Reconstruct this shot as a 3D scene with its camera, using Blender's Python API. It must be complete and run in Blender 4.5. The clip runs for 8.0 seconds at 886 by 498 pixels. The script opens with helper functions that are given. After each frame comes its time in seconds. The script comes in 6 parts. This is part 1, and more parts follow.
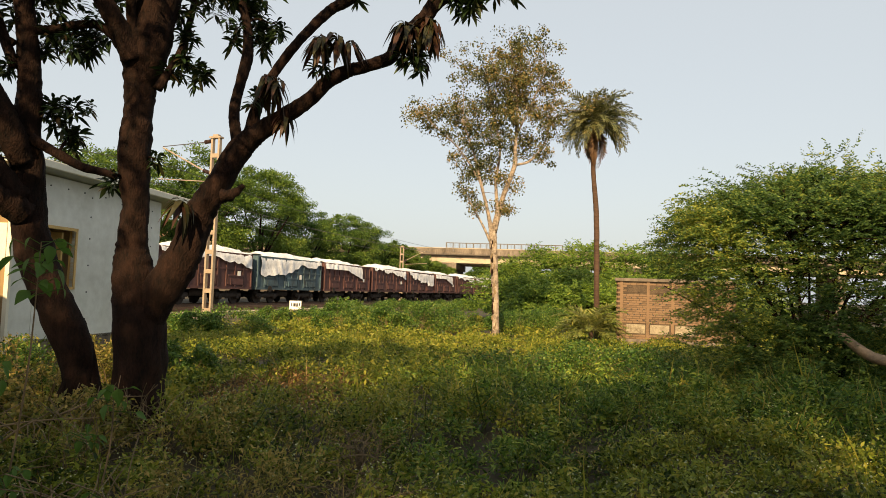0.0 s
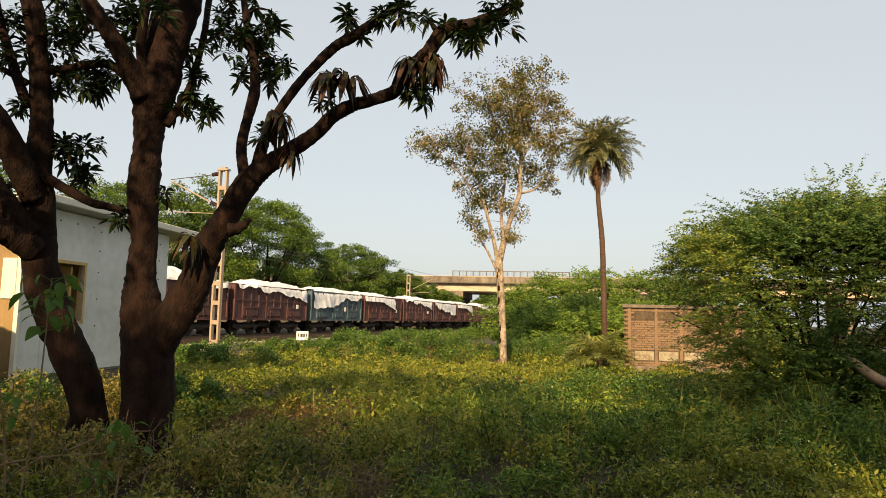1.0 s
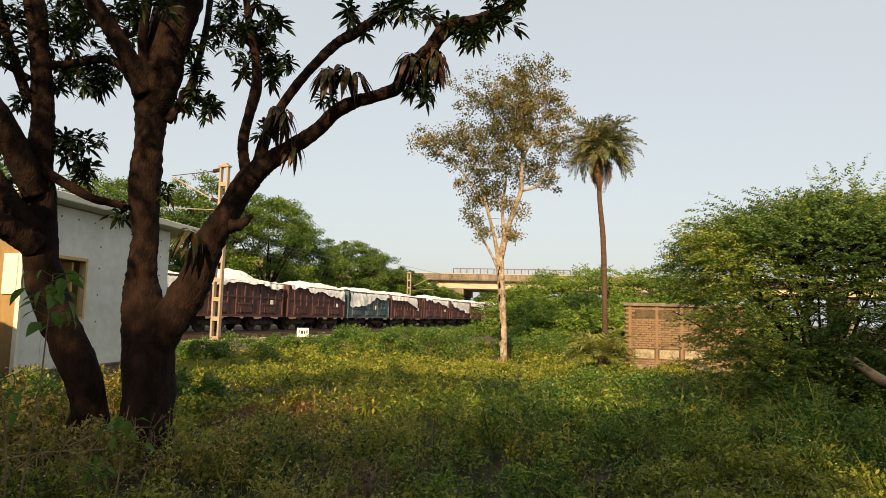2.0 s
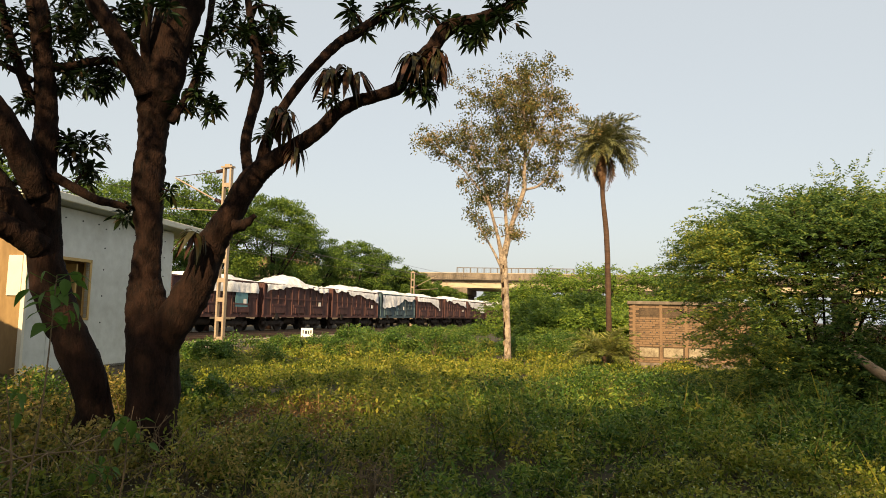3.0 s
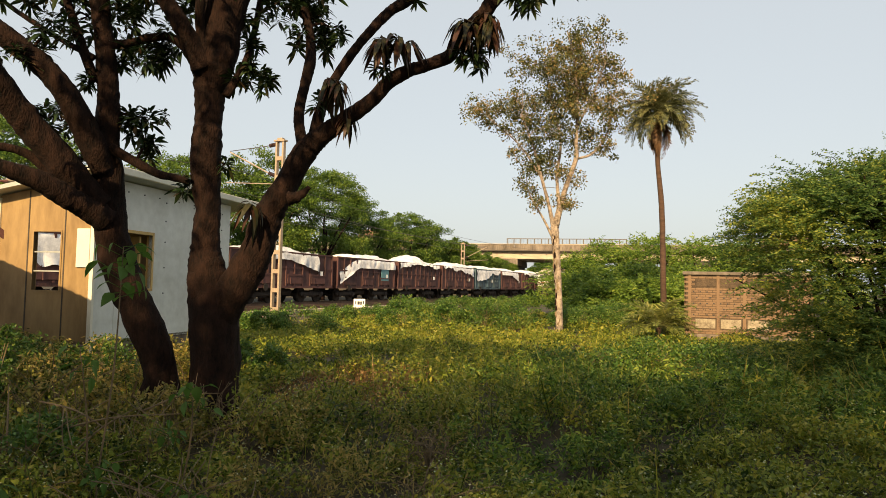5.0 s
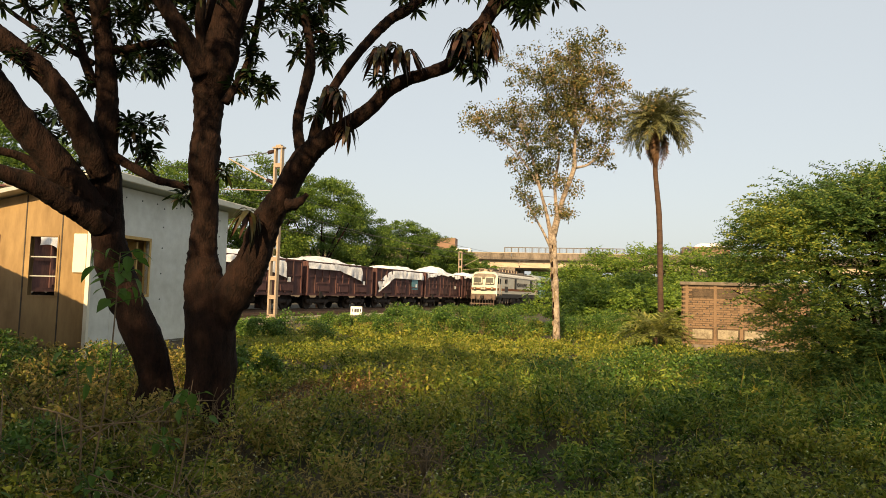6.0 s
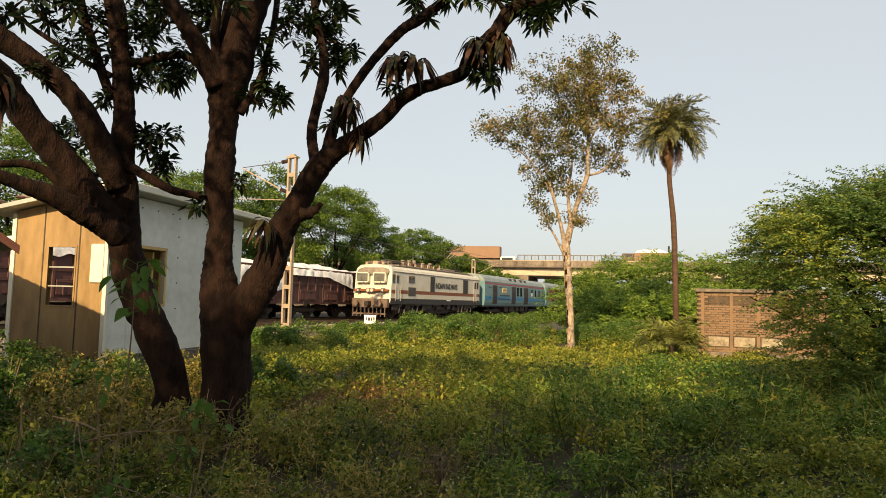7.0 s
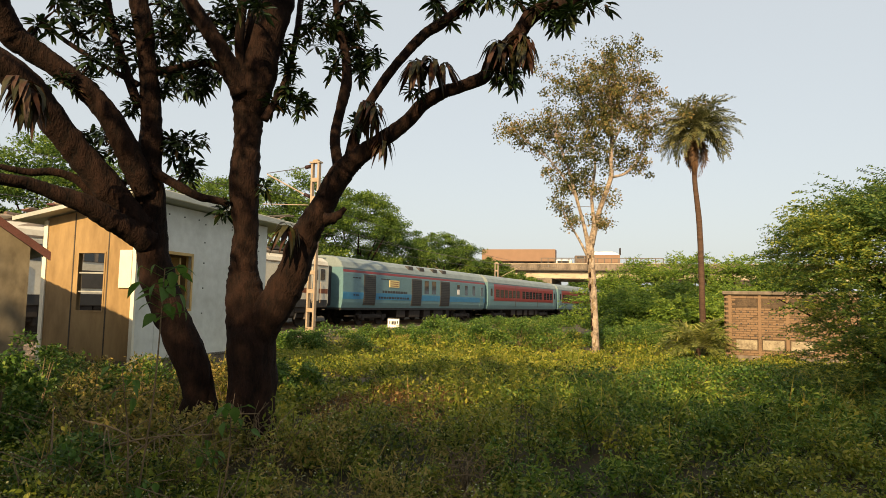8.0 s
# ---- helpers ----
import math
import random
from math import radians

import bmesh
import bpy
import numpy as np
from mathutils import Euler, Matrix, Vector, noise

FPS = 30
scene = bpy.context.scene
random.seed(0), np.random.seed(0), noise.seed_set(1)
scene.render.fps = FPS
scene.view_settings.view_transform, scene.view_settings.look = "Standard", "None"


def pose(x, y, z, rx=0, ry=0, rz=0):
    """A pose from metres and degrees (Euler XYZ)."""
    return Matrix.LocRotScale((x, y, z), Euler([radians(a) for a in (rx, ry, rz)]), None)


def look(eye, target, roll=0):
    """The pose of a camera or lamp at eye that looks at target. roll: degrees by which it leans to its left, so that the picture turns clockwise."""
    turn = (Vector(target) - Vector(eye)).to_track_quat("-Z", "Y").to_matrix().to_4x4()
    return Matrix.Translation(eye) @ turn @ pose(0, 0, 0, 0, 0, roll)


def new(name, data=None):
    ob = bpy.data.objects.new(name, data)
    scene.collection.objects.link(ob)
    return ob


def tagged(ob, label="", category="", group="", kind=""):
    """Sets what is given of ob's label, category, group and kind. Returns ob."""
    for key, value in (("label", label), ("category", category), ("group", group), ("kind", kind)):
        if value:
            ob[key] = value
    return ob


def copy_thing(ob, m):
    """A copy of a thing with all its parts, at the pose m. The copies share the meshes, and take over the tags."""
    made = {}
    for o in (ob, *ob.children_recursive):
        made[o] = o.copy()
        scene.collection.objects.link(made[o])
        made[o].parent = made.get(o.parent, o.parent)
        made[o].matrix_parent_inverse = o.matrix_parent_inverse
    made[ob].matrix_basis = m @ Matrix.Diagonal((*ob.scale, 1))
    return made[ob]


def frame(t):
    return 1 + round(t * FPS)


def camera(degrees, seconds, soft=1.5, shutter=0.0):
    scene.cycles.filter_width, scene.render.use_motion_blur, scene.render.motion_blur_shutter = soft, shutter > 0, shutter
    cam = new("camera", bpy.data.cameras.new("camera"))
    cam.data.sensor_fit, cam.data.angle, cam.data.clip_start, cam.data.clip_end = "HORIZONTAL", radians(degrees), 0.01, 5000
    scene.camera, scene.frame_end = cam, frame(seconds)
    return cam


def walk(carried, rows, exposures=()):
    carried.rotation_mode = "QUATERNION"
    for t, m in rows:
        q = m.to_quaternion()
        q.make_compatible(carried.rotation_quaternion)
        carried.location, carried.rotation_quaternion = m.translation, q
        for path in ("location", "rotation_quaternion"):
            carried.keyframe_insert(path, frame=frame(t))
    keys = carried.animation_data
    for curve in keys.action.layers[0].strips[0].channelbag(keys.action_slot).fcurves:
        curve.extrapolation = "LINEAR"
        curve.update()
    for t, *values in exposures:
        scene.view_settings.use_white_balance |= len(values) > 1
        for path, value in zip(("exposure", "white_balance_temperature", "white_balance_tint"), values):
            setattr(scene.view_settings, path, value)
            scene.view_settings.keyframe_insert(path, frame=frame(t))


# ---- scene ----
# ------------------------------------------------------------ camera
# seconds, tilt, roll, turn, and the eye's place
PATH = [(0, 93.500, -2.000, 0.000, 0.000, 0.000, 1.750), (0.5, 95.302, -1.330, 0.402, 0.011, -0.051, 1.758),
        (1, 95.890, -1.302, 0.607, 0.008, -0.041, 1.772), (1.5, 95.712, -1.636, 0.540, -0.003, -0.032, 1.773),
        (3, 95.609, -1.263, 0.968, 0.006, -0.030, 1.769), (3.5, 94.553, -1.414, 1.468, 0.001, -0.027, 1.760),
        (4, 92.976, -1.276, 3.308, -0.020, -0.010, 1.745), (4.5, 92.877, -0.912, 5.196, -0.027, -0.007, 1.754),
        (6, 93.767, -1.666, 5.005, -0.031, 0.000, 1.759), (6.5, 93.918, -1.768, 5.274, -0.036, 0.004, 1.761),
        (7, 94.432, -1.416, 6.133, -0.044, 0.002, 1.759), (7.5, 94.719, -1.399, 6.467, -0.037, -0.010, 1.766),
        (8, 94.686, -1.199, 8.105, -0.052, 0.012, 1.766)]
cam = camera(67.0, 8.0, soft=0.3)
walk(cam, [(t, pose(x, y, z, rx, ry, rz)) for t, rx, ry, rz, x, y, z in PATH], exposures=[(0, 1.12, 7700, 10), (8, 1.12, 7700, 10)])

# ------------------------------------------------------------ light
SUN_AZ, SUN_EL = 188.5, 27.0          # clockwise from +y, degrees
world = bpy.data.worlds.new("sky")
scene.world = world
world.use_nodes = True
wt = world.node_tree
sky = wt.nodes.new("ShaderNodeTexSky")
sky.sky_type = "NISHITA"
sky.sun_disc = False
sky.sun_elevation, sky.sun_rotation = radians(SUN_EL), radians(SUN_AZ)
sky.air_density, sky.dust_density, sky.ozone_density, sky.altitude = 1.0, 4.0, 1.0, 200
haze = wt.nodes.new("ShaderNodeMix")
haze.data_type = "RGBA"
haze.inputs[0].default_value = 0.84           # thin bright haze over the whole sky
haze.inputs[7].default_value = (1.84, 2.11, 2.45, 1)
wt.links.new(sky.outputs[0], haze.inputs[6])
wt.links.new(haze.outputs[2], wt.nodes["Background"].inputs[0])
wt.nodes["Background"].inputs[1].default_value = 0.15
sun_dir = Vector((math.sin(radians(SUN_AZ)) * math.cos(radians(SUN_EL)), math.cos(radians(SUN_AZ)) * math.cos(radians(SUN_EL)), math.sin(radians(SUN_EL))))
sun = new("sun", bpy.data.lights.new("sun", "SUN"))
sun.data.energy, sun.data.angle, sun.data.color = 3.7, radians(0.6), (1.0, 0.78, 0.48)
sun.matrix_world = look(sun_dir * 60, (0, 0, 0))


# ------------------------------------------------------------ materials
def mat(name, base, rough=0.7, metal=0.0, vary=0.25, scale=3.0, fine=40.0, bump=0.2, tint=None, spec=0.4, random_amount=0.0, stretch=(1, 1, 1)):
    """A surface of one base colour with stains (coarse noise), grain (fine noise) and relief."""
    m = bpy.data.materials.new(name)
    m.use_nodes = True
    nt = m.node_tree
    b = nt.nodes["Principled BSDF"]
    tc = nt.nodes.new("ShaderNodeTexCoord")
    mp = nt.nodes.new("ShaderNodeMapping")
    mp.inputs["Scale"].default_value = stretch
    nt.links.new(tc.outputs["Object"], mp.inputs[0])
    n1, n2 = nt.nodes.new("ShaderNodeTexNoise"), nt.nodes.new("ShaderNodeTexNoise")
    for n, s, d in ((n1, scale, 5), (n2, fine, 3)):
        n.inputs["Scale"].default_value, n.inputs["Detail"].default_value, n.inputs["Roughness"].default_value = s, d, 0.6
        nt.links.new(mp.outputs[0], n.inputs["Vector"])
    ramp = nt.nodes.new("ShaderNodeValToRGB")
    dark = tuple(c * (1 - vary) for c in (tint or base))
    light = tuple(min(1, c * (1 + vary * 0.6)) for c in base)
    ramp.color_ramp.elements[0].position, ramp.color_ramp.elements[1].position = 0.3, 0.68
    ramp.color_ramp.elements[0].color, ramp.color_ramp.elements[1].color = (*dark, 1), (*light, 1)
    mix = nt.nodes.new("ShaderNodeMath")
    mix.operation = "MULTIPLY_ADD"
    nt.links.new(n2.outputs["Fac"], mix.inputs[0])
    mix.inputs[1].default_value = 0.45
    add = nt.nodes.new("ShaderNodeMath")
    add.operation = "MULTIPLY_ADD"
    nt.links.new(n1.outputs["Fac"], add.inputs[0])
    add.inputs[1].default_value, add.inputs[2].default_value = 0.75, -0.1
    nt.links.new(add.outputs[0], mix.inputs[2])
    out = mix
    if random_amount:
        oi = nt.nodes.new("ShaderNodeObjectInfo")
        r = nt.nodes.new("ShaderNodeMath")
        r.operation = "MULTIPLY_ADD"
        nt.links.new(oi.outputs["Random"], r.inputs[0])
        r.inputs[1].default_value = random_amount
        nt.links.new(mix.outputs[0], r.inputs[2])
        out = r
    nt.links.new(out.outputs[0], ramp.inputs[0])
    nt.links.new(ramp.outputs[0], b.inputs["Base Color"])
    b.inputs["Roughness"].default_value, b.inputs["Metallic"].default_value = rough, metal
    b.inputs["Specular IOR Level"].default_value = spec
    if bump:
        bp = nt.nodes.new("ShaderNodeBump")
        bp.inputs["Strength"].default_value, bp.inputs["Distance"].default_value = bump, 0.02 if bump < 0.9 else 0.05
        nt.links.new(mix.outputs[0], bp.inputs["Height"])
        nt.links.new(bp.outputs[0], b.inputs["Normal"])
    return m


def leaf_mat(name, c_dark, c_light, c_alt, patch=0.35, alt_pos=0.72, through_light=0.35, rough=0.5, spread=0.55, tufts=0.0):
    """Leaves: colour by leaf and by patch, with light passing through the blade."""
    m = bpy.data.materials.new(name)
    m.use_nodes = True
    nt = m.node_tree
    b = nt.nodes["Principled BSDF"]
    geo = nt.nodes.new("ShaderNodeNewGeometry")
    tc = nt.nodes.new("ShaderNodeTexCoord")
    n = nt.nodes.new("ShaderNodeTexNoise")
    n.inputs["Scale"].default_value, n.inputs["Detail"].default_value = patch, 3
    nt.links.new(tc.outputs["Object"], n.inputs["Vector"])
    a = nt.nodes.new("ShaderNodeMath")
    a.operation = "MULTIPLY_ADD"
    nt.links.new(geo.outputs["Random Per Island"], a.inputs[0])
    a.inputs[1].default_value = spread
    s = nt.nodes.new("ShaderNodeMath")
    s.operation = "MULTIPLY_ADD"
    nt.links.new(n.outputs["Fac"], s.inputs[0])
    s.inputs[1].default_value, s.inputs[2].default_value = 1.5, -0.52
    n2 = nt.nodes.new("ShaderNodeTexNoise")
    n2.inputs["Scale"].default_value, n2.inputs["Detail"].default_value = patch * 9, 2
    nt.links.new(tc.outputs["Object"], n2.inputs["Vector"])
    plant = nt.nodes.new("ShaderNodeMath")
    plant.operation = "MULTIPLY_ADD"
    nt.links.new(n2.outputs["Fac"], plant.inputs[0])
    plant.inputs[1].default_value = tufts
    nt.links.new(s.outputs[0], plant.inputs[2])
    lower = nt.nodes.new("ShaderNodeMath")
    lower.operation = "SUBTRACT"
    nt.links.new(plant.outputs[0], lower.inputs[0])
    lower.inputs[1].default_value = tufts / 2
    nt.links.new(lower.outputs[0], a.inputs[2])
    ramp = nt.nodes.new("ShaderNodeValToRGB")
    e = ramp.color_ramp.elements
    e[0].position, e[1].position = 0.15, alt_pos
    e[0].color, e[1].color = (*c_dark, 1), (*c_light, 1)
    k = e.new(min(1.0, alt_pos + 0.22))
    k.color = (*c_alt, 1)
    nt.links.new(a.outputs[0], ramp.inputs[0])
    nt.links.new(ramp.outputs[0], b.inputs["Base Color"])
    b.inputs["Roughness"].default_value = rough
    b.inputs["Specular IOR Level"].default_value = 0.25
    t = nt.nodes.new("ShaderNodeBsdfTranslucent")
    nt.links.new(ramp.outputs[0], t.inputs[0])
    mx = nt.nodes.new("ShaderNodeMixShader")
    mx.inputs[0].default_value = through_light
    nt.links.new(b.outputs[0], mx.inputs[1])
    nt.links.new(t.outputs[0], mx.inputs[2])
    nt.links.new(mx.outputs[0], nt.nodes["Material Output"].inputs[0])
    return m


def glass_mat(name, base=(0.02, 0.025, 0.03), rough=0.08):
    m = bpy.data.materials.new(name)
    m.use_nodes = True
    b = m.node_tree.nodes["Principled BSDF"]
    b.inputs["Base Color"].default_value = (*base, 1)
    b.inputs["Roughness"].default_value = rough
    b.inputs["Specular IOR Level"].default_value = 0.6
    return m


M_SOIL = mat("soil", (0.055, 0.040, 0.021), 0.95, vary=0.5, scale=0.6, fine=14, bump=0.6, tint=(0.05, 0.046, 0.022))
M_BALLAST = mat("ballast", (0.15, 0.12, 0.10), 0.95, vary=0.6, scale=2, fine=30, bump=1.0)
M_STONE = mat("ballast_stone", (0.19, 0.155, 0.13), 0.9, vary=0.5, scale=3, fine=40, bump=0.4)
M_RAIL = mat("rail_steel", (0.16, 0.10, 0.07), 0.5, 0.6, vary=0.4, scale=2, fine=30)
M_SLEEPER = mat("concrete_sleeper", (0.30, 0.27, 0.24), 0.9, vary=0.3, scale=4)
# Bark below its own brown: the mango's deep shade is put into the base.
M_BARK = mat("shade_deepened_bark", (0.020, 0.0092, 0.0064), 0.95, vary=0.8, scale=6, fine=34, bump=1.0, tint=(0.006, 0.0042, 0.0036), stretch=(1.6, 1.6, 0.6), spec=0.2)
M_PALE_BARK = mat("pale_bark", (0.33, 0.262, 0.205), 0.85, vary=0.6, scale=4.5, fine=13, bump=0.8, tint=(0.11, 0.075, 0.055))
M_PALM_BARK = mat("palm_bark", (0.075, 0.042, 0.028), 0.9, vary=0.5, scale=3, fine=22, bump=0.8, stretch=(0.5, 0.5, 3))
M_TWIG = mat("dry_twig", (0.19, 0.135, 0.08), 0.9, vary=0.4, scale=6)
# Mango leaf greens are lowered too, so the colour holds the crown's shade.
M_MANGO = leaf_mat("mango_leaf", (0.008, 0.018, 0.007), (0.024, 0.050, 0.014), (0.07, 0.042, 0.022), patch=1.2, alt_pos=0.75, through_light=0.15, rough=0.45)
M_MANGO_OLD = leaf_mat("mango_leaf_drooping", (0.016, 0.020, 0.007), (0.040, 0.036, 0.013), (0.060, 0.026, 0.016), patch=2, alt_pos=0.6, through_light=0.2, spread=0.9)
M_PALETREE = leaf_mat("pale_tree_leaf", (0.045, 0.058, 0.020), (0.15, 0.155, 0.052), (0.30, 0.21, 0.085), patch=0.5, alt_pos=0.72, through_light=0.38, spread=0.8, tufts=0.4)
M_PALMLEAF = leaf_mat("palm_leaflet", (0.085, 0.10, 0.045), (0.22, 0.225, 0.10), (0.32, 0.25, 0.10), patch=0.6, alt_pos=0.72, through_light=0.3, spread=0.7, tufts=0.3)
M_YOUNGPALM = leaf_mat("young_palm_leaflet", (0.10, 0.13, 0.035), (0.26, 0.28, 0.075), (0.36, 0.33, 0.10), patch=0.8, alt_pos=0.72, through_light=0.4, spread=0.7)
M_PALMDEAD = leaf_mat("dead_frond", (0.10, 0.055, 0.03), (0.20, 0.11, 0.06), (0.26, 0.16, 0.08), patch=1, through_light=0.15)
M_ACACIA = leaf_mat("acacia_leaf", (0.030, 0.075, 0.022), (0.13, 0.215, 0.052), (0.35, 0.37, 0.072), patch=0.5, alt_pos=0.68, through_light=0.48, spread=0.65, tufts=0.5)
M_WOODS = leaf_mat("woodland_leaf", (0.040, 0.090, 0.020), (0.15, 0.23, 0.040), (0.28, 0.31, 0.055), patch=0.16, alt_pos=0.70, through_light=0.40, spread=0.5, tufts=0.8)
M_THICKET = leaf_mat("thicket_leaf", (0.045, 0.100, 0.018), (0.19, 0.29, 0.045), (0.31, 0.37, 0.065), patch=0.2, alt_pos=0.7, through_light=0.40, spread=0.7, tufts=0.6)
M_HERB = leaf_mat("herb_leaf", (0.022, 0.048, 0.008), (0.235, 0.285, 0.040), (0.38, 0.345, 0.060), patch=0.32, alt_pos=0.76, through_light=0.42, rough=0.45, spread=0.85, tufts=1.1)
M_HERB_DRY = leaf_mat("dry_herb", (0.046, 0.050, 0.013), (0.27, 0.255, 0.060), (0.42, 0.31, 0.095), patch=0.6, alt_pos=0.70, through_light=0.40, rough=0.5, spread=1.0, tufts=0.8)
M_LANCE = leaf_mat("lance_leaf", (0.014, 0.046, 0.009), (0.13, 0.235, 0.038), (0.28, 0.33, 0.055), patch=0.5, alt_pos=0.78, through_light=0.38, rough=0.45, spread=0.95, tufts=0.7)
M_RUSSET = leaf_mat("russet_stalk", (0.09, 0.045, 0.018), (0.24, 0.13, 0.05), (0.36, 0.22, 0.09), patch=0.8, alt_pos=0.7, through_light=0.25, spread=0.8, tufts=0.5)
M_SHRUB = leaf_mat("shrub_leaf", (0.020, 0.060, 0.013), (0.10, 0.195, 0.036), (0.22, 0.28, 0.06), patch=0.7, alt_pos=0.75, through_light=0.34, rough=0.42, spread=0.8, tufts=0.5)
M_BROAD = leaf_mat("broad_leaf", (0.035, 0.09, 0.016), (0.085, 0.175, 0.03), (0.14, 0.22, 0.045), patch=1.5, alt_pos=0.75, through_light=0.45, rough=0.5, spread=0.8)
M_WAGON = mat("wagon_oxide", (0.066, 0.028, 0.026), 0.75, vary=0.6, scale=1.4, fine=14, bump=0.15, tint=(0.036, 0.020, 0.019), random_amount=0.25, stretch=(1, 1, 0.4))
M_WAGON_BLUE = mat("wagon_blue", (0.055, 0.10, 0.125), 0.75, vary=0.5, scale=1.4, fine=14, bump=0.15, tint=(0.065, 0.08, 0.085), stretch=(1, 1, 0.4))
M_UNDER = mat("underframe", (0.030, 0.024, 0.021), 0.8, 0.2, vary=0.6, scale=3, fine=20)
M_PATCH_BLUE = mat("teal_patch", (0.10, 0.24, 0.28), 0.7, vary=0.3)
M_TARP = mat("white_tarpaulin", (0.70, 0.70, 0.71), 0.55, vary=0.22, scale=2.2, fine=7, bump=0.85, tint=(0.52, 0.52, 0.53), random_amount=0.12)
M_LOCO = mat("loco_cream", (0.55, 0.54, 0.475), 0.4, vary=0.16, scale=1.2, fine=10, bump=0.03, tint=(0.56, 0.51, 0.41))
M_LOCO_BAND = mat("loco_brown_band", (0.19, 0.062, 0.026), 0.45, vary=0.2, bump=0.03)
M_LOCO_ROOF = mat("loco_roof", (0.20, 0.165, 0.135), 0.75, vary=0.45, scale=2)
M_SKIRT = mat("loco_skirt", (0.026, 0.026, 0.027), 0.6, vary=0.3)
M_RUST_EQUIP = mat("roof_gear", (0.125, 0.085, 0.066), 0.7, vary=0.5)
M_GRILLE = mat("louvre_grey", (0.06, 0.055, 0.05), 0.6, vary=0.3, bump=0.1)
M_COACH = mat("coach_grey", (0.105, 0.205, 0.235), 0.42, vary=0.18, scale=0.8, fine=8, bump=0.03, stretch=(0.4, 1, 1))
M_COACH_ROOF = mat("coach_roof", (0.20, 0.245, 0.25), 0.55, vary=0.25, scale=0.8, fine=7, bump=0.05)
M_COACH_BLUE = mat("coach_blue_band", (0.03, 0.19, 0.36), 0.4, vary=0.2, bump=0.02)
M_COACH_RED = mat("coach_red", (0.21, 0.018, 0.016), 0.4, vary=0.2, bump=0.02)
M_WINDOW = glass_mat("dark_window")
M_SCREEN = glass_mat("windscreen_glass", (0.10, 0.10, 0.09), 0.1)
M_LAMP = glass_mat("headlamp_glass", (0.45, 0.42, 0.36), 0.15)
M_YELLOW = mat("yellow_board", (0.62, 0.52, 0.24), 0.6, vary=0.1)
M_INK = mat("dark_lettering", (0.03, 0.03, 0.035), 0.6, vary=0.1)
M_WHITE = mat("white_paint", (0.78, 0.77, 0.73), 0.6, vary=0.10, scale=4)
M_CABIN = mat("cabin_panel", (0.69, 0.70, 0.66), 0.5, vary=0.08, scale=0.9, fine=5, bump=0.03, tint=(0.55, 0.55, 0.50))
M_CABIN_END = mat("cabin_end_panel", (0.31, 0.205, 0.095), 0.6, vary=0.30, scale=1.3, fine=6, bump=0.05, tint=(0.25, 0.15, 0.062), stretch=(1, 1, 0.35))
M_BLOSSOM = mat("pale_blossom", (0.42, 0.44, 0.25), 0.8, vary=0.3)
M_TRIM = mat("cream_trim", (0.72, 0.68, 0.56), 0.6, vary=0.1)
# Ochre lightened toward gold: sunlight in the window opening is in this colour.
M_YTRIM = mat("sun_gilded_ochre", (0.58, 0.38, 0.14), 0.6, vary=0.2)
M_SHEET = mat("roof_sheet", (0.42, 0.43, 0.40), 0.5, 0.3, vary=0.25, scale=2)
M_RED_SHEET = mat("red_roof_sheet", (0.13, 0.05, 0.042), 0.65, vary=0.35, scale=2)
# Cream kept dark in the base colour to give the store wall its shade.
M_PLASTER = mat("shaded_cream_plaster", (0.20, 0.17, 0.125), 0.85, vary=0.35, scale=1.6, fine=8, bump=0.12, tint=(0.13, 0.105, 0.075), stretch=(1, 1, 0.5))
M_CONC = mat("concrete", (0.185, 0.15, 0.12), 0.9, vary=0.5, scale=0.8, fine=6, bump=0.25, tint=(0.115, 0.09, 0.07), stretch=(1, 1, 0.3))
M_PALE_CONC = mat("pale_girder", (0.44, 0.36, 0.27), 0.85, vary=0.2, scale=0.6)
# Concrete toned down so its colour carries the shade under the bridge.
M_DARK_CONC = mat("shade_toned_concrete", (0.075, 0.062, 0.052), 0.95, vary=0.4, scale=0.5, fine=5)
M_BRICK = mat("brick", (0.150, 0.094, 0.057), 0.9, vary=0.6, scale=2.2, fine=26, bump=0.4, tint=(0.05, 0.035, 0.026), random_amount=0.45)
M_HUT_PANEL = mat("hut_panel_plaster", (0.33, 0.28, 0.20), 0.9, vary=0.35, scale=3, fine=20, bump=0.15, tint=(0.20, 0.15, 0.105))
M_MORTAR = mat("mortar", (0.105, 0.072, 0.047), 0.95, vary=0.5, scale=2, fine=24, tint=(0.055, 0.040, 0.030))
M_MAST = mat("mast_paint", (0.34, 0.27, 0.20), 0.55, 0.2, vary=0.25, scale=4, fine=20, bump=0.05, tint=(0.40, 0.30, 0.22))
M_INSUL = mat("brown_insulator", (0.06, 0.035, 0.03), 0.25, vary=0.2)
M_WIRE = mat("copper_wire", (0.10, 0.085, 0.075), 0.5, 0.5, vary=0.2)
M_TRUCK = mat("truck_body_brown", (0.21, 0.12, 0.075), 0.6, vary=0.12, scale=0.8)
M_GREYRAIL = mat("railing_paint", (0.10, 0.085, 0.075), 0.6, vary=0.3)
M_TYRE = mat("rubber", (0.02, 0.02, 0.02), 0.9, vary=0.2)
M_LOG = mat("dead_wood", (0.33, 0.24, 0.17), 0.9, vary=0.4, scale=5, fine=25, bump=0.6)


# ------------------------------------------------------------ mesh helpers
def thing(name, label, category, m=None, group="", kind=""):
    ob = new(name)
    ob.empty_display_size = 0.2
    if m is not None:
        ob.matrix_basis = m
    return tagged(ob, label, category, group, kind)


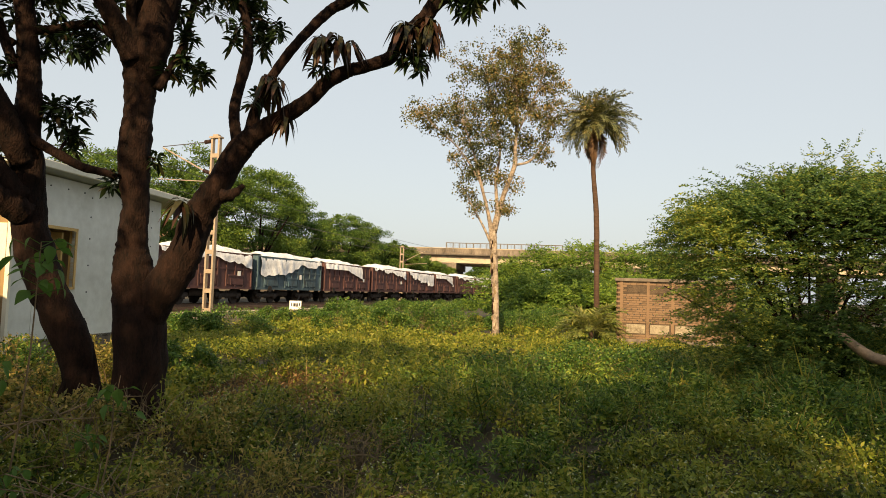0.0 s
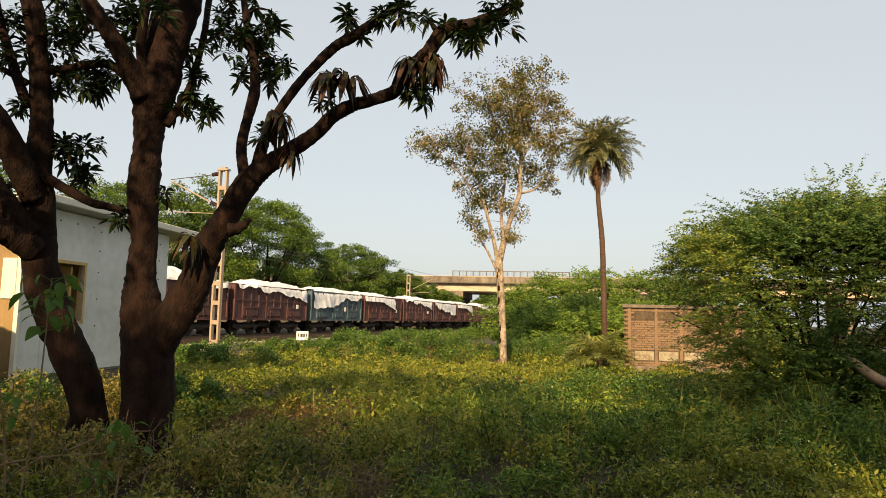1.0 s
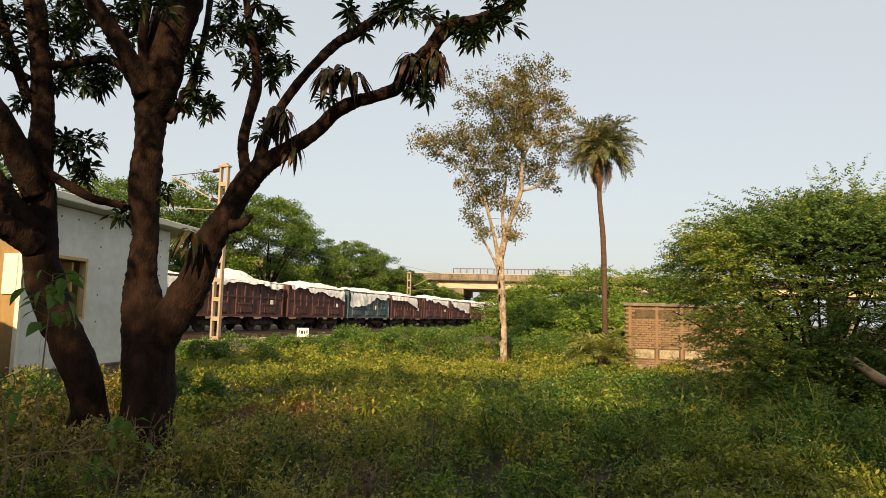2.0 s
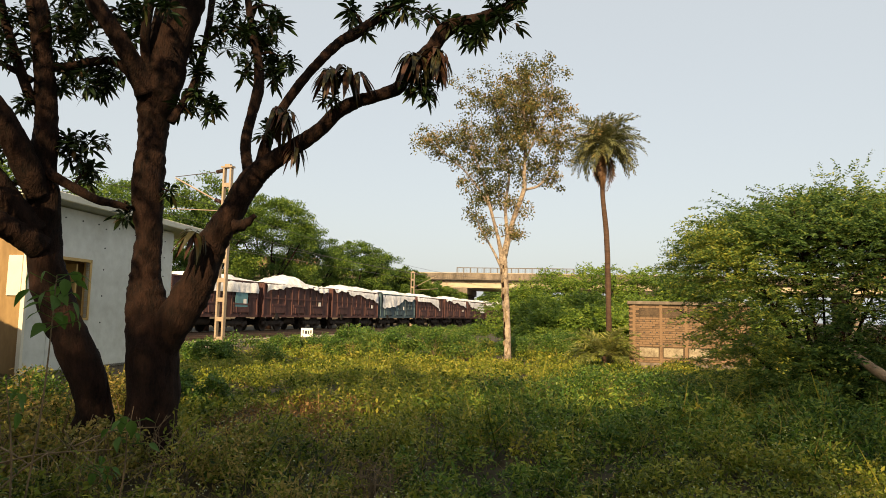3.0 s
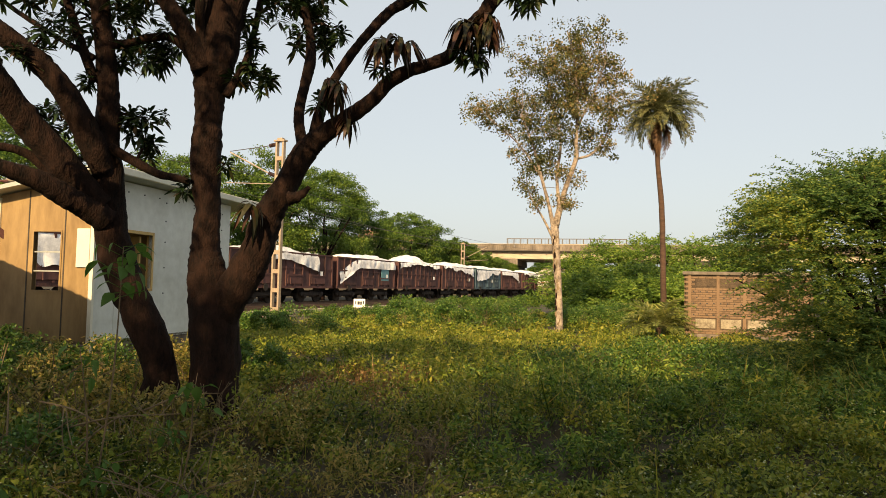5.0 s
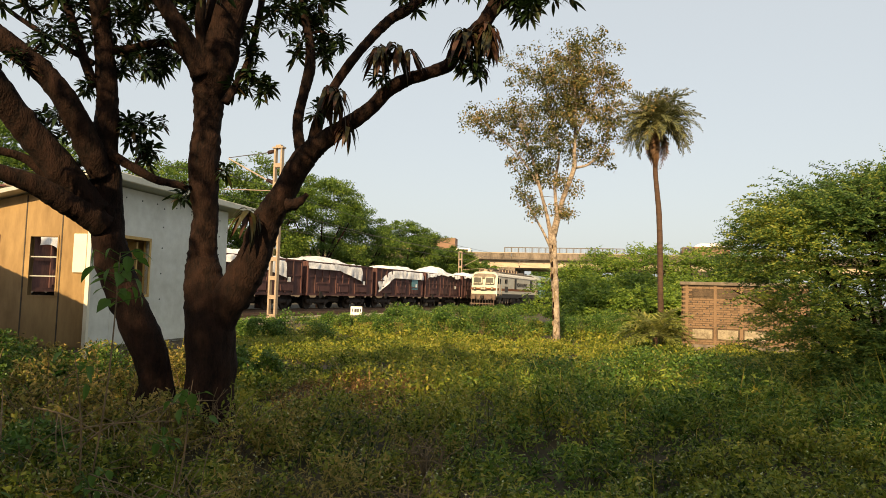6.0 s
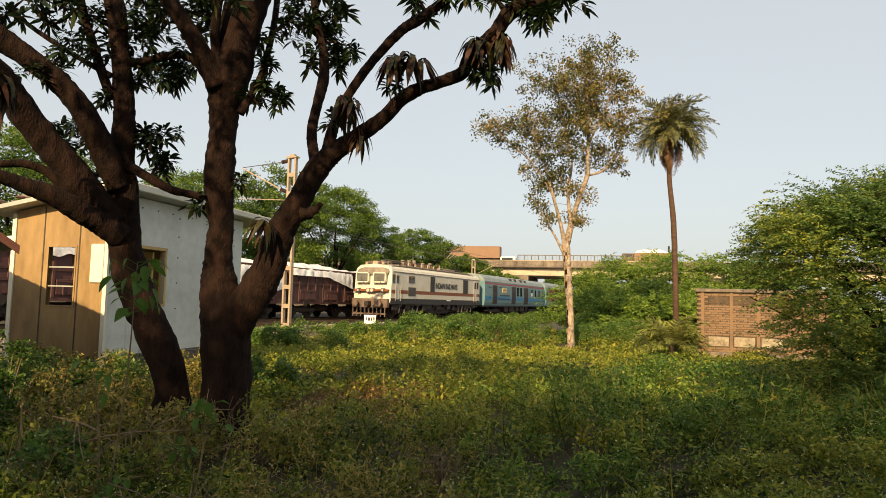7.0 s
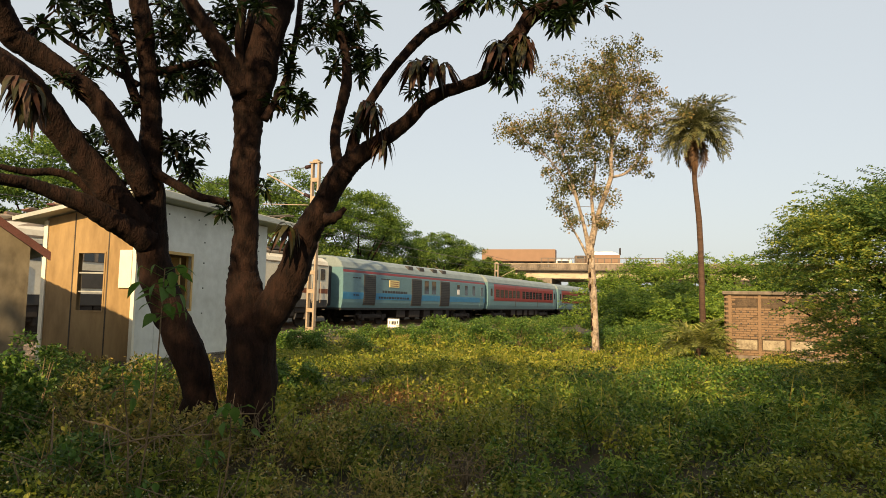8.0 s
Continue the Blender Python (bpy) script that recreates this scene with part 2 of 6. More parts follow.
def add_mesh(name, me, material, parent=None, label="", smooth=False):
    ob = new(name, me)
    if not me.materials:
        me.materials.append(material)
    if parent is not None:
        ob.parent = parent
    if smooth:
        me.polygons.foreach_set("use_smooth", [True] * len(me.polygons))
    if label:
        ob["label"] = label
    return ob


def part(name, bm, material, parent=None, label="", smooth=False):
    me = bpy.data.meshes.new(name)
    bm.normal_update()
    bm.to_mesh(me)
    bm.free()
    return add_mesh(name, me, material, parent, label, smooth)


def box(bm, x0, x1, y0, y1, z0, z1, bevel=0.0):
    """An axis-aligned block added to bm."""
    r = bmesh.ops.create_cube(bm, size=1.0, matrix=Matrix.LocRotScale(((x0 + x1) / 2, (y0 + y1) / 2, (z0 + z1) / 2), None, (abs(x1 - x0), abs(y1 - y0), abs(z1 - z0))))
    if bevel:
        es = list({e for v in r["verts"] for e in v.link_edges})
        bmesh.ops.bevel(bm, geom=es, offset=bevel, segments=1, affect="EDGES")
    return bm


def block(*args, bevel=0.0):
    return box(bmesh.new(), *args, bevel=bevel)


def cyl(bm, p, q, r, seg=12, r2=None):
    """A rod from p to q."""
    p, q = Vector(p), Vector(q)
    d = q - p
    m = Matrix.Translation((p + q) / 2) @ d.to_track_quat("Z", "Y").to_matrix().to_4x4()
    bmesh.ops.create_cone(bm, cap_ends=True, segments=seg, radius1=r, radius2=r if r2 is None else r2, depth=d.length, matrix=m)
    return bm


def rod(p, q, r, seg=12, r2=None):
    return cyl(bmesh.new(), p, q, r, seg, r2)


def smooth_path(rows, per=6):
    """Catmull-Rom through rows of (x, y, z, r)."""
    a = np.array(rows, float)
    a = np.vstack([2 * a[0] - a[1], a, 2 * a[-1] - a[-2]])
    out = []
    for i in range(1, len(a) - 2):
        for k in range(per):
            t = k / per
            p0, p1, p2, p3 = a[i - 1], a[i], a[i + 1], a[i + 2]
            out.append(0.5 * (2 * p1 + (p2 - p0) * t + (2 * p0 - 5 * p1 + 4 * p2 - p3) * t * t + (3 * p1 - p0 - 3 * p2 + p3) * t ** 3))
    out.append(a[-2])
    return np.array(out)


def tube(bm, rows, seg=12, per=6, rough=0.08, seed=0, gnarl=0.0):
    """A limb with an uneven round section through rows of (x, y, z, r)."""
    pts = smooth_path(rows, per)
    rings = []
    up = Vector((0.31, 0.87, 0.38))
    for i, p in enumerate(pts):
        d = Vector(pts[min(i + 1, len(pts) - 1)][:3]) - Vector(pts[max(i - 1, 0)][:3])
        d.normalize()
        u = d.cross(up).normalized()
        v = d.cross(u)
        ring = []
        for k in range(seg):
            a = 2 * math.pi * k / seg
            c = Vector(p[:3])
            q = u * math.cos(a) + v * math.sin(a)
            w = 1 + rough * 2 * noise.noise((c + q * p[3]) * (0.9 / max(p[3], 0.05)) + Vector((seed, 0, 0)))
            if gnarl:
                g = c + q * p[3]
                w += gnarl * (noise.noise(Vector((g.x * 9, g.y * 9, g.z * 4)) + Vector((seed, 3, 0))) + 0.6 * noise.noise(Vector((g.x * 22, g.y * 22, g.z * 11))))
            ring.append(bm.verts.new(c + q * max(p[3], 0.004) * w))
        rings.append(ring)
    for a, b in zip(rings, rings[1:]):
        for k in range(seg):
            bm.faces.new((a[k], a[(k + 1) % seg], b[(k + 1) % seg], b[k]))
    bm.faces.new(rings[0][::-1])
    bm.faces.new(rings[-1])
    return bm


def limb(rows, **kw):
    return tube(bmesh.new(), rows, **kw)


def quads_mesh(name, verts, k=4):
    """One mesh of separate k-cornered faces from an (n, k, 3) array."""
    n = len(verts)
    me = bpy.data.meshes.new(name)
    me.vertices.add(n * k)
    me.vertices.foreach_set("co", verts.reshape(-1).astype(np.float32))
    me.loops.add(n * k)
    me.loops.foreach_set("vertex_index", np.arange(n * k, dtype=np.int32))
    me.polygons.add(n)
    me.polygons.foreach_set("loop_start", np.arange(0, n * k, k, dtype=np.int32))
    me.update(calc_edges=True)
    return me


def leaf_quads(pos, size, rng, aspect=0.45, droop=0.3, up=0.5, axis=None, jitter=0.35):
    """Leaves as pointed four-cornered blades: pos (n, 3), length size (n,); up: how level they lie."""
    n = len(pos)
    d = rng.normal(size=(n, 3)) if axis is None else axis + jitter * rng.normal(size=(n, 3))
    if axis is None:
        d[:, 2] = d[:, 2] * (1 - up) - droop
    d /= np.linalg.norm(d, axis=1)[:, None]
    w = np.cross(d, np.array([0, 0, 1.0]) + 0.6 * rng.normal(size=(n, 3)))
    w /= np.linalg.norm(w, axis=1)[:, None] + 1e-6
    s = size[:, None]
    mid = pos + d * s * 0.45
    nrm = np.cross(w, d)
    bend = nrm * s * 0.07
    return np.stack([pos, mid + w * s * aspect / 2 + bend, pos + d * s - bend, mid - w * s * aspect / 2 + bend], 1)


def clump_points(centre, radii, n, rng, shell=0.55):
    """Points in an ellipsoid, thicker toward its outside."""
    d = rng.normal(size=(n, 3))
    d /= np.linalg.norm(d, axis=1)[:, None]
    r = shell + (1 - shell) * rng.random(n) ** 0.6
    inner = rng.random(n) < 0.2
    r[inner] *= rng.random(inner.sum())
    return np.array(centre) + d * r[:, None] * np.array(radii)
# ------------------------------------------------------------ ground and track
HEAD = 72.81                       # the line's heading, anticlockwise from +x
RAIL_Z = 0.25
DV = np.array([math.cos(radians(HEAD)), math.sin(radians(HEAD))])
NV = np.array([-DV[1], DV[0]])
NEAR_LINE, FAR_LINE = 24.9, 29.3    # centre of each track, measured square to the line


def on_line(s, perp, z=0.0):
    return pose(DV[0] * s + NV[0] * perp, DV[1] * s + NV[1] * perp, z, 0, 0, HEAD)


def ground_z(x, y):
    r = math.hypot(x, y)
    z = -0.12 * min(1, max(0, (r - 10) / 15)) + 0.10 * noise.noise(Vector((x * 0.16, y * 0.16, 0.0))) + 0.03 * noise.noise(Vector((x * 0.9, y * 0.9, 3.0)))
    return z * (1 if r < 200 else 0.3)


def build_ground():
    rings = [0.0, 1.0, 2, 3, 4, 5, 6, 7, 8, 9, 10, 11, 12, 13, 14, 15, 16, 17, 18, 19, 20, 22, 24, 26, 28, 30, 33, 36, 40, 45, 52, 62, 80, 110, 160, 260, 500, 1200, 4000]
    bm = bmesh.new()
    seg = 120
    prev = None
    for r in rings:
        row = []
        for k in range(seg if r else 1):
            a = 2 * math.pi * k / seg
            x, y = r * math.sin(a), r * math.cos(a)
            row.append(bm.verts.new((x, y, ground_z(x, y))))
        if prev and len(prev) == 1:
            for k in range(seg):
                bm.faces.new((prev[0], row[(k + 1) % seg], row[k]))
        elif prev:
            for k in range(seg):
                bm.faces.new((prev[k], prev[(k + 1) % seg], row[(k + 1) % seg], row[k]))
        prev = row
    g = part("ground", bm, M_SOIL, smooth=True)
    return tagged(g, "brown soil ground under weeds and shrubs", "ground", kind="structure")


def build_track():
    s0, s1 = -120, 460
    bm = bmesh.new()
    prof = [(18.4, -0.55), (20.6, -0.22), (22.6, 0.03), (26.6, 0.05), (27.1, -0.02), (27.6, 0.05), (31.4, 0.03), (33.2, -0.5)]
    n = 116
    rows = []
    for i in range(n + 1):
        s = s0 + (s1 - s0) * i / n
        rows.append([bm.verts.new((s, p + 0.12 * noise.noise(Vector((s * 0.5, p, 0))), z + 0.05 * noise.noise(Vector((s * 0.7, p * 2, 5))))) for p, z in prof])
    for a, b in zip(rows, rows[1:]):
        for k in range(len(prof) - 1):
            bm.faces.new((a[k], b[k], b[k + 1], a[k + 1]))
    bed = part("ballast_bed", bm, M_BALLAST)
    bed.matrix_basis = pose(0, 0, 0, 0, 0, HEAD)
    tagged(bed, "grey-brown stone ballast bed under two railway tracks", "ballast", kind="structure")
    # loose stones on the near shoulder
    rng = np.random.default_rng(5)
    nst = 14000
    s = rng.uniform(12, 60, nst)
    p = rng.uniform(18.8, 23.6, nst)
    z = np.where(p < 20.6, -0.22 - (20.6 - p) * 0.15, np.where(p < 22.6, -0.22 + (p - 20.6) * 0.125, 0.03))
    base = np.array([(1, 0, -0.4), (-0.5, 0.87, -0.4), (-0.5, -0.87, -0.4), (0, 0, 0.7)])
    sz = rng.uniform(0.02, 0.05, nst)
    rot = rng.uniform(0, 6.28, nst)
    tri = base[None] * sz[:, None, None] * rng.uniform(0.6, 1.4, (nst, 4, 3))
    c, sn = np.cos(rot)[:, None], np.sin(rot)[:, None]
    xyz = np.stack([tri[..., 0] * c - tri[..., 1] * sn, tri[..., 0] * sn + tri[..., 1] * c, tri[..., 2]], -1) + np.stack([s, p, z + 0.02], -1)[:, None]
    faces = xyz[:, [[0, 1, 3], [1, 2, 3], [2, 0, 3]]].reshape(-1, 3, 3)
    st = add_mesh("ballast_stones", quads_mesh("ballast_stones", faces, 3), M_STONE, bed)
    st["kind"] = "stuff"
    for name, centre in (("near_track", NEAR_LINE), ("far_track", FAR_LINE)):
        t = thing("railway_track", "pair of rusty steel rails on concrete sleepers", "railway track", pose(0, 0, 0, 0, 0, HEAD), "railway tracks", "structure")
        for side in (-0.838, 0.838):
            bm = bmesh.new()
            c = centre + side
            box(bm, s0, s1, c - 0.07, c + 0.07, RAIL_Z - 0.172, RAIL_Z - 0.15)
            box(bm, s0, s1, c - 0.012, c + 0.012, RAIL_Z - 0.15, RAIL_Z - 0.04)
            box(bm, s0, s1, c - 0.035, c + 0.035, RAIL_Z - 0.04, RAIL_Z)
            part("rail", bm, M_RAIL, t)
        me = bpy.data.meshes.new("sleeper")
        bm = block(-0.13, 0.13, -1.37, 1.37, -0.12, 0.10, bevel=0.02)
        bm.to_mesh(me)
        bm.free()
        for k in range(140):
            o = add_mesh("sleeper", me, M_SLEEPER, t)
            o.location = (12 + k * 0.65, centre, RAIL_Z - 0.27)


# ------------------------------------------------------------ bridge
B0, B1 = Vector((-90.0, 136.0, 0)), Vector((149.7, 107.24, 0))
BDIR = (B1 - B0).normalized()
BROT = math.degrees(math.atan2(BDIR.y, BDIR.x))


def bridge_at(u, v=0.0, z=0.0):
    """u metres along the bridge from its left end, v metres across, away."""
    p = B0 + BDIR * u + Vector((-BDIR.y, BDIR.x, 0)) * v
    return pose(p.x, p.y, z, 0, 0, BROT)


BL = (B1 - B0).length
DECK = 9.0


def build_bridge():
    b = thing("road_bridge", "weathered concrete road overbridge with steel railing across the railway", "bridge", bridge_at(0))
    part("deck", block(0, BL, 0, 21, DECK - 0.9, DECK, bevel=0.05), M_CONC, b, "stained grey concrete deck edge")
    for k in range(34):
        x = k * BL / 34
        part("parapet", block(x + 0.03, x + BL / 34 - 0.03, -0.25, 0.05, DECK - 0.6, DECK + 0.55, bevel=0.03), M_CONC, b)
    for y in (0.6, 3.4, 6.2, 9.0, 12.0, 15.0, 18.0):
        part("girder", block(60, BL, y, y + 0.5, DECK - 2.1, DECK - 0.9), M_PALE_CONC, b, "pale concrete girder")
    part("bearing_shelf", block(90.0, 93.0, -0.2, 20, DECK - 3.3, DECK - 2.1, bevel=0.05), M_CONC, b)
    part("abutment", block(82, 92.5, 0.3, 20.5, -0.6, DECK - 2.1), M_DARK_CONC, b, "abutment toned dark for the shade under the bridge")
    part("abutment", block(124, 132, 0.3, 20.5, -0.6, DECK - 2.1), M_DARK_CONC, b, "abutment toned dark for the shade under the bridge")
    part("wing_wall", block(20, 82, 0.4, 9.6, -0.6, DECK - 0.9), M_DARK_CONC, b)
    for x in (160, 190):
        part("pier", block(x, x + 1.6, 0.8, 9.2, -0.6, DECK - 2.1, bevel=0.2), M_CONC, b)
    for k in range(12):
        x = 66 + k * 4.6
        part("drain_spout", rod((x, -0.55, DECK - 0.75), (x, 0.1, DECK - 0.65), 0.09, 8), M_DARK_CONC, b)
    part("coping", block(0, BL, -0.32, 0.10, DECK + 0.55, DECK + 0.66, bevel=0.02), M_PALE_CONC, b)
    part("drip_ledge", block(0, BL, -0.34, 0.0, DECK - 0.72, DECK - 0.58, bevel=0.02), M_DARK_CONC, b)
    # steel railing over the main span
    r0, r1 = 91.0, 112.5
    for z in (DECK + 0.62, DECK + 1.60):
        part("handrail", block(r0, r1, -0.13, -0.05, z - 0.07, z + 0.07), M_GREYRAIL, b)
    n = 17
    for k in range(n + 1):
        x = r0 + (r1 - r0) * k / n
        part("railing_post", block(x - 0.09, x + 0.09, -0.15, -0.03, DECK + 0.5, DECK + 1.66), M_GREYRAIL, b)
    for k in range(n):
        x = r0 + (r1 - r0) * k / n
        for j in range(1, 5):
            xx = x + (r1 - r0) / n * j / 5
            part("railing_bar", block(xx - 0.012, xx + 0.012, -0.10, -0.08, DECK + 0.6, DECK + 1.60), M_GREYRAIL, b)
    return b


def build_truck(name, label, length, body_mat, top, cab_mat, tarp=False, flip=1, cab=2.2, cab_top=2.5):
    """A lorry whose front points along +x when flip is 1."""
    t = thing(name, label, "truck")
    L = length * flip
    part("cargo_body", block(-L / 2, L / 2 - cab * flip, -1.25, 1.25, 1.1, top, bevel=0.05), body_mat, t)
    part("cab", block(L / 2 - (cab - 0.1) * flip, L / 2, -1.2, 1.2, 0.7, cab_top, bevel=0.15), cab_mat, t)
    part("windscreen", block(L / 2 - 0.05 * flip, L / 2 + 0.02 * flip, -1.0, 1.0, cab_top - 0.7, cab_top - 0.2), M_WINDOW, t)
    part("side_window", block(L / 2 - (cab - 0.4) * flip, L / 2 - 0.5 * flip, -1.215, -1.19, cab_top - 0.7, cab_top - 0.2), M_WINDOW, t)
    part("chassis", block(-L / 2, L / 2, -0.5, 0.5, 0.6, 1.1), M_UNDER, t)
    if tarp:
        bm = bmesh.new()
        rows = []
        for i in range(9):
            u = i / 8
            x = -L / 2 + (L - cab * flip) * u
            rows.append([bm.verts.new((x, y, top + 0.01 + h * (0.8 + 0.3 * noise.noise(Vector((u * 4, y, 2)))) * min(1, 6 * u, 6 * (1 - u)))) for y, h in ((-1.3, 0), (-1.1, 0.55), (-0.4, 0.9), (0.4, 0.9), (1.1, 0.5), (1.3, 0))])
        for a, b in zip(rows, rows[1:]):
            for k in range(5):
                bm.faces.new((a[k], b[k], b[k + 1], a[k + 1]))
        part("load_cover", bm, M_TARP, t, "white sheet over the load", True)
        part("exhaust_stack", rod((-L / 2, -0.9, top), (-L / 2, -0.9, top + 1.3), 0.16), M_UNDER, t)
    for x in (-L / 2 + 1.3 * flip, -L / 2 + 2.6 * flip, L / 2 - 1.2 * flip):
        for y in (-1.1, 1.1):
            part("wheel", rod((x, y - 0.15, 0.5), (x, y + 0.15, 0.5), 0.5, 16), M_TYRE, t)
    return t


# ------------------------------------------------------------ trains
def wheelset_parts(parent, xs, r=0.5, gauge=0.838):
    for x in xs:
        for y in (-gauge, gauge):
            part("wheel", rod((x, y - 0.07, r), (x, y + 0.07, r), r, 20), M_UNDER, parent, "dark steel wheel")
        part("axle", rod((x, -gauge, r), (x, gauge, r), 0.09, 8), M_UNDER, parent)


def bogie(parent, xc, base, r, y=1.05):
    b = part("bogie", block(xc - base / 2 - 0.5, xc + base / 2 + 0.5, -y - 0.1, -y + 0.06, r - 0.05, r + 0.22, bevel=0.05), M_UNDER, parent)
    bm = block(xc - base / 2 - 0.5, xc + base / 2 + 0.5, y - 0.06, y + 0.1, r - 0.05, r + 0.22, bevel=0.05)
    box(bm, xc - 0.25, xc + 0.25, -y, y, r - 0.1, r + 0.3)
    part("bogie_frame", bm, M_UNDER, b)
    for s in (-1, 1):
        for x in (xc - base / 2, xc + base / 2):
            part("axle_box", block(x - 0.17, x + 0.17, s * y - 0.16, s * y + 0.16, r - 0.18, r + 0.16, bevel=0.04), M_UNDER, b)
        for dx in (-0.2, 0.0, 0.2):
            part("spring", rod((xc + dx, s * y, r - 0.15), (xc + dx, s * y, r + 0.35), 0.07, 8), M_UNDER, b)
    wheelset_parts(b, (xc - base / 2, xc + base / 2), r)


WL, WP = 10.0, 10.713                # wagon body length, pitch


def tarp_mesh(seed, style):
    """A crumpled sheet over the load, hanging over both sides. style: plain, diagonal, torn."""
    rng = random.Random(seed)
    nu, prof = 70, [-1.63, -1.62, -1.61, -1.6, -1.55, -1.2, -0.8, -0.4, 0.0, 0.4, 0.8, 1.2, 1.55, 1.6, 1.61]
    a, b = (0.35, WL - 0.1) if style != "torn" else (0.0, WL * 0.80)
    hang = rng.uniform(1.0, 1.3)
    ph = rng.uniform(0, 6)
    bm = bmesh.new()
    rows = []
    for i in range(nu + 1):
        u = i / nu
        x = a + (b - a) * u
        drop = hang * (0.62 + 0.50 * math.sin(2.4 * u + ph) + 0.45 * noise.noise(Vector((u * 4, seed, 0))) + 0.2 * noise.noise(Vector((u * 13, seed, 3))))
        if style == "diagonal":
            drop = 0.75 + 1.25 * max(0, 1 - u / 0.33) ** 1.2
        if style == "torn":
            drop = 0.5 + 0.7 * max(0, (u - 0.55) / 0.45)
        heap = 0.08 + 0.30 * max(0, math.sin(math.pi * u)) ** 0.7 + 0.50 * noise.noise(Vector((u * 3.0, seed * 1.7, 4)))
        drop = max(0.12, drop)
        row = []
        for j, y in enumerate(prof):
            if j < 4:
                z = 3.25 - drop * (1 - j / 4)
                yy = y - 0.22 * abs(noise.noise(Vector((x * 1.1, z * 1.3, seed)))) * (1.2 - j / 5) - 0.03
                if style == "diagonal" and u < 0.33:
                    z = 3.25 - drop + (0.45 + 0.3 * u) * j / 4 + 0.0
            elif j > 12:
                z, yy = 3.25 - 0.4 * (j - 12), y + 0.03
            else:
                k = 1 - (y / 1.6) ** 2
                z = 3.27 + max(0.0, heap * (0.35 + 0.65 * k) if k > 0.02 else 0) * (0.2 if abs(y) > 1.5 else 1)
                z += 0.13 * noise.noise(Vector((x * 1.7, y * 2.0, seed + 9)))
                yy = y
                if style == "diagonal" and u < 0.33:
                    z = min(z, 3.27) - (drop - 0.75) * 0.9 if y < -1.3 else 3.1 + 0.1 * noise.noise(Vector((x, y, 1)))
            row.append(bm.verts.new((x + 0.04 * noise.noise(Vector((x, y * 3, 7))), yy, z)))
        rows.append(row)
    for p, q in zip(rows, rows[1:]):
        for k in range(len(prof) - 1):
            bm.faces.new((p[k], q[k], q[k + 1], p[k + 1]))
    return bm


def build_wagon(body_mat, seed, style, blue=False):
    colour = "grey-blue" if blue else "rust-brown"
    w = thing("freight_wagon", f"{colour} open freight wagon under a crumpled white tarpaulin", "freight wagon", None, "wagons of the goods train")
    z0, z1 = 1.12, 3.23
    bm = block(0, WL, -1.56, 1.56, z0 - 0.1, z1, bevel=0.02)
    top = [f for f in bm.faces if f.normal.z > 0.9 and f.calc_center_median().z > 3]
    r = bmesh.ops.inset_region(bm, faces=top, thickness=0.09)
    for f in top:
        for v in f.verts:
            v.co.z -= 0.35
    part("body", bm, body_mat, w)
    part("sole_bar", block(-0.05, WL + 0.05, -1.6, 1.6, z0 - 0.16, z0), body_mat, w)
    part("top_coping", block(-0.03, WL + 0.03, -1.62, -1.54, z1 - 0.09, z1 + 0.02, bevel=0.01), body_mat, w)
    part("top_coping", block(-0.03, WL + 0.03, 1.54, 1.62, z1 - 0.09, z1 + 0.02, bevel=0.01), body_mat, w)
    for k in range(11):
        x = 0.06 + (WL - 0.12) * k / 10
        part("stanchion", block(x - 0.06, x + 0.06, -1.63, -1.555, z0, z1 - 0.09), body_mat, w)
    part("waist_rail", block(0.1, WL - 0.1, -1.615, -1.555, 2.2, 2.3), body_mat, w)
    for xa, xb in ((1.1, 2.9), (4.15, 5.85), (7.1, 8.9)):
        d = part("side_door", block(xa, xb, -1.645, -1.57, z0 + 0.12, z0 + 0.75, bevel=0.01), body_mat, w)
        part("hinge_bar", block(xa, xb, -1.68, -1.64, z0 + 0.62, z0 + 0.69), body_mat, d)
        part("door_latch", block(xa + 0.3, xa + 0.36, -1.68, -1.64, z0 + 0.1, z0 + 0.5), body_mat, d)
    for k in range(5):
        y = -1.3 + 2.6 * k / 4
        part("end_stanchion", block(-0.07, 0.0, y - 0.06, y + 0.06, z0, z1 - 0.05), body_mat, w)
    if not blue:
        part("panel_plate", block(8.2, 8.55, -1.66, -1.64, 1.75, 2.1), M_WHITE, w, "small white data plate")
    else:
        part("panel_plate", block(6.2, 6.5, -1.66, -1.64, 1.75, 2.1), M_WHITE, w, "small white data plate")
    if style == "diagonal":
        part("repair_patch", block(7.3, 8.7, -1.655, -1.63, 1.6, 2.6), M_PATCH_BLUE, w, "teal repair patch")
    part("hand_wheel", rod((1.7, -1.66, 1.02), (1.7, -1.70, 1.02), 0.23, 14), M_UNDER, w)
    for x in (2.1, 7.9):
        bogie(w, x, 2.0, 0.5, 1.12)
    part("brake_cylinder", rod((4.2, -0.6, 0.7), (5.8, -0.6, 0.7), 0.22), M_UNDER, w)
    part("coupler", block(-0.36, 0.0, -0.14, 0.14, 0.9, 1.15), M_UNDER, w)
    part("coupler", block(WL, WL + 0.36, -0.14, 0.14, 0.9, 1.15), M_UNDER, w)
    part("tarpaulin", tarp_mesh(seed, style), M_TARP, w, "crumpled white tarpaulin over the load", True)
    return w


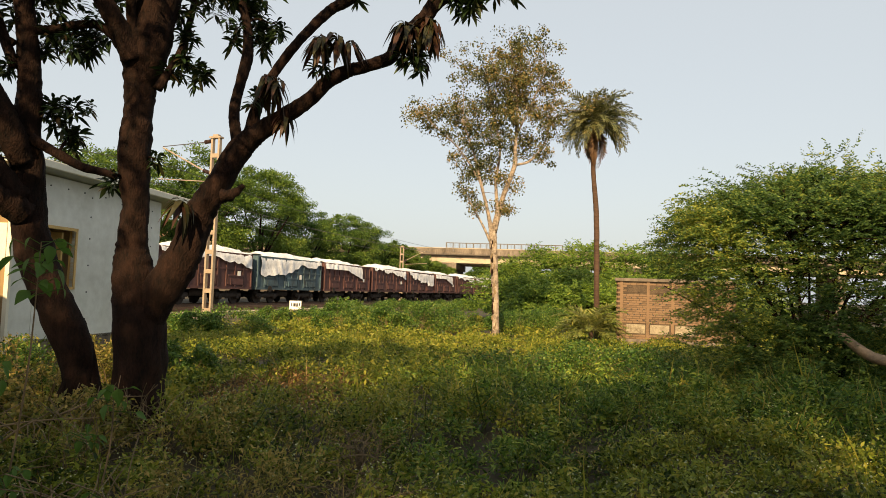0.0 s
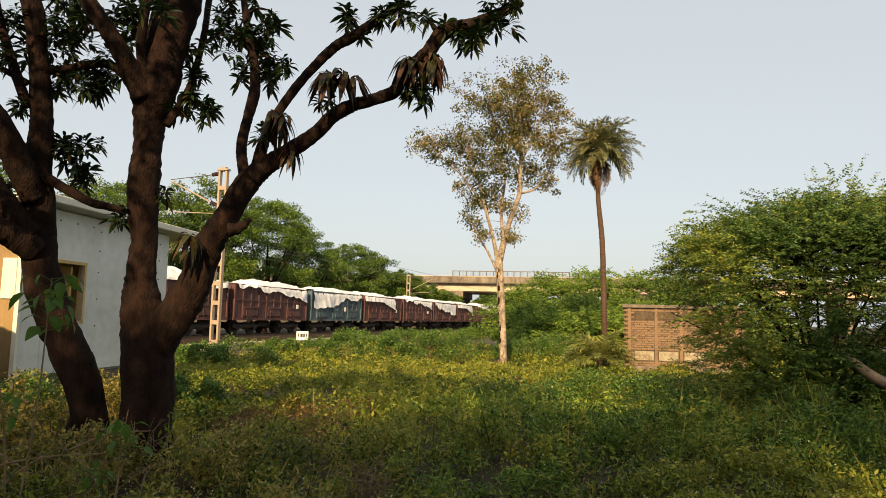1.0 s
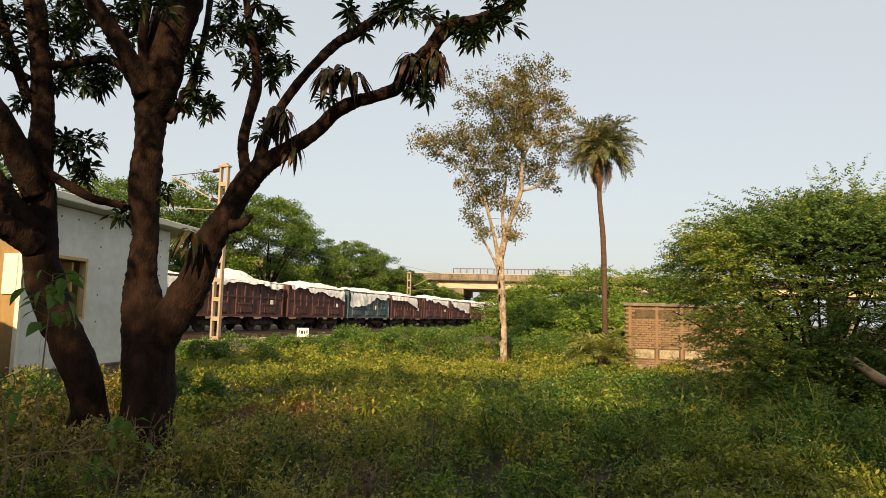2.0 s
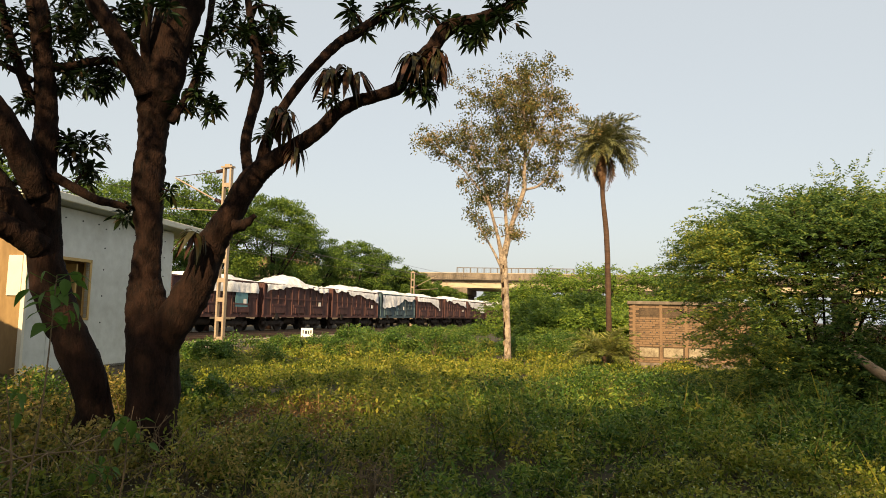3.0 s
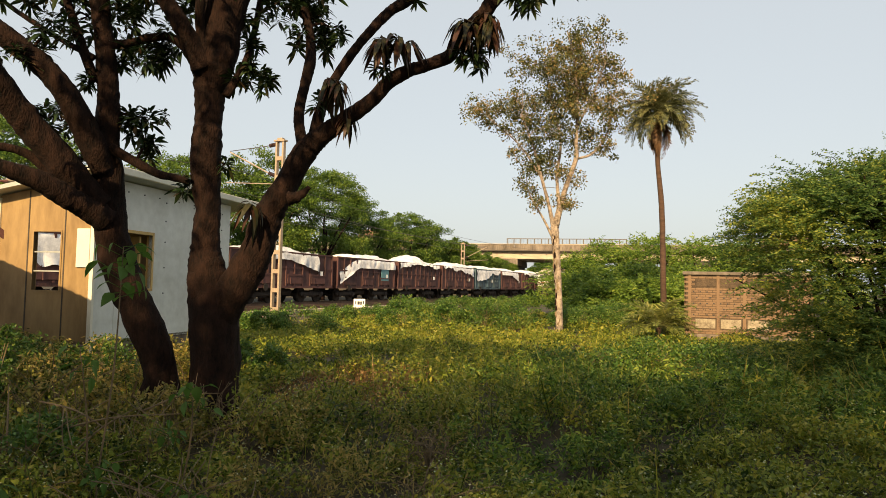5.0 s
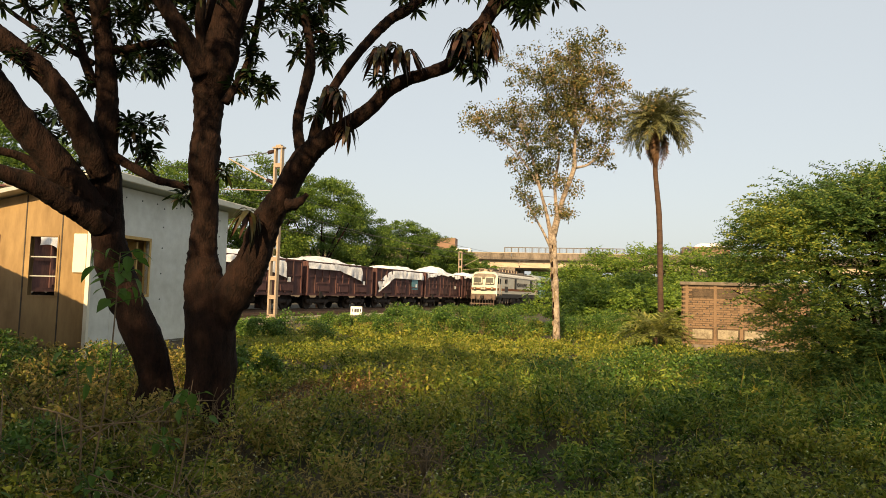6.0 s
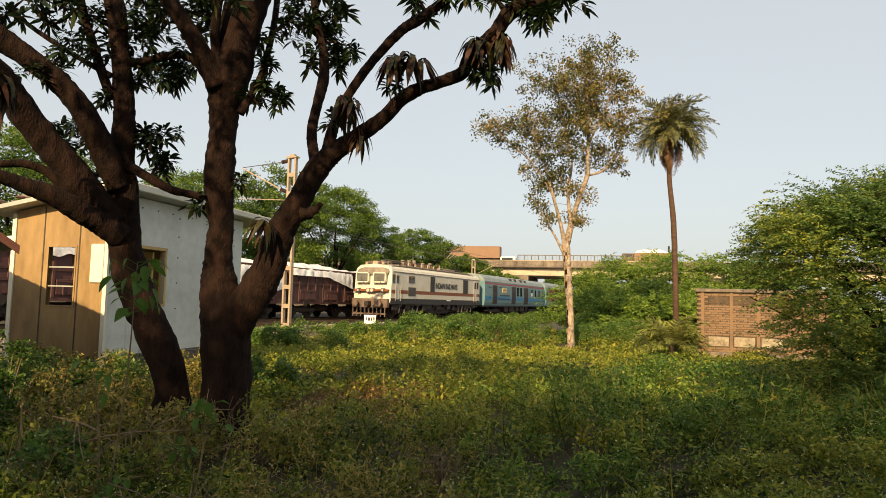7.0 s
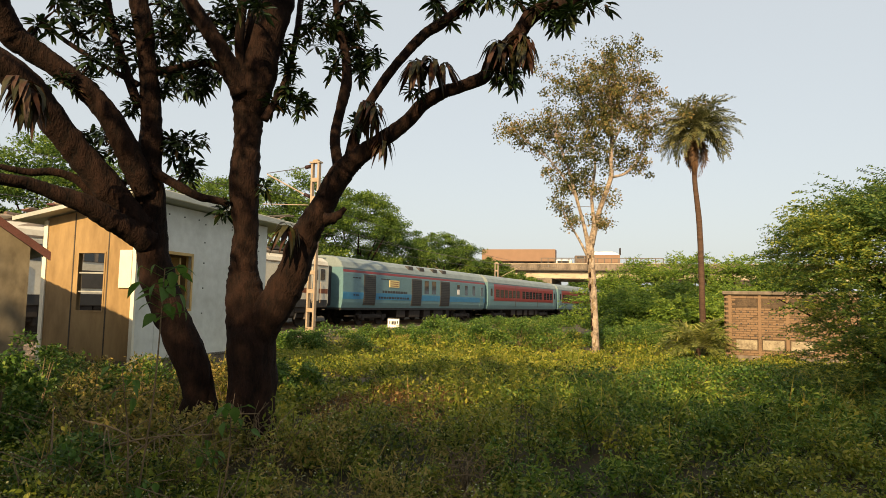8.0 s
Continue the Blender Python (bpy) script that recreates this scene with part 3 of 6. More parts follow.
def section_body(prof, x0, x1, nx=1, nose=None):
    """A vehicle body: prof is the (y, z) outline, drawn along x."""
    bm = bmesh.new()
    rings = []
    for i in range(nx + 1):
        x = x0 + (x1 - x0) * i / nx
        rings.append([bm.verts.new((x + (nose(y, z) if nose and i == 0 else 0), y, z)) for y, z in prof])
    n = len(prof)
    for a, b in zip(rings, rings[1:]):
        for k in range(n):
            bm.faces.new((a[k], b[k], b[(k + 1) % n], a[(k + 1) % n]))
    bm.faces.new(rings[0])
    bm.faces.new(rings[-1][::-1])
    bmesh.ops.recalc_face_normals(bm, faces=bm.faces)
    return bm


def lettering(words, height, material, parent, at, turn, width=None, name="lettering"):
    cu = bpy.data.curves.new(name, "FONT")
    cu.body, cu.size, cu.extrude, cu.offset = words, height, 0.004, 0.012
    ob = bpy.data.objects.new(name, cu)
    scene.collection.objects.link(ob)
    bpy.context.view_layer.update()
    me = bpy.data.meshes.new_from_object(ob.evaluated_get(bpy.context.evaluated_depsgraph_get()))
    bpy.data.objects.remove(ob)
    me.materials.clear()
    xs = [v.co.x for v in me.vertices]
    if width:
        k = width / (max(xs) - min(xs))
        for v in me.vertices:
            v.co.x *= k
    o = add_mesh(name, me, material, parent)
    o.matrix_basis = Matrix.Translation(at) @ Euler([radians(a) for a in turn]).to_matrix().to_4x4()
    return o


def build_loco():
    """Electric engine; front at x = 0, tail at x = 19.3."""
    L = thing("electric_locomotive", "cream electric locomotive with brown waist band hauling a passenger train", "locomotive")
    prof = [(-1.5, 1.15), (-1.56, 1.3), (-1.56, 3.25), (-1.45, 3.5), (-1.1, 3.72), (0, 3.8), (1.1, 3.72), (1.45, 3.5), (1.56, 3.25), (1.56, 1.3), (1.5, 1.15)]

    def nose(y, z):
        return 0.28 * max(0, (z - 2.1) / 1.6) + 0.25 * (abs(y) / 1.56) ** 3
    bm = section_body(prof, 0, 19.3, 6, nose)
    part("body", bm, M_LOCO, L)
    part("roof", block(2.2, 17.4, -1.2, 1.2, 3.70, 3.83, bevel=0.03), M_LOCO_ROOF, L)
    for name, flip in (("front_roof", False), ("rear_roof", True)):
        bm = bmesh.new()
        rows = []
        for x, zt, hw in ((0.10, 3.40, 1.28), (0.30, 3.56, 1.36), (0.75, 3.74, 1.40), (1.4, 3.86, 1.30), (2.3, 3.88, 1.22)):
            x = 19.3 - x if flip else x
            rows.append([bm.verts.new((x, y * hw, zt - d)) for y, d in ((-1, 0.34), (-0.94, 0.16), (-0.6, 0.03), (0, 0), (0.6, 0.03), (0.94, 0.16), (1, 0.34))])
        for a, b in zip(rows, rows[1:]):
            for k in range(6):
                bm.faces.new((a[k], b[k], b[k + 1], a[k + 1]))
        for r in (rows[0], rows[-1]):
            bm.faces.new(r)
        bmesh.ops.recalc_face_normals(bm, faces=bm.faces)
        part(name, bm, M_LOCO_ROOF, L, "weathered grey-brown cab roof", True)
    part("roof_lamp", block(0.55, 0.95, -0.22, 0.22, 3.70, 4.02, bevel=0.06), M_MAST, L)
    for y in (-0.7, 0.7):
        part("roof_horn", rod((0.5, y, 3.86), (1.0, y, 3.92), 0.10, 10, 0.05), M_MAST, L)
    for y in (-1.568, 1.565):
        part("waist_band", block(0.4, 19.25, y, y + 0.008, 1.80, 2.05), M_LOCO_BAND, L, "brown waist band")
        part("gutter", block(0.6, 19.2, y - 0.02, y + 0.04, 3.25, 3.31), M_LOCO_ROOF, L)
    part("front_band", block(-0.03, 0.30, -1.45, 1.45, 1.90, 2.06, bevel=0.02), M_LOCO_BAND, L, "brown front band")
    part("skirt", block(0.3, 19.2, -1.575, 1.575, 1.05, 1.47, bevel=0.02), M_SKIRT, L)
    for y in (-0.72, 0.72):
        w = part("windscreen", block(0.0, 0.2, y - 0.46, y + 0.46, 2.58, 3.12, bevel=0.03), M_SCREEN, L)
        fr = bmesh.new()
        for a in ((y - 0.54, y + 0.54, 3.12, 3.20), (y - 0.54, y + 0.54, 2.50, 2.58), (y - 0.54, y - 0.46, 2.50, 3.2), (y + 0.46, y + 0.54, 2.50, 3.2)):
            box(fr, -0.04, 0.2, *a)
        part("windscreen_frame", fr, M_LOCO, w)
        part("wiper", rod((-0.05, y - 0.2, 2.45), (-0.03, y + 0.15, 2.85), 0.015, 6), M_INK, w)
    hl = part("headlamp_box", block(-0.10, 0.1, -0.35, 0.35, 1.84, 2.12, bevel=0.04), M_RUST_EQUIP, L)
    for y in (-0.16, 0.16):
        part("headlamp", rod((-0.14, y, 1.98), (-0.05, y, 1.98), 0.12, 14), M_LAMP, hl)
    for y in (-1.05, 1.05):
        mk = part("marker_light", block(-0.08, 0.2, y - 0.14, y + 0.14, 1.84, 2.12, bevel=0.03), M_GRILLE, L)
        part("lens", rod((-0.11, y, 1.98), (-0.05, y, 1.98), 0.08, 12), M_LAMP, mk)
    part("buffer_beam", block(-0.12, 0.25, -1.5, 1.5, 0.80, 1.42, bevel=0.04), M_RUST_EQUIP, L, "rusty buffer beam")
    for y in (-0.98, 0.98):
        bf = part("buffer", rod((-0.5, y, 1.1), (-0.1, y, 1.1), 0.13, 14), M_RUST_EQUIP, L)
        part("buffer_head", rod((-0.6, y, 1.1), (-0.5, y, 1.1), 0.25, 18), M_RUST_EQUIP, bf)
    part("coupler", block(-0.65, 0.0, -0.16, 0.16, 0.92, 1.25, bevel=0.04), M_UNDER, L)
    for k in range(5):
        part("brake_hose", rod((-0.16, -0.7 + 0.35 * k, 1.0), (-0.26, -0.7 + 0.35 * k, 0.62), 0.035, 8), M_INK, L)
    cg = part("cattle_guard", block(-0.2, -0.1, -1.4, 1.4, 0.35, 0.45), M_RUST_EQUIP, L)
    for k in range(9):
        y = -1.35 + 2.7 * k / 8
        part("guard_bar", block(-0.2, -0.12, y - 0.03, y + 0.03, 0.2, 0.8), M_RUST_EQUIP, cg)
    # near side
    y0 = -1.572
    for x in (1.35, 18.0):
        d = part("cab_door", block(x - 0.33, x + 0.33, y0 - 0.01, y0 + 0.02, 1.4, 3.2, bevel=0.01), M_LOCO, L)
        part("door_glass", block(x - 0.2, x + 0.2, y0 - 0.02, y0, 2.5, 3.05), M_WINDOW, d)
        for s in (-0.42, 0.42):
            part("grab_rail", rod((x + s, y0 - 0.06, 1.3), (x + s, y0 - 0.06, 2.4), 0.02, 6), M_MAST, d)
    for x in (0.75, 18.7):
        part("cab_window", block(x - 0.2, x + 0.2, y0 - 0.01, y0 + 0.02, 2.5, 3.1), M_WINDOW, L)
    part("small_window", block(3.2, 4.3, y0 - 0.01, y0 + 0.02, 2.58, 3.10), M_LOCO_ROOF, L)
    for x in (3.45, 4.05):
        part("small_pane", block(x - 0.2, x + 0.2, y0 - 0.02, y0, 2.6, 3.0), M_WINDOW, L)
    part("louvre", block(3.2, 4.5, y0 - 0.02, y0 + 0.02, 1.66, 2.28), M_GRILLE, L)
    for a, b in ((7.35, 8.2), (14.8, 16.0)):
        lv = part("louvre", block(a, b, y0 - 0.02, y0 + 0.02, 2.05, 3.2), M_GRILLE, L)
        for k in range(8):
            z = 2.1 + k * 0.135
            part("louvre_blade", block(a + 0.04, b - 0.04, y0 - 0.035, y0 - 0.015, z, z + 0.05), M_SKIRT, lv)
    lettering("INDIAN", 0.62, M_INK, L, (8.4, y0 - 0.012, 2.32), (90, 0, 0), 1.95)
    lettering("RAILWAYS", 0.62, M_INK, L, (10.55, y0 - 0.012, 2.32), (90, 0, 0), 2.75)
    part("number_bar", block(10.9, 11.8, y0 - 0.016, y0, 1.36, 1.44), M_WHITE, L)
    # gear slung below the frame
    gr = random.Random(12)
    for k in range(17):
        x = 1.2 + k * 1.05 + gr.uniform(-0.2, 0.2)
        wd, dz = gr.uniform(0.15, 0.6), gr.uniform(0.12, 0.6)
        part("slung_box", block(x - wd, x + wd, -1.50, -1.30 + gr.uniform(-0.1, 0.1), 1.1 - dz, 1.1, bevel=0.03), (M_UNDER, M_SKIRT, M_UNDER)[k % 3], L)
    for x in (2.0, 2.9, 4.3, 5.2, 14.1, 15.0, 16.4, 17.3):
        part("damper", rod((x, -1.36, 0.45), (x + 0.25, -1.36, 1.05), 0.06, 8), M_MAST, L)
    for k, x in enumerate((6.3, 9.0, 12.6)):
        part("air_tank", rod((x, -1.25, 0.72), (x + 1.5, -1.25, 0.72), 0.2, 12), M_UNDER, L)
    # roof gear
    for k, x in enumerate((4.6, 5.7, 6.7, 8.4, 9.9)):
        g = part("roof_cooler", block(x - 0.32, x + 0.32, -0.75, 0.5, 3.83, 4.02 + 0.08 * (k % 2), bevel=0.05), M_RUST_EQUIP, L)
        part("cooler_cap", rod((x, -0.3, 4.0), (x, -0.3, 4.30 + 0.05 * (k % 3)), 0.2, 14, 0.15), M_LOCO_ROOF, g)
    for k in range(12):
        x = 3.9 + k * 0.62
        iso = part("roof_insulator", rod((x, -0.85, 3.78), (x, -0.85, 4.08 + 0.06 * (k % 3)), 0.07, 8), M_MAST if k % 2 else M_INSUL, L)
    for y, z in ((-0.85, 4.14), (0.3, 4.2)):
        part("bus_bar", rod((3.2, y, z), (11.2, y, z), 0.025, 6), M_GRILLE, L)
    part("roof_hatch", block(11.2, 14.0, -0.8, 0.8, 3.82, 4.02, bevel=0.05), M_LOCO_ROOF, L)
    for x in (1.5, 2.5):
        part("horn", rod((x, -0.4, 3.95), (x - 0.6, -0.4, 3.98), 0.12, 10), M_RUST_EQUIP, L)
    part("roof_blower", block(1.1, 2.0, 0.1, 0.9, 3.8, 4.05, bevel=0.05), M_RUST_EQUIP, L)

    def panto(x, raised):
        p = part("pantograph", block(x - 0.9, x + 0.9, -0.6, 0.6, 3.98, 4.06), M_GRILLE, L)
        for sx in (-0.8, 0.8):
            for sy in (-0.5, 0.5):
                part("insulator", rod((x + sx, sy, 3.8), (x + sx, sy, 4.0), 0.1, 10), M_RUST_EQUIP, p)
        if raised:
            part("lower_arm", rod((x + 0.8, 0, 4.06), (x - 1.1, 0, 5.05), 0.05, 8), M_GRILLE, p)
            for sy in (-0.35, 0.35):
                part("upper_arm", rod((x - 1.1, sy * 0.4, 5.05), (x + 0.7, sy, 5.72), 0.03, 8), M_MAST, p)
            for dx in (-0.18, 0.18):
                part("contact_strip", rod((x + 0.7 + dx, -0.9, 5.76), (x + 0.7 + dx, 0.9, 5.76), 0.04, 8), M_GRILLE, p)
        else:
            for dx in (-0.9, -0.2, 0.5):
                part("folded_arm", rod((x + dx, -0.5, 4.15), (x + dx + 0.7, 0.5, 4.2), 0.04, 8), M_GRILLE, p)
    panto(3.0, False)
    panto(15.8, True)
    for x in (3.6, 15.7):
        bogie(L, x, 3.7, 0.546, 1.15)
        wheelset_parts(L, (x,), 0.546)
    part("transformer", block(7.2, 12.1, -1.3, 1.3, 0.35, 0.98, bevel=0.06), M_UNDER, L)
    for x in (6.4, 12.9):
        part("air_tank", rod((x - 0.6, -1.1, 0.65), (x + 0.6, -1.1, 0.65), 0.2, 12), M_UNDER, L)
    return L


CL = 23.54


def side_y(z):
    """The near side's face at height z."""
    pts = [(1.05, -1.50), (1.35, -1.58), (1.9, -1.62), (3.0, -1.60), (3.35, -1.54), (3.66, -1.38)]
    for (za, ya), (zb, yb) in zip(pts, pts[1:]):
        if z <= zb:
            return ya + (yb - ya) * (z - za) / (zb - za)
    return -1.38


def skin(x0, x1, z0, z1, proud=0.006):
    """A thin panel that follows the near side's curve."""
    bm = bmesh.new()
    zs = [z0] + [z for z in (1.35, 1.9, 3.0, 3.35) if z0 < z < z1] + [z1]
    outer = [[bm.verts.new((x, side_y(z) - proud, z)) for z in zs] for x in (x0, x1)]
    inner = [[bm.verts.new((x, side_y(z) + 0.01, z)) for z in zs] for x in (x0, x1)]
    for k in range(len(zs) - 1):
        bm.faces.new((outer[0][k], outer[1][k], outer[1][k + 1], outer[0][k + 1]))
    for e in (0, -1):
        bm.faces.new((outer[0][e], outer[1][e], inner[1][e], inner[0][e]))
    for i in (0, 1):
        for k in range(len(zs) - 1):
            bm.faces.new((outer[i][k], outer[i][k + 1], inner[i][k + 1], inner[i][k]))
    return bm


def coach_base(c):
    bm = section_body([(-1.50, 1.05), (-1.58, 1.35), (-1.62, 1.9), (-1.60, 3.0), (-1.54, 3.35), (1.54, 3.35), (1.60, 3.0), (1.62, 1.9), (1.58, 1.35), (1.50, 1.05)], 0, CL)
    part("body", bm, M_COACH, c)
    bm = section_body([(-1.54, 3.352), (-1.38, 3.66), (-1.05, 3.88), (-0.55, 4.0), (0, 4.04), (0.55, 4.0), (1.05, 3.88), (1.38, 3.66), (1.54, 3.352)], 0, CL)
    part("roof", bm, M_COACH_ROOF, c, "curved silver-grey roof")
    for x in (-0.42, CL):
        part("gangway", block(x, x + 0.42, -0.75, 0.75, 1.15, 3.4, bevel=0.05), M_INK, c, "black gangway bellows")
    part("rain_gutter", skin(0.02, CL - 0.02, 3.30, 3.36, 0.03), M_COACH_ROOF, c)
    part("sole_bar", block(0.1, CL - 0.1, -1.45, 1.45, 0.93, 1.06), M_SKIRT, c)
    for x in (4.3, CL - 4.3):
        bogie(c, x, 2.56, 0.457, 1.1)
    for a, b in ((7.3, 8.6), (9.2, 10.9), (11.6, 12.7), (13.3, 15.0), (15.6, 16.3)):
        part("underframe_box", block(a, b, -1.35, 1.35, 0.42, 0.93, bevel=0.04), M_UNDER, c)
    for x in (1.1, CL - 1.1):
        part("foot_step", block(x - 0.35, x + 0.35, -1.58, -1.25, 0.55, 0.6), M_UNDER, c)


def build_generator_car():
    c = thing("generator_car", "grey-green generator van with blue band behind the locomotive", "railway coach")
    coach_base(c)
    part("red_line", skin(0.02, CL - 0.02, 3.08, 3.22, 0.008), M_COACH_RED, c, "red cantrail line")
    part("blue_band", skin(0.02, CL - 0.02, 1.55, 1.95, 0.008), M_COACH_BLUE, c, "blue lower band")
    for a, b in ((2.4, 3.9), (9.0, 10.6), (13.9, 15.7)):
        lv = part("louvre_door", skin(a, b, 1.2, 3.02, 0.02), M_GRILLE, c, "dark louvred door")
        for k in range(14):
            z = 1.28 + k * 0.12
            part("louvre_blade", skin(a + 0.08, b - 0.08, z, z + 0.05, 0.04), M_SKIRT, lv)
    for a, b in ((11.1, 11.8), (12.4, 13.1)):
        part("window", skin(a, b, 2.05, 2.95, 0.012), M_WINDOW, c)
    for x in (17.2, 18.9, 20.6):
        part("window", skin(x, x + 0.55, 2.1, 2.85, 0.014), M_WINDOW, c)
    part("white_pane", skin(17.25, 17.7, 2.12, 2.5, 0.02), M_WHITE, c)
    d = part("end_door", skin(22.4, 23.1, 1.15, 3.0, 0.016), M_COACH, c)
    part("door_glass", skin(22.55, 22.95, 2.1, 2.8, 0.022), M_WINDOW, d)
    part("destination_board", skin(5.7, 7.1, 2.35, 2.80, 0.025), M_YELLOW, c, "yellow board")
    for k in range(3):
        part("board_line", skin(5.85, 6.95, 2.42 + 0.13 * k, 2.46 + 0.13 * k, 0.03), M_COACH_RED, c)
    for a, b, z0, z1 in ((4.8, 8.3, 1.98, 2.12), (4.3, 8.6, 1.62, 1.74), (1.2, 1.9, 1.75, 1.82), (1.1, 2.0, 2.75, 2.82), (4.6, 5.8, 2.8, 2.86)):
        k, x = 0, a
        while x < b:
            wd = 0.18 + 0.22 * ((k * 37) % 10) / 10
            part("word_bar", skin(x, min(b, x + wd), z0, z1, 0.014), M_INK, c)
            x += wd + 0.09
            k += 1
    for x in (9.2, 11.0, 13.3, 15.0):
        rv = block(x - 0.45, x + 0.35, -1.42, -0.9, 3.5, 3.86, bevel=0.05)
        part("roof_vent", rv, M_GRILLE, c, "dark roof vent")
    return c


def build_coach():
    c = thing("passenger_coach", "red and grey passenger coach with barred dark windows", "railway coach", None, "coaches of the passenger train")
    coach_base(c)
    part("red_band", skin(1.6, CL - 1.6, 1.75, 3.22, 0.006), M_COACH_RED, c, "red window band")
    for x in (0.45, CL - 1.3):
        d = part("end_door", skin(x, x + 0.85, 1.15, 3.05, 0.012), M_COACH, c)
        part("door_glass", skin(x + 0.2, x + 0.65, 2.15, 2.8, 0.02), M_WINDOW, d)
    x = 2.1
    k = 0
    while x < CL - 2.6:
        w = part("window", skin(x, x + 0.95, 2.05, 2.75, 0.012), M_WINDOW, c, "dark barred window")
        for j in range(3):
            z = 2.2 + j * 0.18
            part("window_bar", skin(x, x + 0.95, z, z + 0.025, 0.02), M_GRILLE, w)
        x += 1.22 if k % 6 != 5 else 1.9
        k += 1
    for x in (7.9, 15.6):
        part("door_gap", skin(x - 0.05, x + 0.05, 1.2, 3.2, 0.014), M_GRILLE, c)
    return c
# ------------------------------------------------------------ catenary
def build_mast(s, perp, height, label, side=1):
    m = thing("catenary_mast", label, "catenary mast", on_line(s, perp, 0), "masts along the railway")
    w = 0.21
    for y in (-w, w):
        part("channel", block(-0.11, 0.11, y - 0.055, y + 0.055, -0.5, height, bevel=0.008), M_MAST, m)
    k = 0
    z = 0.15
    while z < height:
        part("batten_plate", block(-0.105, 0.105, -w + 0.05, w - 0.05, z, z + 0.22), M_MAST, m)
        z += 1.02
        k += 1
    part("footing", block(-0.45, 0.45, -0.45, 0.45, -0.7, 0.05, bevel=0.04), M_CONC, m)
    part("cap_plate", block(-0.16, 0.16, -w - 0.12, w + 0.14, height, height + 0.09), M_MAST, m)
    zs = height - 0.35
    y1 = 3.4 * side

    def insulator(p, q):
        ins = part("insulator", rod(p, q, 0.05, 8), M_INSUL, m, "ribbed brown insulator")
        P, Q = Vector(p), Vector(q)
        for j in range(5):
            c = P.lerp(Q, (j + 0.5) / 5)
            d = (Q - P).normalized() * 0.022
            part("insulator_disc", rod(c - d, c + d, 0.11, 12), M_INSUL, ins)
    insulator((0, 0.30 * side, zs + 0.22), (0, 0.72 * side, zs + 0.17))
    part("stay_tube", rod((0, 0.72 * side, zs + 0.17), (0, y1, zs + 0.02), 0.022, 8), M_WIRE, m)
    insulator((0, 0.30 * side, zs - 1.5), (0, 0.72 * side, zs - 1.35))
    part("bracket_tube", rod((0, 0.72 * side, zs - 1.35), (0, y1, zs - 0.04), 0.038, 8), M_MAST, m)
    part("register_arm", rod((0, 0.45 * side, zs - 1.95), (0, y1 + 0.2 * side, zs - 1.75), 0.025, 8), M_MAST, m)
    return m


def build_wire(s0, s1, perp, z, r, sag=0.0, label="thin overhead railway wire"):
    w = thing("overhead_wire", label, "wire", pose(0, 0, 0, 0, 0, HEAD), "overhead wires")
    n = 10
    rows = [(s0 + (s1 - s0) * k / n, perp, z - sag * 4 * (k / n) * (1 - k / n), r) for k in range(n + 1)]
    part("strand", limb(rows, seg=5, per=2, rough=0), M_WIRE, w)
    return w


def build_km_board():
    b = thing("marker_board", "small white board with dark figures on short posts beside the track", "sign", on_line(36.0, 20.4, -0.16))
    b.matrix_basis = b.matrix_basis @ pose(0, 0, 0, 0, 0, -62)
    part("board", block(-0.35, 0.35, -0.02, 0.02, 0.42, 0.95, bevel=0.008), M_WHITE, b)
    for x in (-0.25, 0.25):
        part("post", block(x - 0.03, x + 0.03, 0.02, 0.06, -0.5, 0.9), M_MAST, b)
    for x, w, z in ((-0.22, 0.06, 0.62), (-0.05, 0.14, 0.6), (0.1, 0.1, 0.6), (0.24, 0.08, 0.62)):
        part("figure_bar", block(x - w / 2, x + w / 2, -0.026, -0.02, z, z + 0.2), M_INK, b)


# ------------------------------------------------------------ cabin and other buildings
CAB = pose(-7.6, 11.7, 0, 0, 0, 90 - 6.4)     # local x along the long wall, away; local y to the left


def wall_with_opening(a0, a1, z0, z1, o0, o1, p0, p1, t0, t1, axis, slope=0.0):
    """A wall from a0 to a1 with one opening (o0-o1, p0-p1); axis 'x': it runs along x and is t0 to t1 thick in y."""
    bm = bmesh.new()
    for u0, u1, w0, w1 in ((a0, o0, z0, z1), (o1, a1, z0, z1), (o0, o1, z0, p0), (o0, o1, p1, z1)):
        if u1 - u0 > 1e-3 and w1 - w0 > 1e-3:
            if axis == "x":
                box(bm, u0, u1, t0, t1, w0, w1)
            else:
                box(bm, t0, t1, u0, u1, w0, w1)
    if slope:
        for v in bm.verts:
            if abs(v.co.z - z1) < 1e-4:
                v.co.z += slope * (v.co.y - 0.0)
    bmesh.ops.remove_doubles(bm, verts=bm.verts, dist=1e-4)
    return bm


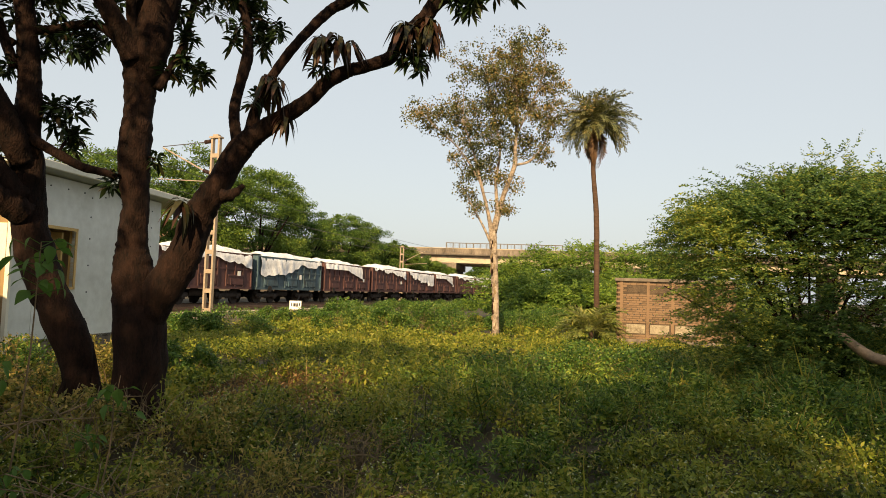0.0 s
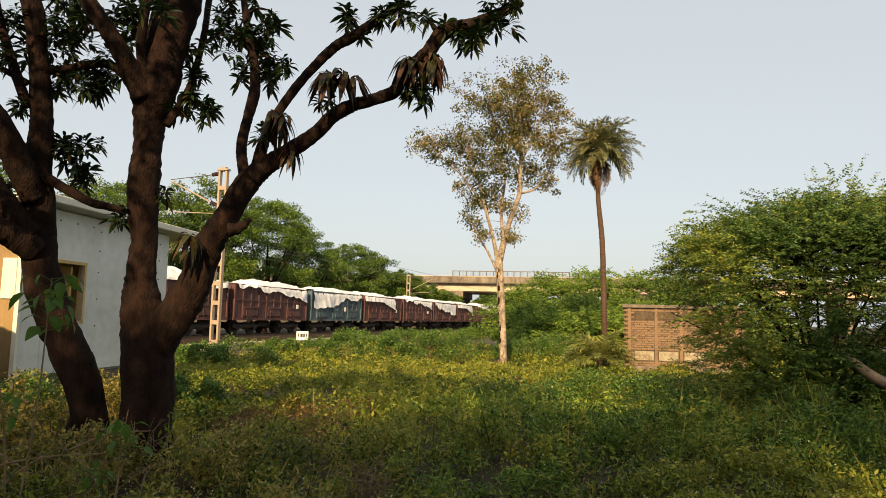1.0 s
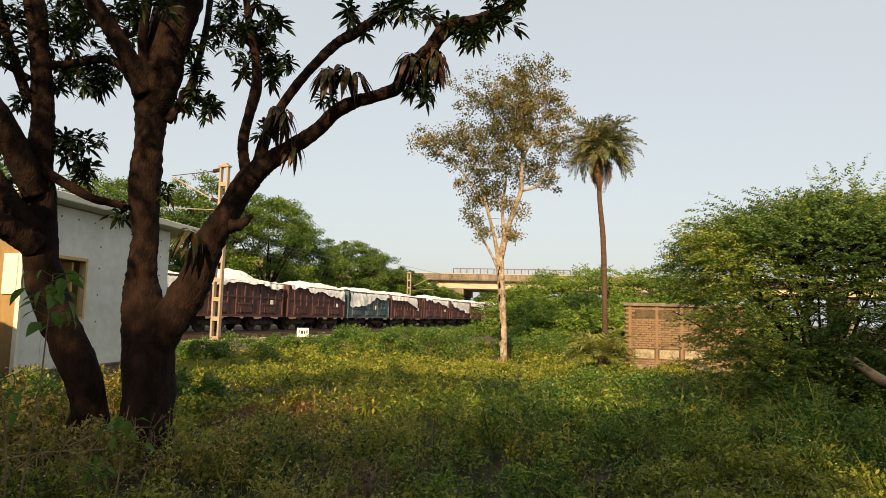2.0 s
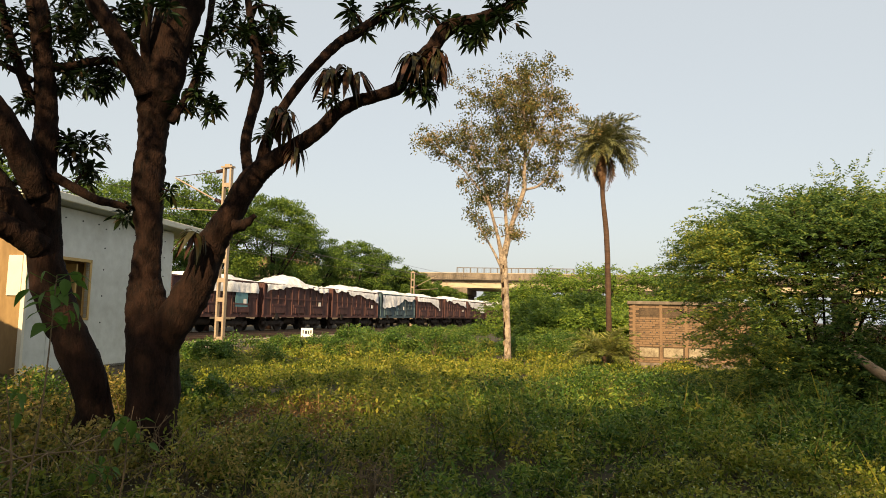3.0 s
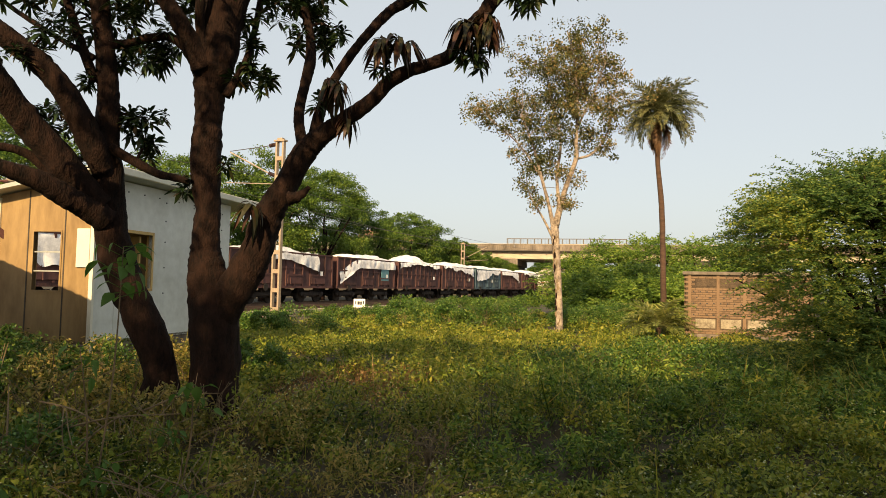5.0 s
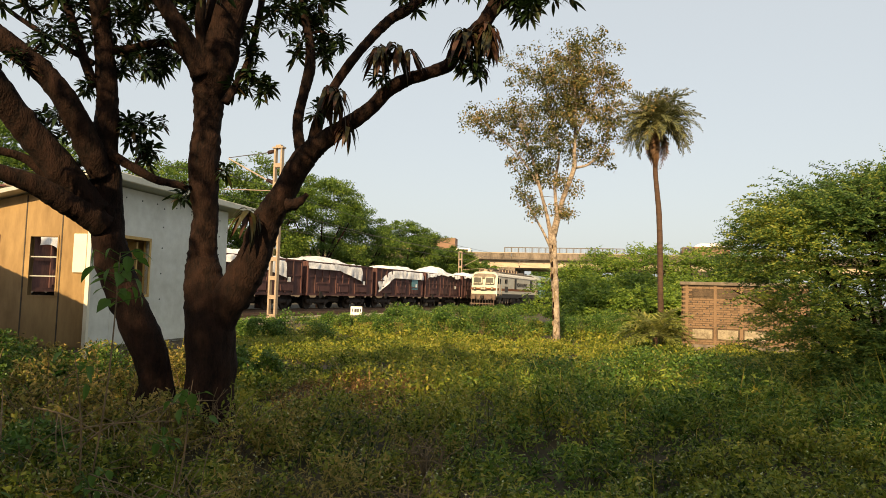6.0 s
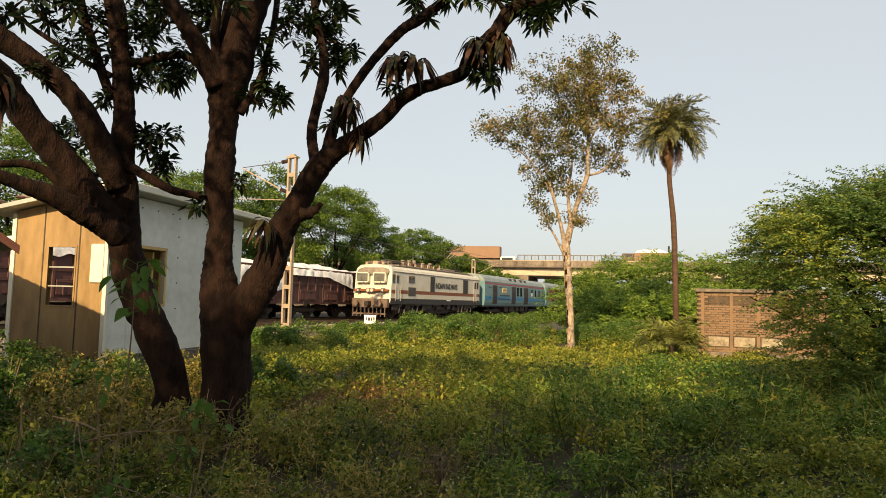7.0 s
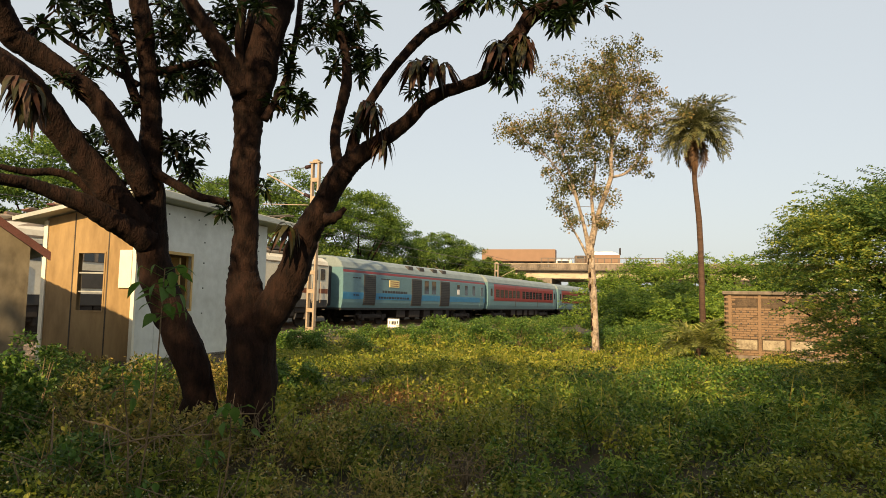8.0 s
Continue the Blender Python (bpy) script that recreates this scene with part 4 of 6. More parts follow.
def build_cabin():
    c = thing("trackside_cabin", "prefabricated white panel cabin with ochre end wall beside the track", "cabin", CAB)
    Lw, Wd, z0, z1 = 4.85, 2.1, 0.52, 3.66
    sl = -0.18
    part("plinth", block(-0.05, Lw + 0.05, 0.02, Wd + 0.05, -0.4, z0, bevel=0.02), M_CONC, c, "rough grey plinth")
    part("floor_slab", block(0, Lw, 0, Wd, z0, z0 + 0.05), M_CONC, c)
    part("long_wall", wall_with_opening(0, Lw, z0, z1, 0.72, 1.70, 1.55, 2.66, 0.0, 0.07, "x"), M_CABIN, c, "white panel wall")
    part("end_wall", wall_with_opening(0.07, Wd, z0, z1, 0.70, 1.29, 1.50, 2.60, 0.0, 0.07, "y", sl), M_CABIN_END, c, "stained ochre end wall")
    part("back_wall", wall_with_opening(0.07, Lw, z0, z1 - 0.3, 0.3, 3.6, 1.35, 2.75, Wd - 0.07, Wd, "x"), M_CABIN_END, c)
    part("far_wall", wall_with_opening(0.07, Wd - 0.07, z0, z1, 0.5, 1.5, 1.4, 2.7, Lw - 0.07, Lw, "y", sl), M_CABIN_END, c)
    # seams and rivets of the panels
    for x in (0.62, 3.35, 4.35):
        part("panel_seam", block(x - 0.012, x + 0.012, -0.008, 0.0, z0, z1), M_CABIN, c)
    me = bpy.data.meshes.new("rivet")
    bm = rod((0, -0.012, 0), (0, 0.004, 0), 0.016, 8)
    bm.to_mesh(me)
    bm.free()
    for x in (2.15, 3.2, 4.45):
        for z in (0.9, 1.45, 2.0, 2.55, 3.0, 3.4):
            o = add_mesh("rivet", me, M_INK, c)
            o.location = (x, 0, z)
    for x in (0.4, 0.9, 1.4, 1.9, 2.6, 3.2, 3.8):
        o = add_mesh("rivet", me, M_INK, c)
        o.location = (x, 0, 3.47)
    for y in (0.62, 1.42):
        part("panel_seam", block(-0.008, 0.0, y - 0.012, y + 0.012, z0, z1 - 0.28), M_DARK_CONC, c)
    for y0, y1, mt in ((-0.03, 0.05, M_TRIM), (Wd - 0.05, Wd + 0.04, M_TRIM)):
        part("corner_trim", block(-0.03, 0.03, y0, y1, z0 - 0.2, z1 - (0.05 if y0 < 1 else 0.42)), mt, c, "pale corner trim")
    w = part("window_frame", block(-0.015, 0.09, 0.67, 0.70, 1.47, 2.63), M_CABIN_END, c)
    for a in ((1.29, 1.32, 1.47, 2.63), (0.70, 1.29, 1.47, 1.50), (0.70, 1.29, 2.60, 2.63)):
        part("frame_bar", block(-0.015, 0.09, *a), M_CABIN_END, w)
    for z in (1.86, 2.22):
        part("window_bar", block(0.02, 0.05, 0.70, 1.29, z - 0.012, z + 0.012), M_SHEET, w)
    part("panel_board", block(-0.035, -0.002, 0.06, 0.34, 1.94, 2.66, bevel=0.006), M_TRIM, c, "pale shutter board")
    w2 = part("opening_frame", block(1.70, 1.76, -0.02, 0.12, 1.5, 2.72), M_YTRIM, c, "ochre opening frame")
    for a in ((0.66, 0.72, -0.02, 0.12, 1.5, 2.72), (0.66, 1.76, -0.02, 0.12, 2.66, 2.72), (0.66, 1.76, -0.02, 0.12, 1.5, 1.55)):
        part("frame_bar", block(*a), M_YTRIM, w2)
    part("inner_leaf", block(1.45, 1.50, 0.10, 0.75, 1.55, 2.62, bevel=0.01), M_YTRIM, c, "open ochre window leaf")
    # roof: one sheet falling to the left, with a gutter edge
    bm = bmesh.new()
    n = 26
    top, bot = [], []
    for i in range(n + 1):
        x = -0.35 + (Lw + 1.25) * i / n
        z = 0.02 * (i % 2)
        top.append([bm.verts.new((x, y, z1 + 0.10 + z + sl * y)) for y in (-0.28, Wd + 0.5)])
        bot.append([bm.verts.new((x, y, z1 + 0.02 + sl * y)) for y in (-0.28, Wd + 0.5)])
    for i in range(n):
        bm.faces.new((top[i][0], top[i + 1][0], top[i + 1][1], top[i][1]))
        bm.faces.new((bot[i][1], bot[i + 1][1], bot[i + 1][0], bot[i][0]))
        bm.faces.new((bot[i][0], bot[i + 1][0], top[i + 1][0], top[i][0]))
        bm.faces.new((top[i][1], top[i + 1][1], bot[i + 1][1], bot[i][1]))
    bm.faces.new((bot[0][0], top[0][0], top[0][1], bot[0][1]))
    bm.faces.new((top[n][0], bot[n][0], bot[n][1], top[n][1]))
    part("roof", bm, M_SHEET, c, "low corrugated sheet roof")
    part("gutter", block(-0.35, Lw + 0.9, -0.36, -0.28, z1 + 0.06, z1 + 0.2, bevel=0.01), M_TRIM, c)
    return c


def build_old_store():
    """The plastered store left of the cabin; its sheet roof falls to the right."""
    h = thing("plaster_store", "cream plastered store with red-edged sloping sheet roof behind shrubs", "building", pose(-7.15, 8.5, 0, 0, 0, 228))
    # local x to the left along the front, y away from the field
    def sloped(y0, y1):
        bm = bmesh.new()
        a = [(0, -0.4), (1.7, -0.4), (1.7, 2.45 + 0.7 * 0.85 - 0.15), (0.85, 2.45 + 0.7 * 0.85), (0, 2.45)]
        f = [bm.verts.new((x, y0, z)) for x, z in a]
        b = [bm.verts.new((x, y1, z)) for x, z in a]
        bm.faces.new(f)
        bm.faces.new(b[::-1])
        for k in range(5):
            bm.faces.new((f[k], b[k], b[(k + 1) % 5], f[(k + 1) % 5]))
        bmesh.ops.recalc_face_normals(bm, faces=bm.faces)
        return bm
    part("front_wall", sloped(-0.2, 0.0), M_PLASTER, h, "cream plaster wall")
    part("back_wall", sloped(-3.2, -3.0), M_PLASTER, h)
    part("side_wall", block(0, 0.2, -3.0, -0.2, -0.4, 2.44), M_PLASTER, h)
    part("side_wall", block(1.5, 1.7, -3.0, -0.2, -0.4, 2.8), M_PLASTER, h)
    bm = bmesh.new()
    rows = []
    for i in range(33):
        y = 0.18 - 3.6 * i / 32
        dz = 0.025 * (i % 2)
        rows.append([bm.verts.new((x, y, 2.47 + 0.70 * x + dz + o)) for x, o in ((-0.2, 0.05), (0.85, 0.05), (0.85, -0.01), (-0.2, -0.01))])
    for a, b in zip(rows, rows[1:]):
        for k in range(4):
            bm.faces.new((a[k], b[k], b[(k + 1) % 4], a[(k + 1) % 4]))
    bm.faces.new(rows[0])
    bm.faces.new(rows[-1][::-1])
    bmesh.ops.recalc_face_normals(bm, faces=bm.faces)
    part("roof", bm, M_SHEET, h, "weathered sheet roof")
    bm = bmesh.new()
    ends = [[bm.verts.new((x, y, z)) for x, z in ((0.83, 3.11), (1.9, 2.93), (1.9, 2.87), (0.83, 3.05))] for y in (0.18, -3.42)]
    bm.faces.new(ends[0])
    bm.faces.new(ends[1][::-1])
    for k in range(4):
        bm.faces.new((ends[0][k], ends[1][k], ends[1][(k + 1) % 4], ends[0][(k + 1) % 4]))
    bmesh.ops.recalc_face_normals(bm, faces=bm.faces)
    part("roof", bm, M_SHEET, h, "weathered sheet roof")
    bm = bmesh.new()
    f = [[bm.verts.new((x, y, 2.47 + 0.70 * x + o)) for x, o in ((-0.22, 0.06), (0.87, 0.06), (0.87, -0.06), (-0.22, -0.06))] for y in (0.18, 0.22)]
    bm.faces.new(f[0])
    bm.faces.new(f[1][::-1])
    for k in range(4):
        bm.faces.new((f[0][k], f[1][k], f[1][(k + 1) % 4], f[0][(k + 1) % 4]))
    bmesh.ops.recalc_face_normals(bm, faces=bm.faces)
    part("verge_board", bm, M_RED_SHEET, h, "faded red verge board")
    return h


BR = pose(6.79, 26.13, 0, 0, 0, -15)                # local x to the right along the brick front, y away


def build_brick_hut():
    h = thing("brick_hut", "old brick trackside hut with plaster panels and flat coping", "brick hut", BR)
    Wd, D, z0, z1 = 4.3, 3.0, -0.4, 2.33
    part("core", block(0.02, Wd - 0.02, -0.019, D, z0, z1), M_MORTAR, h, "mortar-filled wall core")
    part("coping", block(-0.10, Wd + 0.1, -0.10, D + 0.1, z1, z1 + 0.13, bevel=0.02), M_CONC, h, "concrete coping")
    part("plinth", block(-0.05, Wd + 0.05, -0.06, D, z0, 0.12, bevel=0.02), M_CONC, h)
    for xa, xb in ((0.36, 1.06), (1.24, 1.94), (2.15, 2.85)):
        part("plaster_panel", block(xa, xb, -0.03, 0.02, 0.34, 0.69, bevel=0.01), M_HUT_PANEL, h, "blank plaster panel")
        part("plaster_panel", block(xa, xb, -0.03, 0.02, 1.90, 2.16, bevel=0.01), M_MORTAR, h, "stained recessed panel")
    for x in (0.16, 1.15, 2.05, 3.05):
        part("pilaster", block(x - 0.05, x + 0.05, -0.045, 0.02, 0.12, z1), M_BRICK, h)
    hole = bpy.data.meshes.new("weep_hole")
    bm = block(-0.026, 0.026, -0.035, 0.0, -0.022, 0.022)
    bm.to_mesh(hole)
    bm.free()
    for r in range(5):
        for c in range(11):
            o = add_mesh("weep_hole", hole, M_INK, h)
            o.location = (0.30 + 0.235 * c + 0.11 * (r % 2), 0, 0.84 + 0.215 * r)
    me = bpy.data.meshes.new("brick")
    bm = block(-0.113, 0.113, -0.03, 0.03, -0.036, 0.036, bevel=0.006)
    bm.to_mesh(me)
    bm.free()
    skip = [(0.36, 1.06), (1.24, 1.94), (2.15, 2.85)]
    rng = random.Random(3)
    n = 0
    z = 0.17
    row = 0
    extra = bmesh.new()
    while z < z1 - 0.03:
        x = 0.115 + (0.12 if row % 2 else 0)
        while x < Wd - 0.1:
            if not any(a - 0.1 < x < b + 0.1 and (0.30 < z < 0.73 or 1.86 < z < 2.20) for a, b in skip):
                y = rng.uniform(-0.006, 0.006)
                if x < 2.6 and n < 300:
                    o = add_mesh("brick", me, M_BRICK, h)
                    o.location = (x, y, z)
                    n += 1
                else:
                    bmesh.ops.create_cube(extra, size=1, matrix=Matrix.LocRotScale((x, y, z), None, (0.226, 0.06, 0.072)))
            x += 0.24
        z += 0.086
        row += 1
    o = part("brick_courses", extra, M_BRICK, h)
    o["kind"] = "stuff"
    side = bmesh.new()
    z, row = 0.17, 0
    while z < z1 - 0.03:
        y = 0.12 + (0.12 if row % 2 else 0)
        while y < D - 0.1:
            bmesh.ops.create_cube(side, size=1, matrix=Matrix.LocRotScale((0, y, z), None, (0.06, 0.226, 0.072)))
            y += 0.24
        z += 0.086
        row += 1
    o = part("brick_courses", side, M_BRICK, h)
    o["kind"] = "stuff"
    return h


# ------------------------------------------------------------ trees
def tuft_mesh(seed, n, stalk, length, high, low, bend):
    """A whorl of long leaves round a twig tip, each a narrow blade that arches over and hangs."""
    rng = np.random.default_rng(seed)
    verts, faces = [], []
    for k in range(n):
        az = 2.4 * k + 0.5 * rng.normal()
        e = high + (low - high) * (k + rng.random()) / n
        d = np.array([math.cos(az) * math.cos(e), math.sin(az) * math.cos(e), math.sin(e)])
        side = np.array([-math.sin(az), math.cos(az), 0.35 * rng.normal()])
        ln = length * rng.uniform(0.7, 1.2)
        root = np.array([0.015 * rng.normal(), 0.015 * rng.normal(), -stalk * k / n])
        b = len(verts)
        for t, w in ((0.0, 0.06), (0.18, 0.55), (0.42, 1.0), (0.68, 0.85), (0.88, 0.42), (1.0, 0.04)):
            p = root + d * ln * t * (1 - 0.25 * bend * t / 1.5) - np.array([0, 0, 1.0]) * ln * bend * 0.75 * t * t
            o = side * w * ln * 0.125
            verts += [p + o, p - np.array([0, 0, 0.10 * w * ln * 0.25]), p - o]
        for i in range(5):
            q = b + 3 * i
            faces += [(q, q + 1, q + 4, q + 3), (q + 1, q + 2, q + 5, q + 4)]
    me = bpy.data.meshes.new("leaf_tuft")
    me.from_pydata([tuple(v) for v in verts], [], faces)
    return me


MANGO = dict(
    A=[(-3.45, 7.87, -0.10, 0.319), (-3.49, 7.86, 0.47, 0.290), (-3.51, 7.85, 1.02, 0.292), (-3.54, 7.84, 1.43, 0.293), (-3.63, 7.83, 1.84, 0.231), (-3.66, 7.82, 2.19, 0.176), (-3.64, 7.81, 2.61, 0.151), (-3.68, 7.80, 3.03, 0.177), (-3.68, 7.79, 3.38, 0.183), (-3.66, 7.78, 3.74, 0.165), (-3.65, 7.77, 4.09, 0.190), (-3.61, 7.76, 4.45, 0.254), (-3.53, 7.75, 4.81, 0.236), (-3.47, 7.74, 5.16, 0.242), (-3.36, 7.73, 5.52, 0.230), (-3.29, 7.72, 5.88, 0.198), (-3.24, 7.71, 6.32, 0.154)],
    A2=[(-3.68, 7.63, 4.30, 0.150), (-3.78, 7.51, 4.55, 0.124), (-3.86, 7.39, 4.74, 0.110), (-4.00, 7.27, 4.99, 0.097), (-4.19, 7.15, 5.29, 0.090), (-4.38, 7.03, 5.62, 0.078), (-4.54, 6.91, 5.94, 0.059)],
    A3=[(-3.63, 7.61, 4.40, 0.087), (-3.68, 7.51, 4.72, 0.056), (-3.65, 7.41, 4.96, 0.055), (-3.58, 7.31, 5.26, 0.055), (-3.48, 7.21, 5.63, 0.048)],
    A4=[(-3.40, 7.66, 3.97, 0.056), (-3.28, 7.77, 4.30, 0.044), (-3.22, 7.88, 4.59, 0.038), (-3.21, 7.99, 4.88, 0.039), (-3.19, 8.10, 5.30, 0.040), (-3.20, 8.20, 5.73, 0.040), (-3.20, 8.31, 6.14, 0.034)],
    B=[(-3.45, 7.81, 1.12, 0.161), (-3.34, 7.79, 1.50, 0.210), (-3.15, 7.76, 1.81, 0.215), (-2.98, 7.74, 2.12, 0.190), (-2.89, 7.72, 2.43, 0.178), (-2.78, 7.69, 2.65, 0.165), (-2.62, 7.67, 2.90, 0.146), (-2.50, 7.64, 3.12, 0.140), (-2.38, 7.62, 3.30, 0.139), (-2.28, 7.60, 3.40, 0.127), (-2.10, 7.57, 3.53, 0.108), (-1.88, 7.55, 3.67, 0.095), (-1.59, 7.53, 3.88, 0.083), (-1.38, 7.50, 4.09, 0.083), (-1.16, 7.48, 4.20, 0.076), (-1.00, 7.45, 4.24, 0.070), (-0.69, 7.43, 4.35, 0.075), (-0.62, 7.41, 4.50, 0.075), (-0.48, 7.38, 4.64, 0.080), (-0.31, 7.36, 4.80, 0.080), (-0.13, 7.33, 5.03, 0.091), (0.21, 7.31, 5.11, 0.085), (0.45, 7.29, 5.22, 0.067), (0.75, 7.26, 5.37, 0.045)],
    C=[(-2.42, 7.61, 3.36, 0.073), (-2.48, 7.64, 3.60, 0.061), (-2.49, 7.66, 3.79, 0.061), (-2.45, 7.69, 4.08, 0.062), (-2.39, 7.71, 4.40, 0.068), (-2.41, 7.74, 4.69, 0.056), (-2.48, 7.76, 4.99, 0.050), (-2.56, 7.79, 5.33, 0.044), (-2.63, 7.81, 5.71, 0.038)],
    D=[(-2.28, 7.59, 3.43, 0.084), (-2.22, 7.59, 3.74, 0.066), (-2.10, 7.59, 4.06, 0.054), (-1.90, 7.58, 4.38, 0.054), (-1.71, 7.58, 4.63, 0.054), (-1.43, 7.58, 4.93, 0.060), (-1.19, 7.58, 5.08, 0.066), (-0.95, 7.57, 5.26, 0.054), (-0.63, 7.57, 5.49, 0.048)],
    E=[(-4.07, 7.89, -0.13, 0.230), (-4.11, 7.85, 0.28, 0.205), (-4.15, 7.82, 0.59, 0.193), (-4.23, 7.78, 0.93, 0.199), (-4.37, 7.74, 1.27, 0.206), (-4.54, 7.70, 1.61, 0.200), (-4.67, 7.67, 1.96, 0.206), (-4.75, 7.63, 2.30, 0.194), (-4.77, 7.59, 2.65, 0.181), (-4.78, 7.55, 2.99, 0.175), (-4.81, 7.51, 3.33, 0.162), (-4.77, 7.48, 3.68, 0.137), (-4.76, 7.44, 4.02, 0.118), (-4.78, 7.40, 4.36, 0.112), (-4.81, 7.36, 4.70, 0.106), (-4.85, 7.33, 5.04, 0.112), (-4.92, 7.29, 5.38, 0.112), (-4.98, 7.25, 5.73, 0.105), (-5.03, 7.21, 6.14, 0.093)],
    E2=[(-4.76, 7.43, 3.01, 0.123), (-4.82, 7.28, 3.29, 0.151), (-4.90, 7.13, 3.59, 0.143), (-5.01, 6.98, 3.87, 0.129), (-5.21, 6.82, 4.13, 0.122), (-5.46, 6.67, 4.34, 0.120), (-5.66, 6.52, 4.49, 0.136), (-5.77, 6.37, 4.60, 0.144), (-5.77, 6.22, 4.77, 0.120), (-5.74, 6.06, 4.97, 0.107), (-5.70, 5.91, 5.26, 0.084)],
    E3=[(-4.80, 7.46, 2.60, 0.160), (-4.96, 7.27, 2.84, 0.175), (-5.10, 7.07, 3.11, 0.172), (-5.27, 6.88, 3.40, 0.163), (-5.38, 6.68, 3.63, 0.154), (-5.45, 6.49, 3.85, 0.156), (-5.51, 6.30, 4.01, 0.158), (-5.61, 6.10, 4.14, 0.159), (-5.74, 5.91, 4.24, 0.145), (-5.82, 5.71, 4.34, 0.111)],
    E4=[(-4.74, 7.51, 2.44, 0.160), (-4.88, 7.28, 2.58, 0.145), (-4.99, 7.05, 2.68, 0.129), (-5.11, 6.83, 2.80, 0.114), (-5.29, 6.60, 2.88, 0.089), (-5.45, 6.37, 2.95, 0.070), (-5.58, 6.14, 2.96, 0.063), (-5.70, 5.91, 2.97, 0.051)],
    E5=[(-5.17, 7.11, 2.93, 0.065), (-5.35, 6.97, 3.11, 0.053), (-5.53, 6.83, 3.17, 0.046), (-5.70, 6.69, 3.14, 0.040), (-5.83, 6.55, 3.15, 0.034), (-5.98, 6.41, 3.18, 0.028)],
    F=[(-4.88, 7.36, 4.07, 0.056), (-5.02, 7.30, 4.47, 0.055), (-5.12, 7.24, 4.80, 0.049), (-5.20, 7.17, 5.13, 0.049), (-5.26, 7.11, 5.53, 0.043)],
    G=[(-4.67, 7.41, 3.29, 0.061), (-4.49, 7.46, 3.18, 0.055), (-4.33, 7.52, 3.09, 0.056), (-4.17, 7.57, 3.01, 0.049), (-3.94, 7.62, 2.96, 0.043), (-3.81, 7.67, 2.92, 0.037)],
    G2=[(-4.74, 7.41, 3.21, 0.043), (-4.97, 7.46, 3.20, 0.043), (-5.15, 7.51, 3.16, 0.031)],
    H=[(-3.90, 7.61, 4.54, 0.057), (-4.07, 7.56, 4.66, 0.050), (-4.26, 7.51, 4.64, 0.050), (-4.49, 7.46, 4.57, 0.050), (-4.68, 7.41, 4.52, 0.044)],
    J=[(-4.87, 7.31, 4.33, 0.037), (-5.26, 7.26, 4.54, 0.031), (-5.61, 7.21, 4.75, 0.031), (-5.89, 7.16, 4.94, 0.025), (-6.09, 7.11, 5.14, 0.019)])
MANGO_LEAVES = dict(
    left=[(-5.49, 6.61, 4.96, 0.27, 6), (-5.42, 6.91, 5.27, 0.25, 6), (-5.30, 7.01, 5.00, 0.20, 5), (-5.07, 7.21, 5.07, 0.19, 7), (-5.19, 6.91, 4.44, 0.18, 6), (-5.05, 7.11, 4.68, 0.16, 4), (-5.29, 6.71, 4.24, 0.05, 2), (-5.04, 7.41, 4.87, 0.14, 5), (-4.90, 7.31, 4.09, 0.07, 3), (-5.16, 7.21, 3.56, 0.15, 8), (-5.24, 7.01, 3.66, 0.10, 4), (-5.32, 6.51, 4.20, 0.07, 2)],
    middle=[(-4.64, 7.51, 5.37, 0.22, 13), (-4.37, 7.51, 5.25, 0.17, 9), (-4.62, 7.51, 5.00, 0.20, 12), (-4.58, 7.61, 4.64, 0.18, 11), (-4.32, 7.61, 4.63, 0.18, 12), (-4.12, 7.61, 4.64, 0.10, 4), (-4.65, 7.61, 4.44, 0.07, 3), (-3.95, 7.41, 5.22, 0.11, 5), (-3.86, 7.51, 4.94, 0.08, 4), (-3.81, 7.41, 5.39, 0.11, 5), (-3.33, 7.01, 5.15, 0.11, 4), (-4.60, 7.61, 3.72, 0.12, 6), (-4.37, 7.66, 3.68, 0.12, 6), (-4.33, 7.71, 3.44, 0.10, 5), (-4.92, 7.31, 3.12, 0.05, 2), (-3.88, 7.66, 2.95, 0.06, 3), (-3.42, 7.76, 3.16, 0.05, 2)],
    right=[(-3.29, 7.91, 5.04, 0.07, 3), (-3.18, 7.91, 4.74, 0.09, 4), (-3.11, 7.81, 4.34, 0.12, 5), (-2.96, 7.81, 4.21, 0.08, 4), (-3.31, 7.81, 4.31, 0.07, 3), (-2.88, 7.91, 5.55, 0.15, 8), (-2.67, 7.86, 5.26, 0.14, 8), (-2.41, 7.86, 5.25, 0.14, 8), (-2.39, 7.86, 4.95, 0.14, 8), (-2.17, 7.86, 4.86, 0.10, 5), (-2.53, 7.81, 4.80, 0.10, 4), (-2.31, 7.81, 4.61, 0.08, 3), (-2.78, 7.91, 5.80, 0.21, 7), (-2.28, 7.86, 5.50, 0.11, 4), (-2.98, 7.91, 5.14, 0.09, 3)],
    tips=[(-1.31, 7.61, 5.36, 0.08, 4), (-1.15, 7.61, 5.12, 0.05, 1), (-0.89, 7.51, 5.41, 0.08, 3), (-0.66, 7.51, 5.40, 0.10, 5), (-0.39, 7.41, 5.27, 0.07, 3), (-0.01, 7.31, 5.04, 0.07, 4), (0.15, 7.31, 4.94, 0.09, 5), (0.33, 7.31, 5.12, 0.10, 5), (0.54, 7.21, 5.29, 0.16, 6), (-0.38, 7.36, 4.42, 0.09, 5), (-0.54, 7.36, 4.40, 0.06, 3), (-2.21, 7.51, 3.89, 0.06, 2), (-1.45, 7.41, 4.21, 0.07, 2)])
